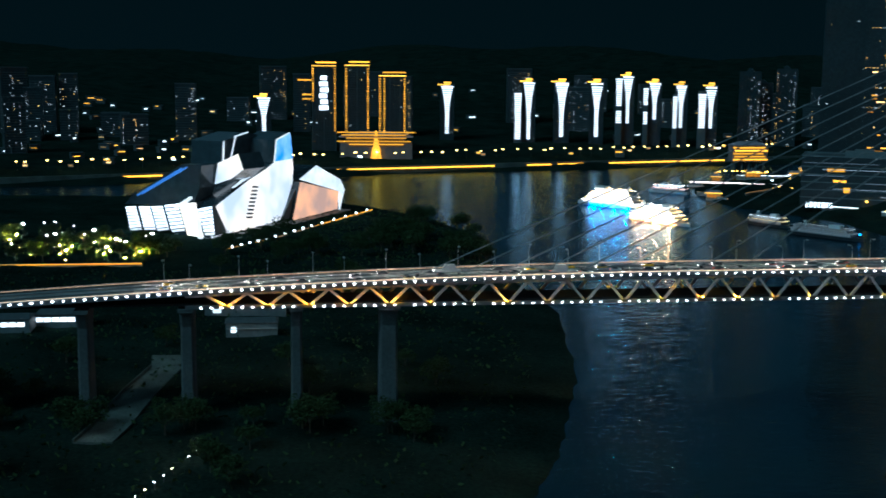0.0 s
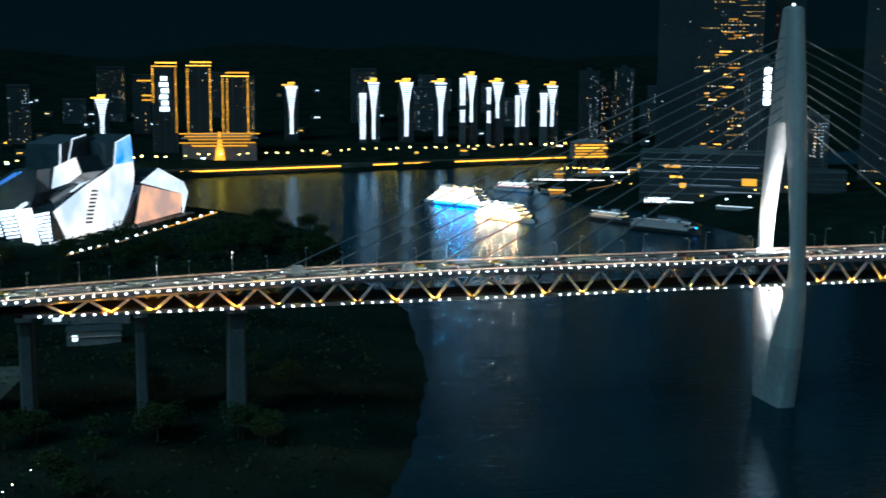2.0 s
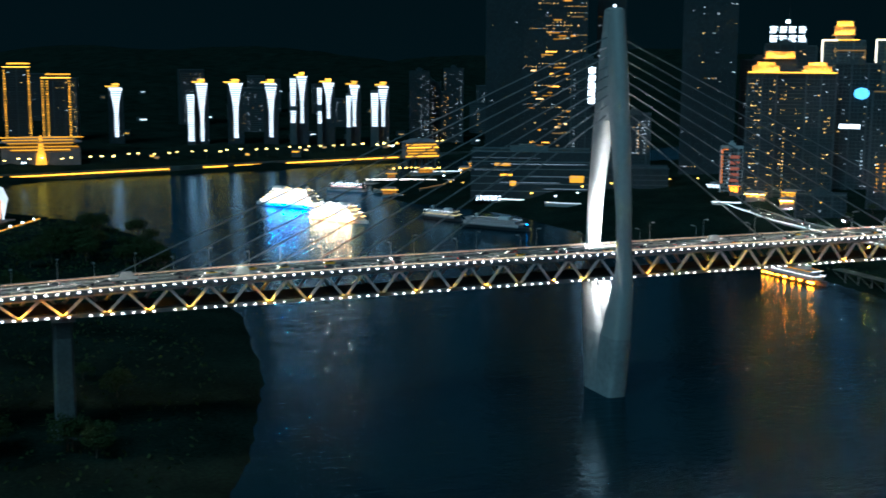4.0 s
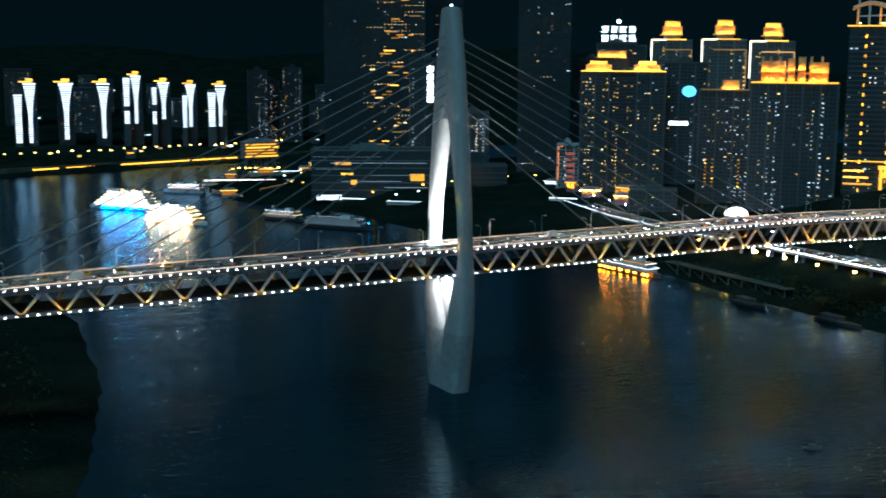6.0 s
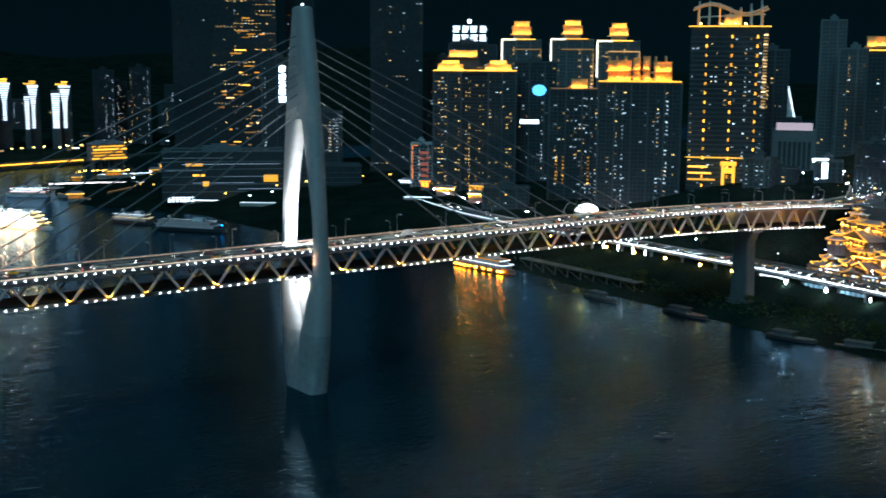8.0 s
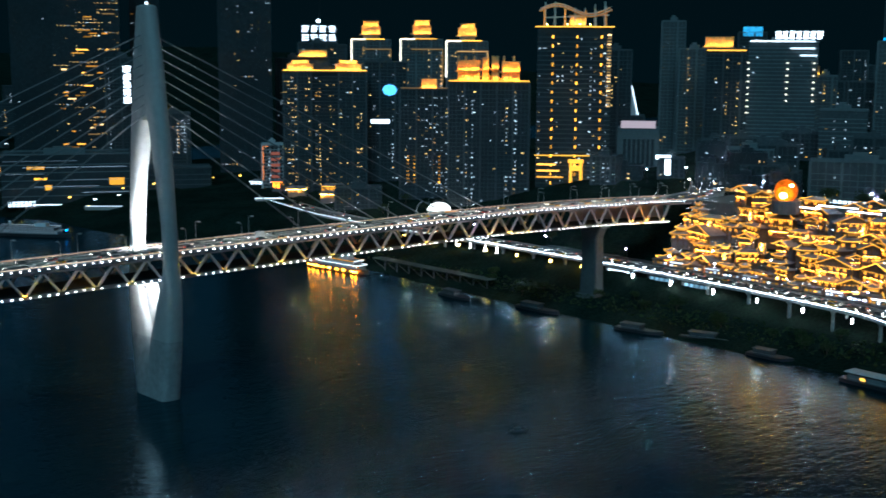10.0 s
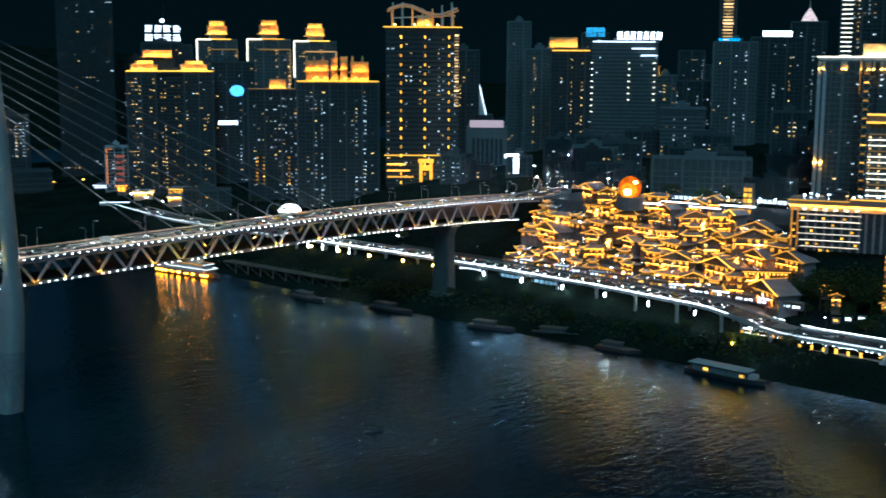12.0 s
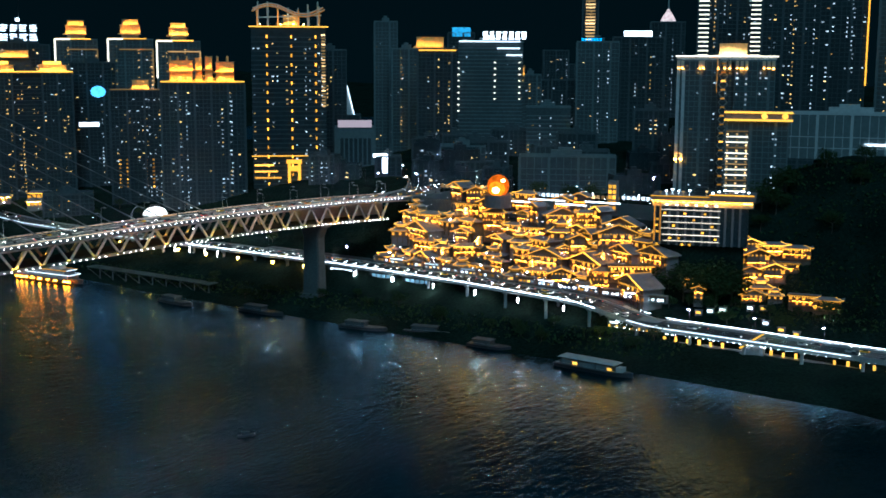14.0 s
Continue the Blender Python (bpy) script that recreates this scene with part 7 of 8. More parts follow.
def passenger_ship(x0, y0, x1, y1, beam, decks, label, lit=E_white, edge=E_warm, hull_mat=M_white_paint, dim=False):
    L = math.dist((x0, y0), (x1, y1))
    s = thing("passenger_ship", pose((x0 + x1) / 2, (y0 + y1) / 2, 0, rz=math.degrees(math.atan2(y1 - y0, x1 - x0))), label, "ship", "river ships")
    part("hull", hull_mesh(L, beam, 2.6), hull_mat, s)
    part("deck_slab", Mesh().box(-L * 0.46, L * 0.36, -beam * 0.46, beam * 0.46, 2.6, 2.9), M_fac_grey, s)
    for k in range(decks):
        a, b = -L * (0.45 - 0.03 * k), L * (0.36 - 0.05 * k)
        z = 2.9 + 3.0 * k
        part("cabin", Mesh().box(a, b, -beam * (0.40 - 0.02 * k), beam * (0.40 - 0.02 * k), z, z + 2.7), M_ship_grey if dim else M_white_paint, s)
        part("deck_slab", Mesh().box(a - 1, b + 1.5, -beam * 0.46, beam * 0.46, z + 2.7, z + 3.0), M_ship_grey if dim else M_white_paint, s)
        n = int((b - a) / 3.2)
        for side in (-1, 1):
            wins = Mesh()
            for i in range(n):
                u = a + (i + 0.5) * (b - a) / n
                yy = side * beam * (0.40 - 0.02 * k)
                wins.box(u - 1.0, u + 1.0, min(yy, yy + side * 0.08), max(yy, yy + side * 0.08), z + 0.8, z + 2.1)
            part("glazing", wins, E_sign if not dim else E_cool, s)["kind"] = "stuff"
            part("edge_light", Mesh().box(a - 1, b + 1.5, side * beam * 0.465, side * beam * 0.465 + 0.3, z + 2.75, z + 3.15), lit if k % 2 == 0 else edge, s)
        part("front_light", Mesh().box(b + 1.5, b + 1.8, -beam * 0.4, beam * 0.4, z + 2.7, z + 3.1), lit, s)
    z = 2.9 + 3.0 * decks
    part("bridge_house", Mesh().box(L * 0.05, L * 0.2, -beam * 0.25, beam * 0.25, z, z + 2.6), M_white_paint, s)
    part("mast", Mesh().tube((L * 0.08, 0, z + 2.6), (L * 0.08, 0, z + 7), 0.2, 0.1), M_dark_metal, s)
    part("funnel", Mesh().tube((-L * 0.28, 0, z), (-L * 0.3, 0, z + 4), 1.3, 1.1, 12), M_white_paint, s)
    return s


E_ship = glow("ship_flood_white", (1.0, 0.93, 0.82), 5)
E_ship_warm = glow("ship_flood_warm", (1.0, 0.55, 0.16), 5)
E_ship_orange = glow("ship_hull_orange", (1.0, 0.30, 0.09), 1300)
E_ship_blue = glow("ship_flood_blue", (0.02, 0.30, 1.0), 520)
shipA = passenger_ship(66, 700, 16, 766, 15, 5, "large river cruise ship with all decks brightly lit", E_ship, E_ship_warm)
shipB = passenger_ship(40, 646, 77, 584, 14, 4, "river cruise ship lit white and warm along its decks", E_ship_warm, E_ship)
# lamps for the coloured light on the water; added shields hide them from above
for ship, mat, n in ((shipA, E_ship_blue, 4), (shipB, E_ship_orange, 4)):
    for side in (-1, 1):
        y0_, y1_ = sorted((side * 7.55, side * 8.8))
        part("lamp_shield", Mesh().box(-34, 26, y0_, y1_, 3.0, 3.15), M_white_paint, ship)
        for k in range(n):
            part("hull_light", Mesh().box(-30 + 14 * k, -21 + 14 * k, side * 7.7 - 0.08, side * 7.7 + 0.08, 2.82, 2.98), mat, ship)
for k in range(7):
    part("roof_lamp", Mesh().ball((-24 + 7 * k, -3 + (k % 2) * 6, 19.0), 0.9, 0.9, 0.8, 8, 5), E_ship_warm, shipA)
    part("roof_lamp", Mesh().ball((-20 + 6 * k, -3 + (k % 2) * 6, 16.0), 0.8, 0.8, 0.7, 8, 5), E_ship, shipB)
passenger_ship(142, 606, 165, 569, 11, 2, "moored passenger ship with dim warm deck lights", glow("yellow_deck_tube", (1.0, 0.8, 0.4), 0.9), E_cool, M_hull, dim=True)
stern = passenger_ship(155, 544, 197, 488, 12, 2, "long dark moored ship with a dotted row of deck lamps", E_cool, E_cool, M_hull, dim=True)
part("stern_lamp", Mesh().ball((31, 0, 6), 1.0, 1.0, 0.9, 8, 5), glow("blue_stern_lamp", (0.05, 0.4, 1.0), 3), stern)
ferry = passenger_ship(268, 246, 273, 184, 12, 2, "restaurant ship with white roof lines and gold lamps", E_sign, E_gold, M_hull, dim=True)
# added shield: the hull lamps below light the water and stay out of sight
part("lamp_shield", Mesh().box(-28, 26, -7.6, -5.9, 2.7, 2.85), M_hull, ferry)
E_ferry = glow("gold_hull_lamp", (1.0, 0.17, 0.002), 80, 0.5)
for u in (-27, -22.5, -18, -12, -5, 3, 10, 19, 22.5):
    part("hull_lamp", Mesh().box(u, u + 2.6, -6.35, -6.1, 1.3, 2.6), E_ferry, ferry)
dock_ship = passenger_ship(158, 836, 122, 868, 12, 2, "moored pinkish-lit boat beside the landing stage", glow("pink_tube", (1.0, 0.55, 0.45), 3), E_white, dim=True)

barge = thing("covered_barge", pose(261, -211, 0, rz=-94), "dark covered barge with a grey canopy and two amber lamps", "boat", "moored barges")
part("hull", hull_mesh(44, 9.5, 1.9), M_hull, barge)
part("cabin", Mesh().box(-17, 12, -3.6, 3.6, 1.9, 4.6), M_fac_grey, barge)
part("canopy", Mesh().prism([(-19, -4.4), (14, -4.4), (14, 4.4), (-19, 4.4)], 5.6, 6.4, [(-17.5, -2.6), (12.5, -2.6), (12.5, 2.6), (-17.5, 2.6)]), M_fac_light, barge)
for u in (-17, -7, 3, 12):
    for v in (-4, 4):
        part("canopy_post", Mesh().box(u - 0.12, u + 0.12, v - 0.12, v + 0.12, 1.9, 5.6), M_dark_metal, barge)
part("rail", Mesh().box(-20, 16, -4.6, -4.5, 2.9, 3.0).box(-20, 16, 4.5, 4.6, 2.9, 3.0), M_rail, barge)
for u in (-9, 11):
    part("cabin_lamp", Mesh().box(u - 1.3, u + 1.3, -3.95, -3.65, 2.6, 4.0), E_gold_hi, barge)
part("wheel_house", Mesh().box(13.5, 17, -2, 2, 1.9, 4.4), M_fac_light, barge)
for x, y, r, L in ((284, -58, -80, 30), (296, -99, -75, 36), (286, -142, -88, 26), (275, 84, -95, 30), (284, 20, -90, 34)):
    m = thing("moored_barge", pose(x - 12, y, 0, rz=r), "unlit flat barge moored at the bank", "boat", "moored barges")
    part("hull", hull_mesh(L, 8, 1.6), M_hull, m)
    part("deckhouse", Mesh().box(-L * 0.35, L * 0.05, -2.8, 2.8, 1.6, 4.2).box(-L * 0.37, L * 0.07, -3.2, 3.2, 4.2, 4.5), M_fac_dark, m)
    part("rail", Mesh().box(-L * 0.4, L * 0.3, -3.7, -3.6, 2.5, 2.6), M_rail, m)
skiff = thing("small_boat", pose(84, -140, 0, rz=-35), "small dark motor boat adrift on the river", "boat")
part("hull", hull_mesh(7.5, 2.3, 0.8, -0.3), M_hull, skiff)
part("cabin", Mesh().box(-1.8, 1.0, -0.8, 0.8, 0.8, 2.0).box(-2.0, 1.2, -0.95, 0.95, 2.0, 2.1), M_fac_dark, skiff)
part("mast", Mesh().tube((-1.5, 0, 2), (-1.5, 0, 3.2), 0.05), M_dark_metal, skiff)
wreck = thing("pontoon", pose(300, 18, 0, rz=-88), "low dark pontoon with a bent gangway", "pontoon")
part("float", Mesh().box(-16, 16, -4, 4, -0.6, 1.2), M_hull, wreck)
part("gangway", Mesh().beam((0, 4, 1.2), (0, 20, 6), 2.0, 0.5), M_rail, wreck)

wharf = thing("wharf", pose(0, 0, 0), "old plank wharf on thin pale piles at the bank", "wharf")
part("deck", Mesh().loft([[(x, y, 8.2), (x + 9, y, 8.2), (x + 9, y, 8.6), (x, y, 8.6)] for x, y in ((290, 200), (289, 150), (288, 80))]), M_old, wharf)
for k in range(9):
    y = 82 + 13 * k
    part("post", Mesh().tube((290, y, -2), (290, y, 8.2), 0.4, 0.35, 8), M_pier, wharf)
    part("brace", Mesh().beam((290, y, 2), (290, y + 13, 7.8), 0.25), M_old, wharf)
# landing stages and quay lights at the point of the town
stage = thing("landing_stage", pose(0, 0, 0), "roofed landing stage with a pale light line", "landing stage")
part("deck", Mesh().loft([[(x, y - 5, 1), (x, y + 5, 1), (x, y + 5, 2.6), (x, y - 5, 2.6)] for x, y in ((180, 905), (230, 890), (275, 862))]), M_concrete, stage)
part("roof", Mesh().loft([[(x, y - 6, 7.2), (x, y + 6, 7.2), (x, y + 6, 7.8), (x, y - 6, 7.8)] for x, y in ((180, 905), (230, 890), (275, 862))]), M_fac_grey, stage)
part("light_line", Mesh().beam((180, 898.6, 7.2), (230, 883.6, 7.2), 1.1).beam((230, 883.6, 7.2), (275, 855.6, 7.2), 1.1), glow("pale_pink_tube", (1.0, 0.8, 0.75), 3), stage)
for k in range(9):
    x, y = 182 + 11 * k, 904 - 4.4 * k
    part("post", Mesh().box(x - 0.4, x + 0.4, y - 0.4, y + 0.4, -3, 7.2), M_dark_metal, stage)
gh = thing("gold_hall", pose(330, 1112, 0), "gold-lit riverside hall on piles", "hall")
part("piles", Mesh().box(-21, -19, -7, 7, -8, 12).box(-11, -9, -7, 7, -8, 12).box(-1, 1, -7, 7, -8, 12).box(9, 11, -7, 7, -8, 12).box(19, 21, -7, 7, -8, 12), M_pier, gh)
part("body", Mesh().box(-24, 24, -9, 9, 12, 34), M_plaster, gh)
for k in range(5):
    part("storey_light", Mesh().box(-24 + 2 * (k % 2), 24 - 3 * (k % 3), -9.8, -9.1, 14 + 4 * k, 16 + 4 * k), E_gold, gh)
part("roof", Mesh().prism([(-26, -10), (26, -10), (26, 10), (-26, 10)], 34, 39, [(-12, -3), (12, -3), (12, 3), (-12, 3)]), M_tile_roof, gh)
E_quay_lamp = glow("gold_quay_lamp", (1.0, 0.5, 0.07), 6, 0.6)
rnd = random.Random(19)
for k in range(56):
    x, y = rnd.uniform(225, 420), rnd.uniform(560, 900)
    if x < float(shore(y)) + 12:
        continue
    mat = rnd.choice((E_quay_lamp, E_quay_lamp, E_white, E_quay_lamp))
    l = lamp_post(x, y, 6, mat, arm=0.6, r=rnd.uniform(0.7, 1.3), group="quay lamps of the point", label="lamp on the quay slope")
for x, y, L, mat in ((250, 640, 46, E_sign), (300, 750, 30, E_gold_hi), (330, 830, 60, E_sign), (372, 445, 26, E_cool), (298, 700, 24, E_gold_hi), (280, 560, 60, E_cool)):
    r = thing("quay_rail_light", pose(x, y, gz(x, y), rz=-40), "light line along a quay parapet", "light strip", "quay light lines")
    part("parapet", Mesh().box(-L / 2, L / 2, 0, 0.8, -2, 2.2), M_concrete, r)
    part("tube", Mesh().box(-L / 2, L / 2, -0.4, 0.0, 1.4, 2.2), mat, r)

# the garden on the spit: globe lamps, two open pavilions, a light line on the parapet
for k in range(11):
    s = k / 10
    lamp_post(224 + 56 * s + rnd.uniform(-2, 2), 937 - 28 * s + rnd.uniform(-5, 5), 9.5, E_quay_lamp, arm=0.8, r=1.3, group="lamps of the spit", label="warm globe lamp in the spit's garden")
for x, y, L, turn in ((276, 950, 20, -10), (340, 962, 24, -14), (168, 782, 16, -20), (322, 905, 12, -16), (212, 900, 10, -20)):
    pv = thing("garden_pavilion", pose(x, y, gz(x, y), rz=turn), "open garden pavilion with gold-lit eaves and ceiling", "pavilion", "garden pavilions")
    part("floor", Mesh().box(-L / 2, L / 2, -4, 4, -3, 0.5), M_concrete, pv)
    for i in range(5):
        part("post", Mesh().box(-L / 2 + 0.4 + i * (L - 0.8) / 4 - 0.3, -L / 2 + 0.4 + i * (L - 0.8) / 4 + 0.3, -3.6, -3.0, 0.5, 6.5), M_plaster, pv)
    part("back_wall", Mesh().box(-L / 2, L / 2, 3.2, 3.6, 0.5, 6.5), M_cream, pv)
    part("lit_bay", Mesh().box(-L * 0.42, L * 0.42, 3.0, 3.18, 1.2, 4.2), E_gold_dim, pv)
    part("roof", Mesh().prism([(-L / 2 - 1.5, -5.5), (L / 2 + 1.5, -5.5), (L / 2 + 1.5, 5), (-L / 2 - 1.5, 5)], 6.5, 9.5, [(-L / 2 + 2, -0.6), (L / 2 - 2, -0.6), (L / 2 - 2, 0.4), (-L / 2 + 2, 0.4)]), M_tile_roof, pv)
    part("eave_light", Mesh().box(-L / 2 - 1.4, L / 2 + 1.4, -5.9, -5.55, 6.3, 7.1), E_gold_hi, pv)
for x0, y0_, x1, y1_, mat in ((199, 770, 241, 806, E_warm), (262, 968, 350, 950, E_sign), (176, 760, 166, 830, E_warm)):
    n = Vector((x1 - x0, y1_ - y0_, 0))
    pr = thing("parapet_light", pose(x0, y0_, max(gz(x0, y0_), gz(x1, y1_)), rz=math.degrees(math.atan2(n.y, n.x))), "pale light line on a garden parapet", "light strip", "quay light lines")
    part("parapet", Mesh().box(0, n.length, 0, 0.6, -8, 1.6), M_concrete, pr)
    part("tube", Mesh().box(0, n.length, -0.45, -0.05, 1.1, 1.8), mat, pr)
# low gold-lit houses and the domed restaurant beside the river road
for x, y, L, mat, z in ((414, 464, 20, E_eave, 5), (423, 416, 22, E_eave, 6), (404, 478, 9, E_fire, 8), (398, 350, 34, E_sign, 2.0), (420, 520, 30, E_sign, 2.0)):
    hse = thing("gold_lit_house", pose(x, y, gz(x, y), rz=-52), "low house with a lit front beside the river road", "house", "low lit houses")
    part("body", Mesh().box(-L / 2, L / 2, 0, 9, -2, z + 1), M_plaster, hse)
    part("roof", Mesh().prism([(-L / 2 - 1, -1), (L / 2 + 1, -1), (L / 2 + 1, 10), (-L / 2 - 1, 10)], z + 1, z + 3.5, [(-L / 2 + 3, 3), (L / 2 - 3, 3), (L / 2 - 3, 6), (-L / 2 + 3, 6)]), M_tile_roof, hse)
    for k in range(int(L / 4)):
        part("lit_pane", Mesh().box(-L / 2 + 4 * k + 0.4, -L / 2 + 4 * k + 3.4, -0.2, -0.02, max(0.6, z - 4.5), z), mat, hse)
    part("eave_light", Mesh().box(-L / 2 - 1, L / 2 + 1, -1.4, -1.0, z + 0.8, z + 1.4), mat, hse)
dome = thing("domed_pavilion", pose(392, 238, gz(392, 238)), "glass-domed pavilion glowing white beside the road", "pavilion")
part("drum", Mesh().tube((0, 0, -3), (0, 0, 9), 9, 9, 20), M_fac_light, dome)
part("dome", Mesh().ball((0, 0, 9), 9.4, 9.4, 6.4, 20, 7, 0.0), glow("white_glass_dome", (1.0, 0.95, 0.86), 1.6, mottle=0.7), dome)
for k in range(10):
    a = k * math.tau / 10
    part("rib", Mesh().tube((9.5 * math.cos(a), 9.5 * math.sin(a), 9), (3.2 * math.cos(a), 3.2 * math.sin(a), 17), 0.22), M_dark_metal, dome)
part("arch", Mesh().loft([[(-11 + 0.3 * math.cos(q), 9.5 * math.cos(a) + 6, 5 + 11 * math.sin(a) + 0.3 * math.sin(q)) for q in (0, 1.57, 3.14, 4.71)] for a in np.linspace(0, math.pi, 15)]), E_cool, dome, "pale lit steel arch")
# roof given a gold glow of its own instead of lamplight
part("side_roof", Mesh().prism([(-6, -26), (4, -26), (4, -10), (-6, -10)], 6, 10, [(-3, -24), (1, -24), (1, -12), (-3, -12)]), E_gold_dim, dome, "side roof that glows gold by itself")

# ---- traffic
def car_model(paint, label, wheels=True, long=4.5, high=1.45, at=None):
    c = thing("car", at or pose(0, 0, 0), label, "car", "cars in traffic")
    part("body", Mesh().prism([(-long / 2, -0.85), (long / 2 - 0.3, -0.85), (long / 2, -0.6), (long / 2, 0.6), (long / 2 - 0.3, 0.85), (-long / 2, 0.85)], 0.02, 0.88), paint, c)
    part("cabin", Mesh().prism([(-long * 0.38, -0.8), (long * 0.2, -0.8), (long * 0.2, 0.8), (-long * 0.38, 0.8)], 0.88, high, [(-long * 0.28, -0.66), (long * 0.06, -0.66), (long * 0.06, 0.66), (-long * 0.28, 0.66)]), M_glass if high < 2 else paint, c)
    if wheels:
        for u in (-long * 0.3, long * 0.31):
            for v in (-0.8, 0.8):
                part("wheel", Mesh().tube((u, v - 0.1, 0.32), (u, v + 0.1, 0.32), 0.32, 0.32, 10), M_rubber, c)
    part("headlights", Mesh().box(long / 2 - 0.02, long / 2 + 0.06, -0.8, -0.4, 0.5, 0.75).box(long / 2 - 0.02, long / 2 + 0.06, 0.4, 0.8, 0.5, 0.75), E_head, c)
    part("tail_light", Mesh().box(-long / 2 - 0.05, -long / 2 + 0.02, -0.75, 0.75, 0.62, 0.74), E_red, c)
    return c


P_white, P_yellow, P_red = material("white_car_paint", (0.5, 0.5, 0.5), 0.3), material("yellow_taxi_paint", (0.75, 0.42, 0.02), 0.3), material("dark_red_car_paint", (0.25, 0.02, 0.02), 0.3)
kinds = [(M_carpaint, "dark car in the traffic on the bridge"), (P_white, "white car in the traffic on the bridge"), (P_yellow, "yellow taxi in the traffic on the bridge"), (P_red, "dark red car in the traffic on the bridge")]
rnd = random.Random(8)
lanes = [(3.2, 0), (7.0, 0), (12.4, 180), (16.2, 180)]
cars = [car_model(p, l, wheels=False, at=pose(-20 + 9 * i, 3.2, z_top(-20) - 0.2)) for i, (p, l) in enumerate(kinds)]
bus = car_model(P_white, "white city bus on the bridge", wheels=False, long=11, high=3.1, at=pose(-168, 7.0, z_top(-168) - 0.2))
copy_thing(bus, pose(60, 12.4, z_top(60) - 0.2, rz=180))
copy_thing(bus, pose(-215, 16.2, z_top(-215) - 0.2, rz=180))
for y, r in lanes:
    x = -330 + rnd.uniform(0, 10)
    while x < 392:
        if not (y == 3.2 and -30 < x < 25) and not (y == 7.0 and -185 < x < -150) and not (y == 12.4 and 45 < x < 75) and not (y == 16.2 and -230 < x < -200):
            copy_thing(rnd.choices(cars, (5, 3, 2, 1))[0], pose(x, y + rnd.uniform(-0.3, 0.3), z_top(x) - 0.2, rz=r))
        x += rnd.choice((14, 20, 30, 42))
road_cars = [car_model(p, l.replace("on the bridge", "on the river road"), wheels=False, at=pose(*road_point(420 + 9 * i)[0], ROAD_Z, rz=math.degrees(math.atan2(road_point(420 + 9 * i)[1][1], road_point(420 + 9 * i)[1][0]))) @ pose(0, 6.5, -0.15)) for i, (p, l) in enumerate(kinds[:3])]
for off, flip in ((2.9, 0), (6.5, 0), (10.3, 0), (14.0, 180)):
    s = 60 + rnd.uniform(0, 10)
    while s < 1060:
        (x, y), (ux, uy) = road_point(s)
        if not (off == 6.5 and 405 < s < 450):
            copy_thing(rnd.choices(road_cars, (3, 5, 1))[0], pose(x, y, ROAD_Z - 0.15 + road_z(s), rz=math.degrees(math.atan2(uy, ux))) @ pose(0, off, 0, rz=flip))
        s += rnd.choice((7.5, 9, 12, 18)) if 330 < s < 735 else rnd.choice((24, 40, 60))

for k in range(26):
    u = k / 26 * 3.99
    i, f = int(u), u - int(u)
    p, q = HEAD[i], HEAD[min(i + 1, 4)]
    d = Vector((q[0] - p[0], q[1] - p[1])).normalized()
    off = rnd.choice((-7.5, -3.5, 3.5, 7.5))
    copy_thing(rnd.choice(road_cars), pose(p[0] + (q[0] - p[0]) * f - d.y * off, p[1] + (q[1] - p[1]) * f + d.x * off, 60.4 + 0.8 * u, rz=math.degrees(math.atan2(d.y, d.x)) + (0 if off < 0 else 180)))
for x, y in ((412, 28), (430, -2), (455, 40), (470, 18), (500, 75), (520, 50), (545, 118), (560, 88), (480, 130), (505, 140), (530, 20), (450, -40), (440, -120), (445, -150), (430, -20)):
    lamp_post(x, y, 8, E_park if (x + y) % 3 else E_street, arm=1.2, r=0.55, group="lamps at the bridge head", label="bright street lamp near the bridge head")
# lamp posts on the bridge and the river road
deck_pole = Mesh().tube((0, 0, 0), (0, 0, 10), 0.13, 0.08, 6).beam((0, 0, 9.9), (0, -2.4, 10.3), 0.12).data("pole", M_rail)
deck_head = Mesh().box(-0.45, 0.45, -3.6, -2.2, 10.22, 10.42).box(-0.45, -0.41, -3.6, -2.2, 10.02, 10.22).box(0.41, 0.45, -3.6, -2.2, 10.02, 10.22).box(-0.45, 0.45, -3.64, -3.6, 9.98, 10.22).box(-0.45, 0.45, -2.2, -2.16, 9.98, 10.22).data("lamp_head", M_rail)
deck_lens = Mesh().box(-0.3, 0.3, -3.4, -2.3, 10.14, 10.2).data("lens", E_deck_lamp)
for side, y, turn in ((1, 20.0, 0), (-1, -0.7, 180)):
    for x in range(-330 + (12 if side < 0 else 0), 396, 30):
        l = thing("street_lamp", pose(x, y, z_top(x) - 0.3, rz=turn), "slim grey street lamp on the bridge's edge", "street lamp", "bridge lamps")
        part("pole", deck_pole, M_rail, l)
        part("lens", deck_lens, E_deck_lamp, part("lamp_head", deck_head, M_rail, l))
for k in range(26):
    (x, y), (ux, uy) = road_point(120 + 36 * k)
    l = lamp_post(x, y, 9, E_road_lamp, z=ROAD_Z - 0.2, arm=1.8, r=0.24, group="river road lamps", label="street lamp on the river road")
    l.matrix_basis = pose(x - uy * 16.3, y + ux * 16.3, ROAD_Z - 0.2 + road_z(120 + 36 * k), rz=0)

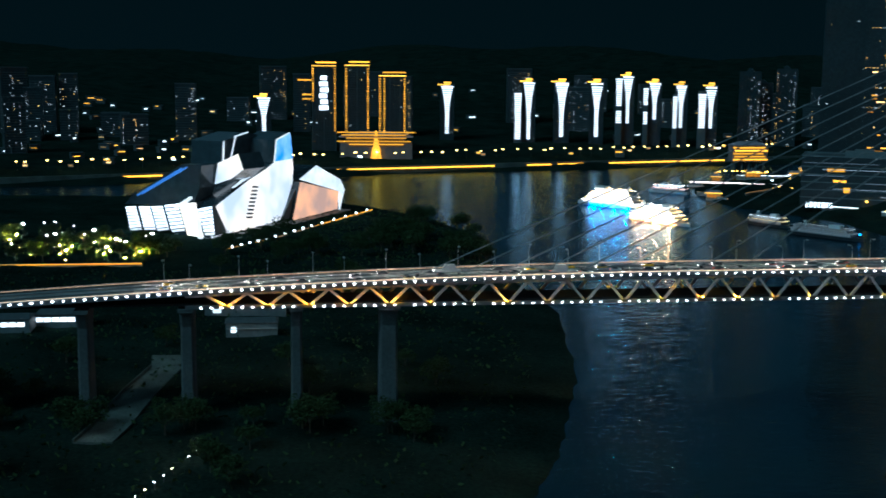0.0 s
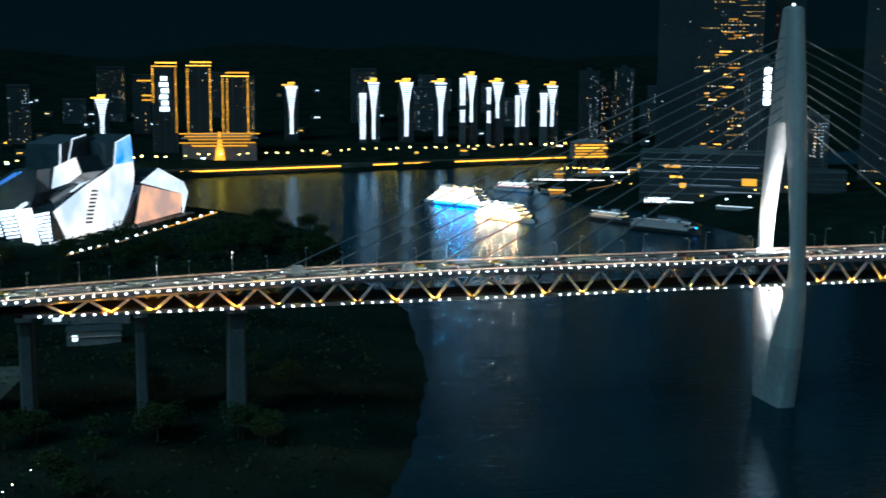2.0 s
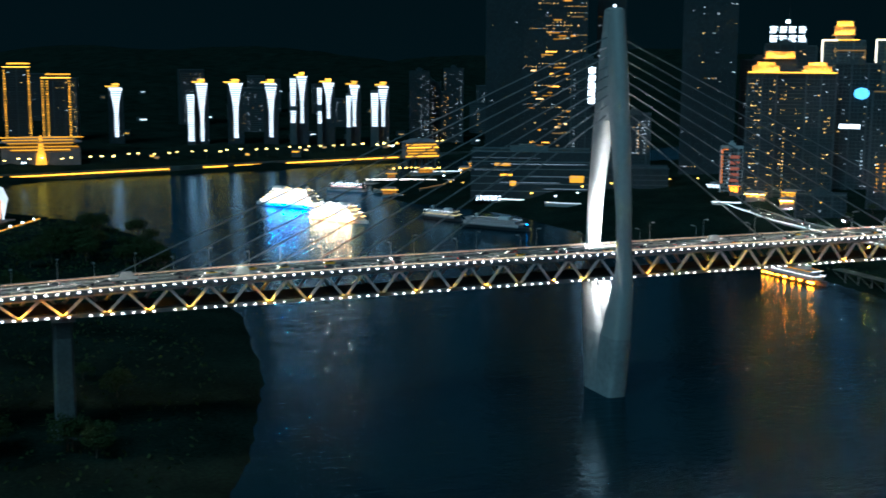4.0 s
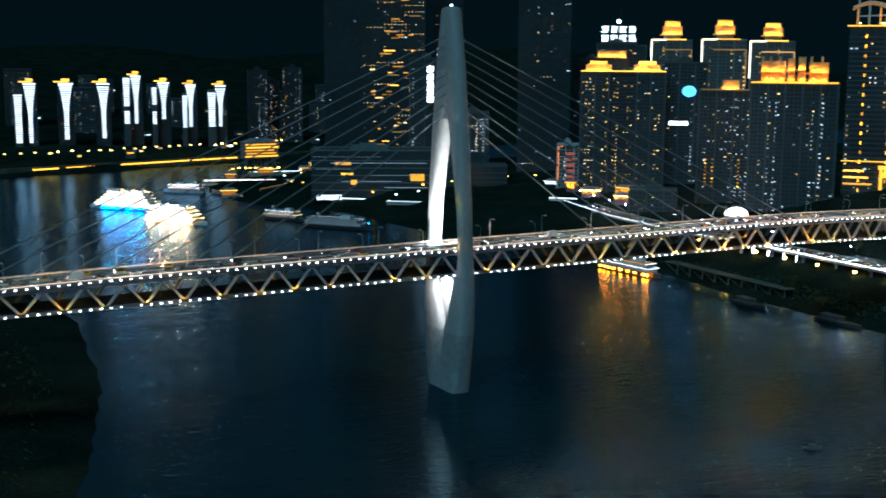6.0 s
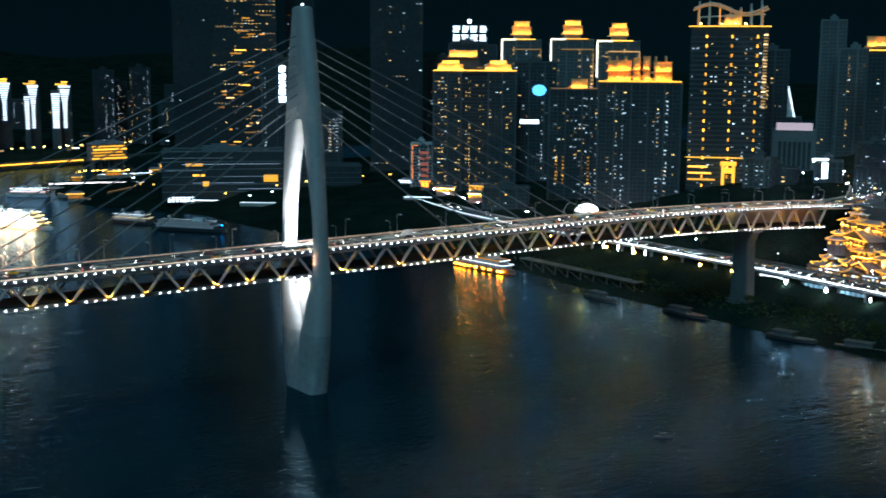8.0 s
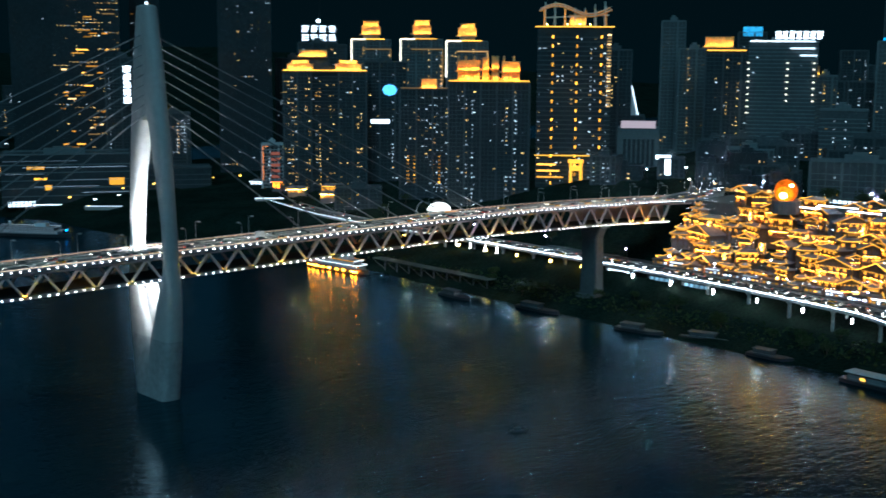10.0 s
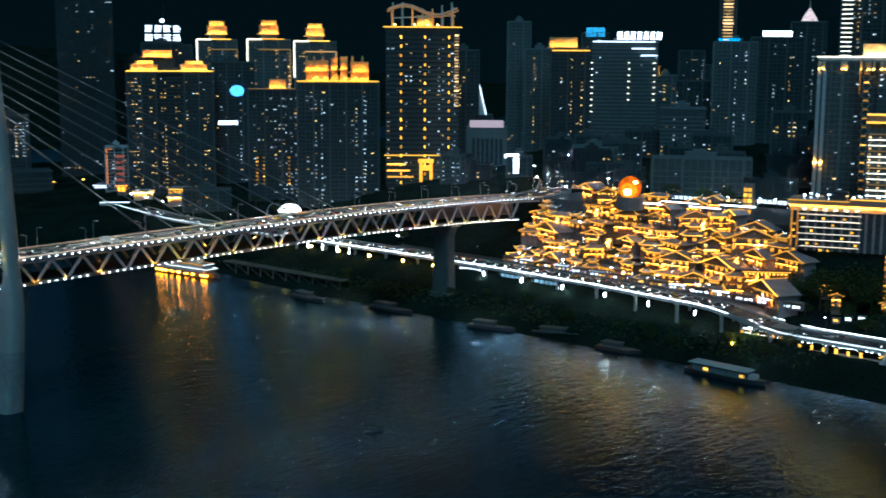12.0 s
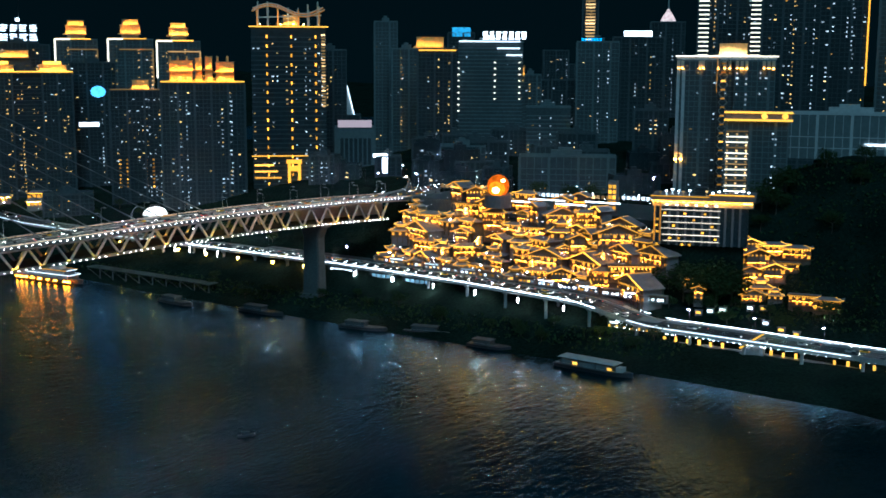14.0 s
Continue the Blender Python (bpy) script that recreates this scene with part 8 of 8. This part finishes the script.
# ---- left bank: lit sheds, steps and a lamp row below
for x, y, w, d, hgt, mat in ((-419, 148, 18, 14, 7, E_sign), (-397, 163, 26, 14, 7, E_sign), (-305, 196, 44, 18, 11, None), (-300, 146, 26, 12, 7, None), (-455, 170, 30, 16, 8, E_warm)):
    sh = thing("bank_shed", pose(x, y, gz(x, y)), "low shed on the bank under the bridge", "shed", "sheds on the bank")
    part("body", Mesh().box(-w / 2, w / 2, -d / 2, d / 2, -2, hgt), M_fac_grey, sh)
    part("roof", Mesh().prism([(-w / 2 - 0.6, -d / 2 - 0.6), (w / 2 + 0.6, -d / 2 - 0.6), (w / 2 + 0.6, d / 2 + 0.6), (-w / 2 - 0.6, d / 2 + 0.6)], hgt, hgt + 1.6, [(-w / 2 + 1, -1), (w / 2 - 1, -1), (w / 2 - 1, 1), (-w / 2 + 1, 1)]), M_fac_dark, sh)
    if mat:
        for k in range(int(w / 4)):
            part("lit_pane", Mesh().box(-w / 2 + 4 * k + 0.2, -w / 2 + 4 * k + 3.6, -d / 2 - 0.1, -d / 2 - 0.02, 3.2, 5.4), mat, sh)
    else:
        part("dim_pane", Mesh().box(-w * 0.4, -w * 0.3, -d / 2 - 0.1, -d / 2 - 0.02, 2, 5), E_cool, sh)
        part("ledge", Mesh().box(-w / 2, w / 2, -d / 2 - 0.8, -d / 2, hgt * 0.55, hgt * 0.55 + 0.4), M_concrete, sh)
ramp = thing("bank_ramp", pose(0, 0, 0), "pale concrete ramp down the bank", "ramp")
rp_ = [(-352, -30), (-348, -8), (-343, 36), (-336, 76), (-338, 98)]
part("slab", Mesh().loft([[(x - 7, y, gz(x - 7, y) - 1), (x + 7, y, gz(x + 7, y) - 1), (x + 7, y, gz(x + 7, y) + 0.8), (x - 7, y, gz(x - 7, y) + 0.8)] for x, y in rp_]), M_old, ramp)
for k in range(3):
    x, y = rp_[k]
    part("wall", Mesh().beam((x - 7.2, y, gz(x - 7, y) + 1.2), (rp_[k + 1][0] - 7.2, rp_[k + 1][1], gz(rp_[k + 1][0] - 7, rp_[k + 1][1]) + 1.2), 0.5, 1.6), M_old, ramp)
for k in range(9):
    x, y = -313 - 2.3 * k, -44 - 6.4 * k
    if k == 2:
        continue
    lamp_post(x, y, 2.4, E_street_cool if k % 3 else E_street, arm=0.2, r=0.2, group="path lamps", label="low path lamp on the bank")

# ---- trees
def tree_model(seed, height, spread, at):
    r = random.Random(seed)
    t = thing("tree", at, "broad-leaved tree, dark in the night", "tree", "trees on the banks")
    trunk = Mesh().tube((0, 0, -1), (0.2, 0.1, height * 0.42), 0.32, 0.2, 8)
    tips = []
    for k in range(7):
        a = k * math.tau / 7 + r.uniform(-0.3, 0.3)
        tip = (spread * 0.55 * math.cos(a) * r.uniform(0.5, 1), spread * 0.55 * math.sin(a) * r.uniform(0.5, 1), height * r.uniform(0.55, 0.9))
        trunk.tube((0.1, 0.1, height * r.uniform(0.3, 0.42)), tip, 0.14, 0.04, 5)
        tips.append(tip)
    part("trunk", trunk, M_bark, t)
    leaf = Mesh()
    for cx, cy, cz in tips + [(0, 0, height * 0.85)]:
        R = spread * r.uniform(0.28, 0.42)
        for k in range(150):
            d = Vector((r.gauss(0, 1), r.gauss(0, 1), r.gauss(0, 0.75)))
            d = d.normalized() * R * r.uniform(0.55, 1.05)
            p = Vector((cx, cy, cz)) + d
            s = r.uniform(0.34, 0.72)
            a, b = Vector((r.gauss(0, 1), r.gauss(0, 1), r.gauss(0, 0.6))).normalized(), Vector((r.gauss(0, 1), r.gauss(0, 1), r.gauss(0, 1))).normalized()
            leaf.add([p - a * s, p + b * s * 0.5, p + a * s, p - b * s * 0.5], [(0, 1, 2, 3)])
    part("crown", leaf, M_leaf, t)
    return t


trees = [tree_model(k, 9 + 1.5 * k, 8 + k, pose(-290 + 14 * k, 392, gz(-290 + 14 * k, 392))) for k in range(3)]
rnd = random.Random(31)


def plant(n, x0, x1, y0, y1, smin=0.8, smax=1.4, ok=None):
    made = 0
    while made < n:
        x, y = rnd.uniform(x0, x1), rnd.uniform(y0, y1)
        made += 1
        if gz(x, y) < 3 or ok and not ok(x, y):
            continue
        copy_thing(rnd.choice(trees), pose(x, y, gz(x, y) - 0.2, rz=rnd.uniform(0, 360)) @ Matrix.Scale(rnd.uniform(smin, smax), 4))


def uplight(x, y):
    up = thing("garden_uplight", pose(x, y, gz(x, y)), "round garden uplight in a dark can under a tree", "garden lamp", "garden uplights")
    part("can", Mesh().loft([[(rr * math.cos(a * math.tau / 10), rr * math.sin(a * math.tau / 10), zz) for a in range(10)] for rr, zz in ((0.6, 0), (0.6, 1.0), (0.52, 1.0), (0.52, 0.3))], False), M_dark_metal, up)
    part("lens", Mesh().tube((0, 0, 0.2), (0, 0, 0.35), 0.5, 0.5, 10), E_garden, up)


for x, y in ((306, -199), (308, -206), (305, -192)):
    copy_thing(trees[0], pose(x, y, gz(x, y) - 0.2, rz=x * 7) @ Matrix.Scale(0.62, 4))
    uplight(x - 2.0, y - 1.4)
for k in range(16):
    x, y = -486 + 24 * (k % 5) + rnd.uniform(-6, 6), 395 + 22 * (k // 5) + rnd.uniform(-6, 6)
    copy_thing(trees[k % 3], pose(x, y, gz(x, y) - 0.2, rz=40 * k) @ Matrix.Scale(rnd.uniform(0.95, 1.3), 4))
    uplight(x - 1.2, y - 2.8)
    lamp_post(x + 4, y - 5.5, 3.2, E_lawn, arm=0.3, r=0.3, group="lawn lamps", label="low yellow lawn lamp between park trees")
    if k % 3 == 0:
        lamp_post(x + 8, y + 4, 10, E_square, arm=0.8, r=0.6, group="park lamps", label="park lamp with a bright white head")
plant(28, -330, -125, 350, 460, 0.9, 1.5)
plant(44, -250, -118, 380, 600, 0.9, 1.5, lambda x, y: x > -250 + 0.32 * (y - 380))
plant(8, -400, -360, 380, 430, 0.8, 1.2)
plant(14, -520, -420, 360, 500, 0.6, 1.0)
plant(26, -470, -180, -90, 130, 0.7, 1.3)
for px in (-240, -277, -320, -360, -400):
    for k in range(4):
        x, y = px + rnd.uniform(-11, 11), rnd.uniform(-22, -6)
        copy_thing(rnd.choice(trees), pose(x, y, gz(x, y) - 0.2, rz=rnd.uniform(0, 360)) @ Matrix.Scale(rnd.uniform(0.7, 1.2), 4))
plant(14, -330, -230, 200, 330, 0.8, 1.3)
plant(46, 345, 470, -420, -230, 0.9, 1.5, lambda x, y: x > 352 and not (x < 416 and y > -318))
plant(26, 283, 314, -230, 200, 0.5, 0.8)
plant(12, 350, 440, 40, 330, 0.6, 0.9, lambda x, y: x > 366)
for x, y, z, s in ((360, -200, 24, 1.5), (359, -208, 26, 1.9), (359, -217, 27, 1.8), (358, -227, 26, 2.0), (360, -236, 28, 1.9), (356, -222, 24, 1.5), (366, -243, 24, 1.9), (364, -233, 24, 2.1), (352, -226, 24, 0.8), (358, -231, 26, 0.8), (364, -233, 28, 0.6), (350, -236, 22, 0.7), (356, -268, 22, 0.5), (360, -282, 22, 0.5), (364, -246, 22, 0.5), (346, -214, 22, 0.8), (455, -70, 66, 1.1), (452, -96, 66, 1.0), (458, -110, 66, 1.0), (356, -300, 20, 1.1), (340, -250, 20, 0.8), (342, -280, 20, 0.8)):
    copy_thing(rnd.choice(trees), pose(x, y, gz(x, y) - 0.2, rz=rnd.uniform(0, 360)) @ Matrix.Scale(s, 4))
# underwood on the wooded slope and the banks
bush = Mesh()
nr = np.random.RandomState(4)
for x0, x1, y0, y1, n in ((330, 480, -430, -240, 5200), (280, 312, -240, 220, 2600), (-470, -160, -120, 330, 4200), (-330, -118, 340, 640, 4200)):
    xs_, ys_ = nr.uniform(x0, x1, n), nr.uniform(y0, y1, n)
    zs_ = ground_z(xs_, ys_)
    for x, y, z in zip(xs_.tolist(), ys_.tolist(), zs_.tolist()):
        if z < 3 or (x > 300 and 10 < z < 21 and x < 345 and y < -240):
            continue
        s = nr.uniform(0.6, 1.6)
        a, b = nr.normal(size=3), nr.normal(size=3)
        a, b = a / np.linalg.norm(a) * s, b / np.linalg.norm(b) * s * 0.6
        p = np.array((x, y, z + nr.uniform(0.2, 1.8)))
        bush.add([p - a, p + b, p + a, p - b], [(0, 1, 2, 3)])
solid("underwood", bush, M_leaf, "dark undergrowth on the river banks and wooded slope", "undergrowth", kind="stuff")
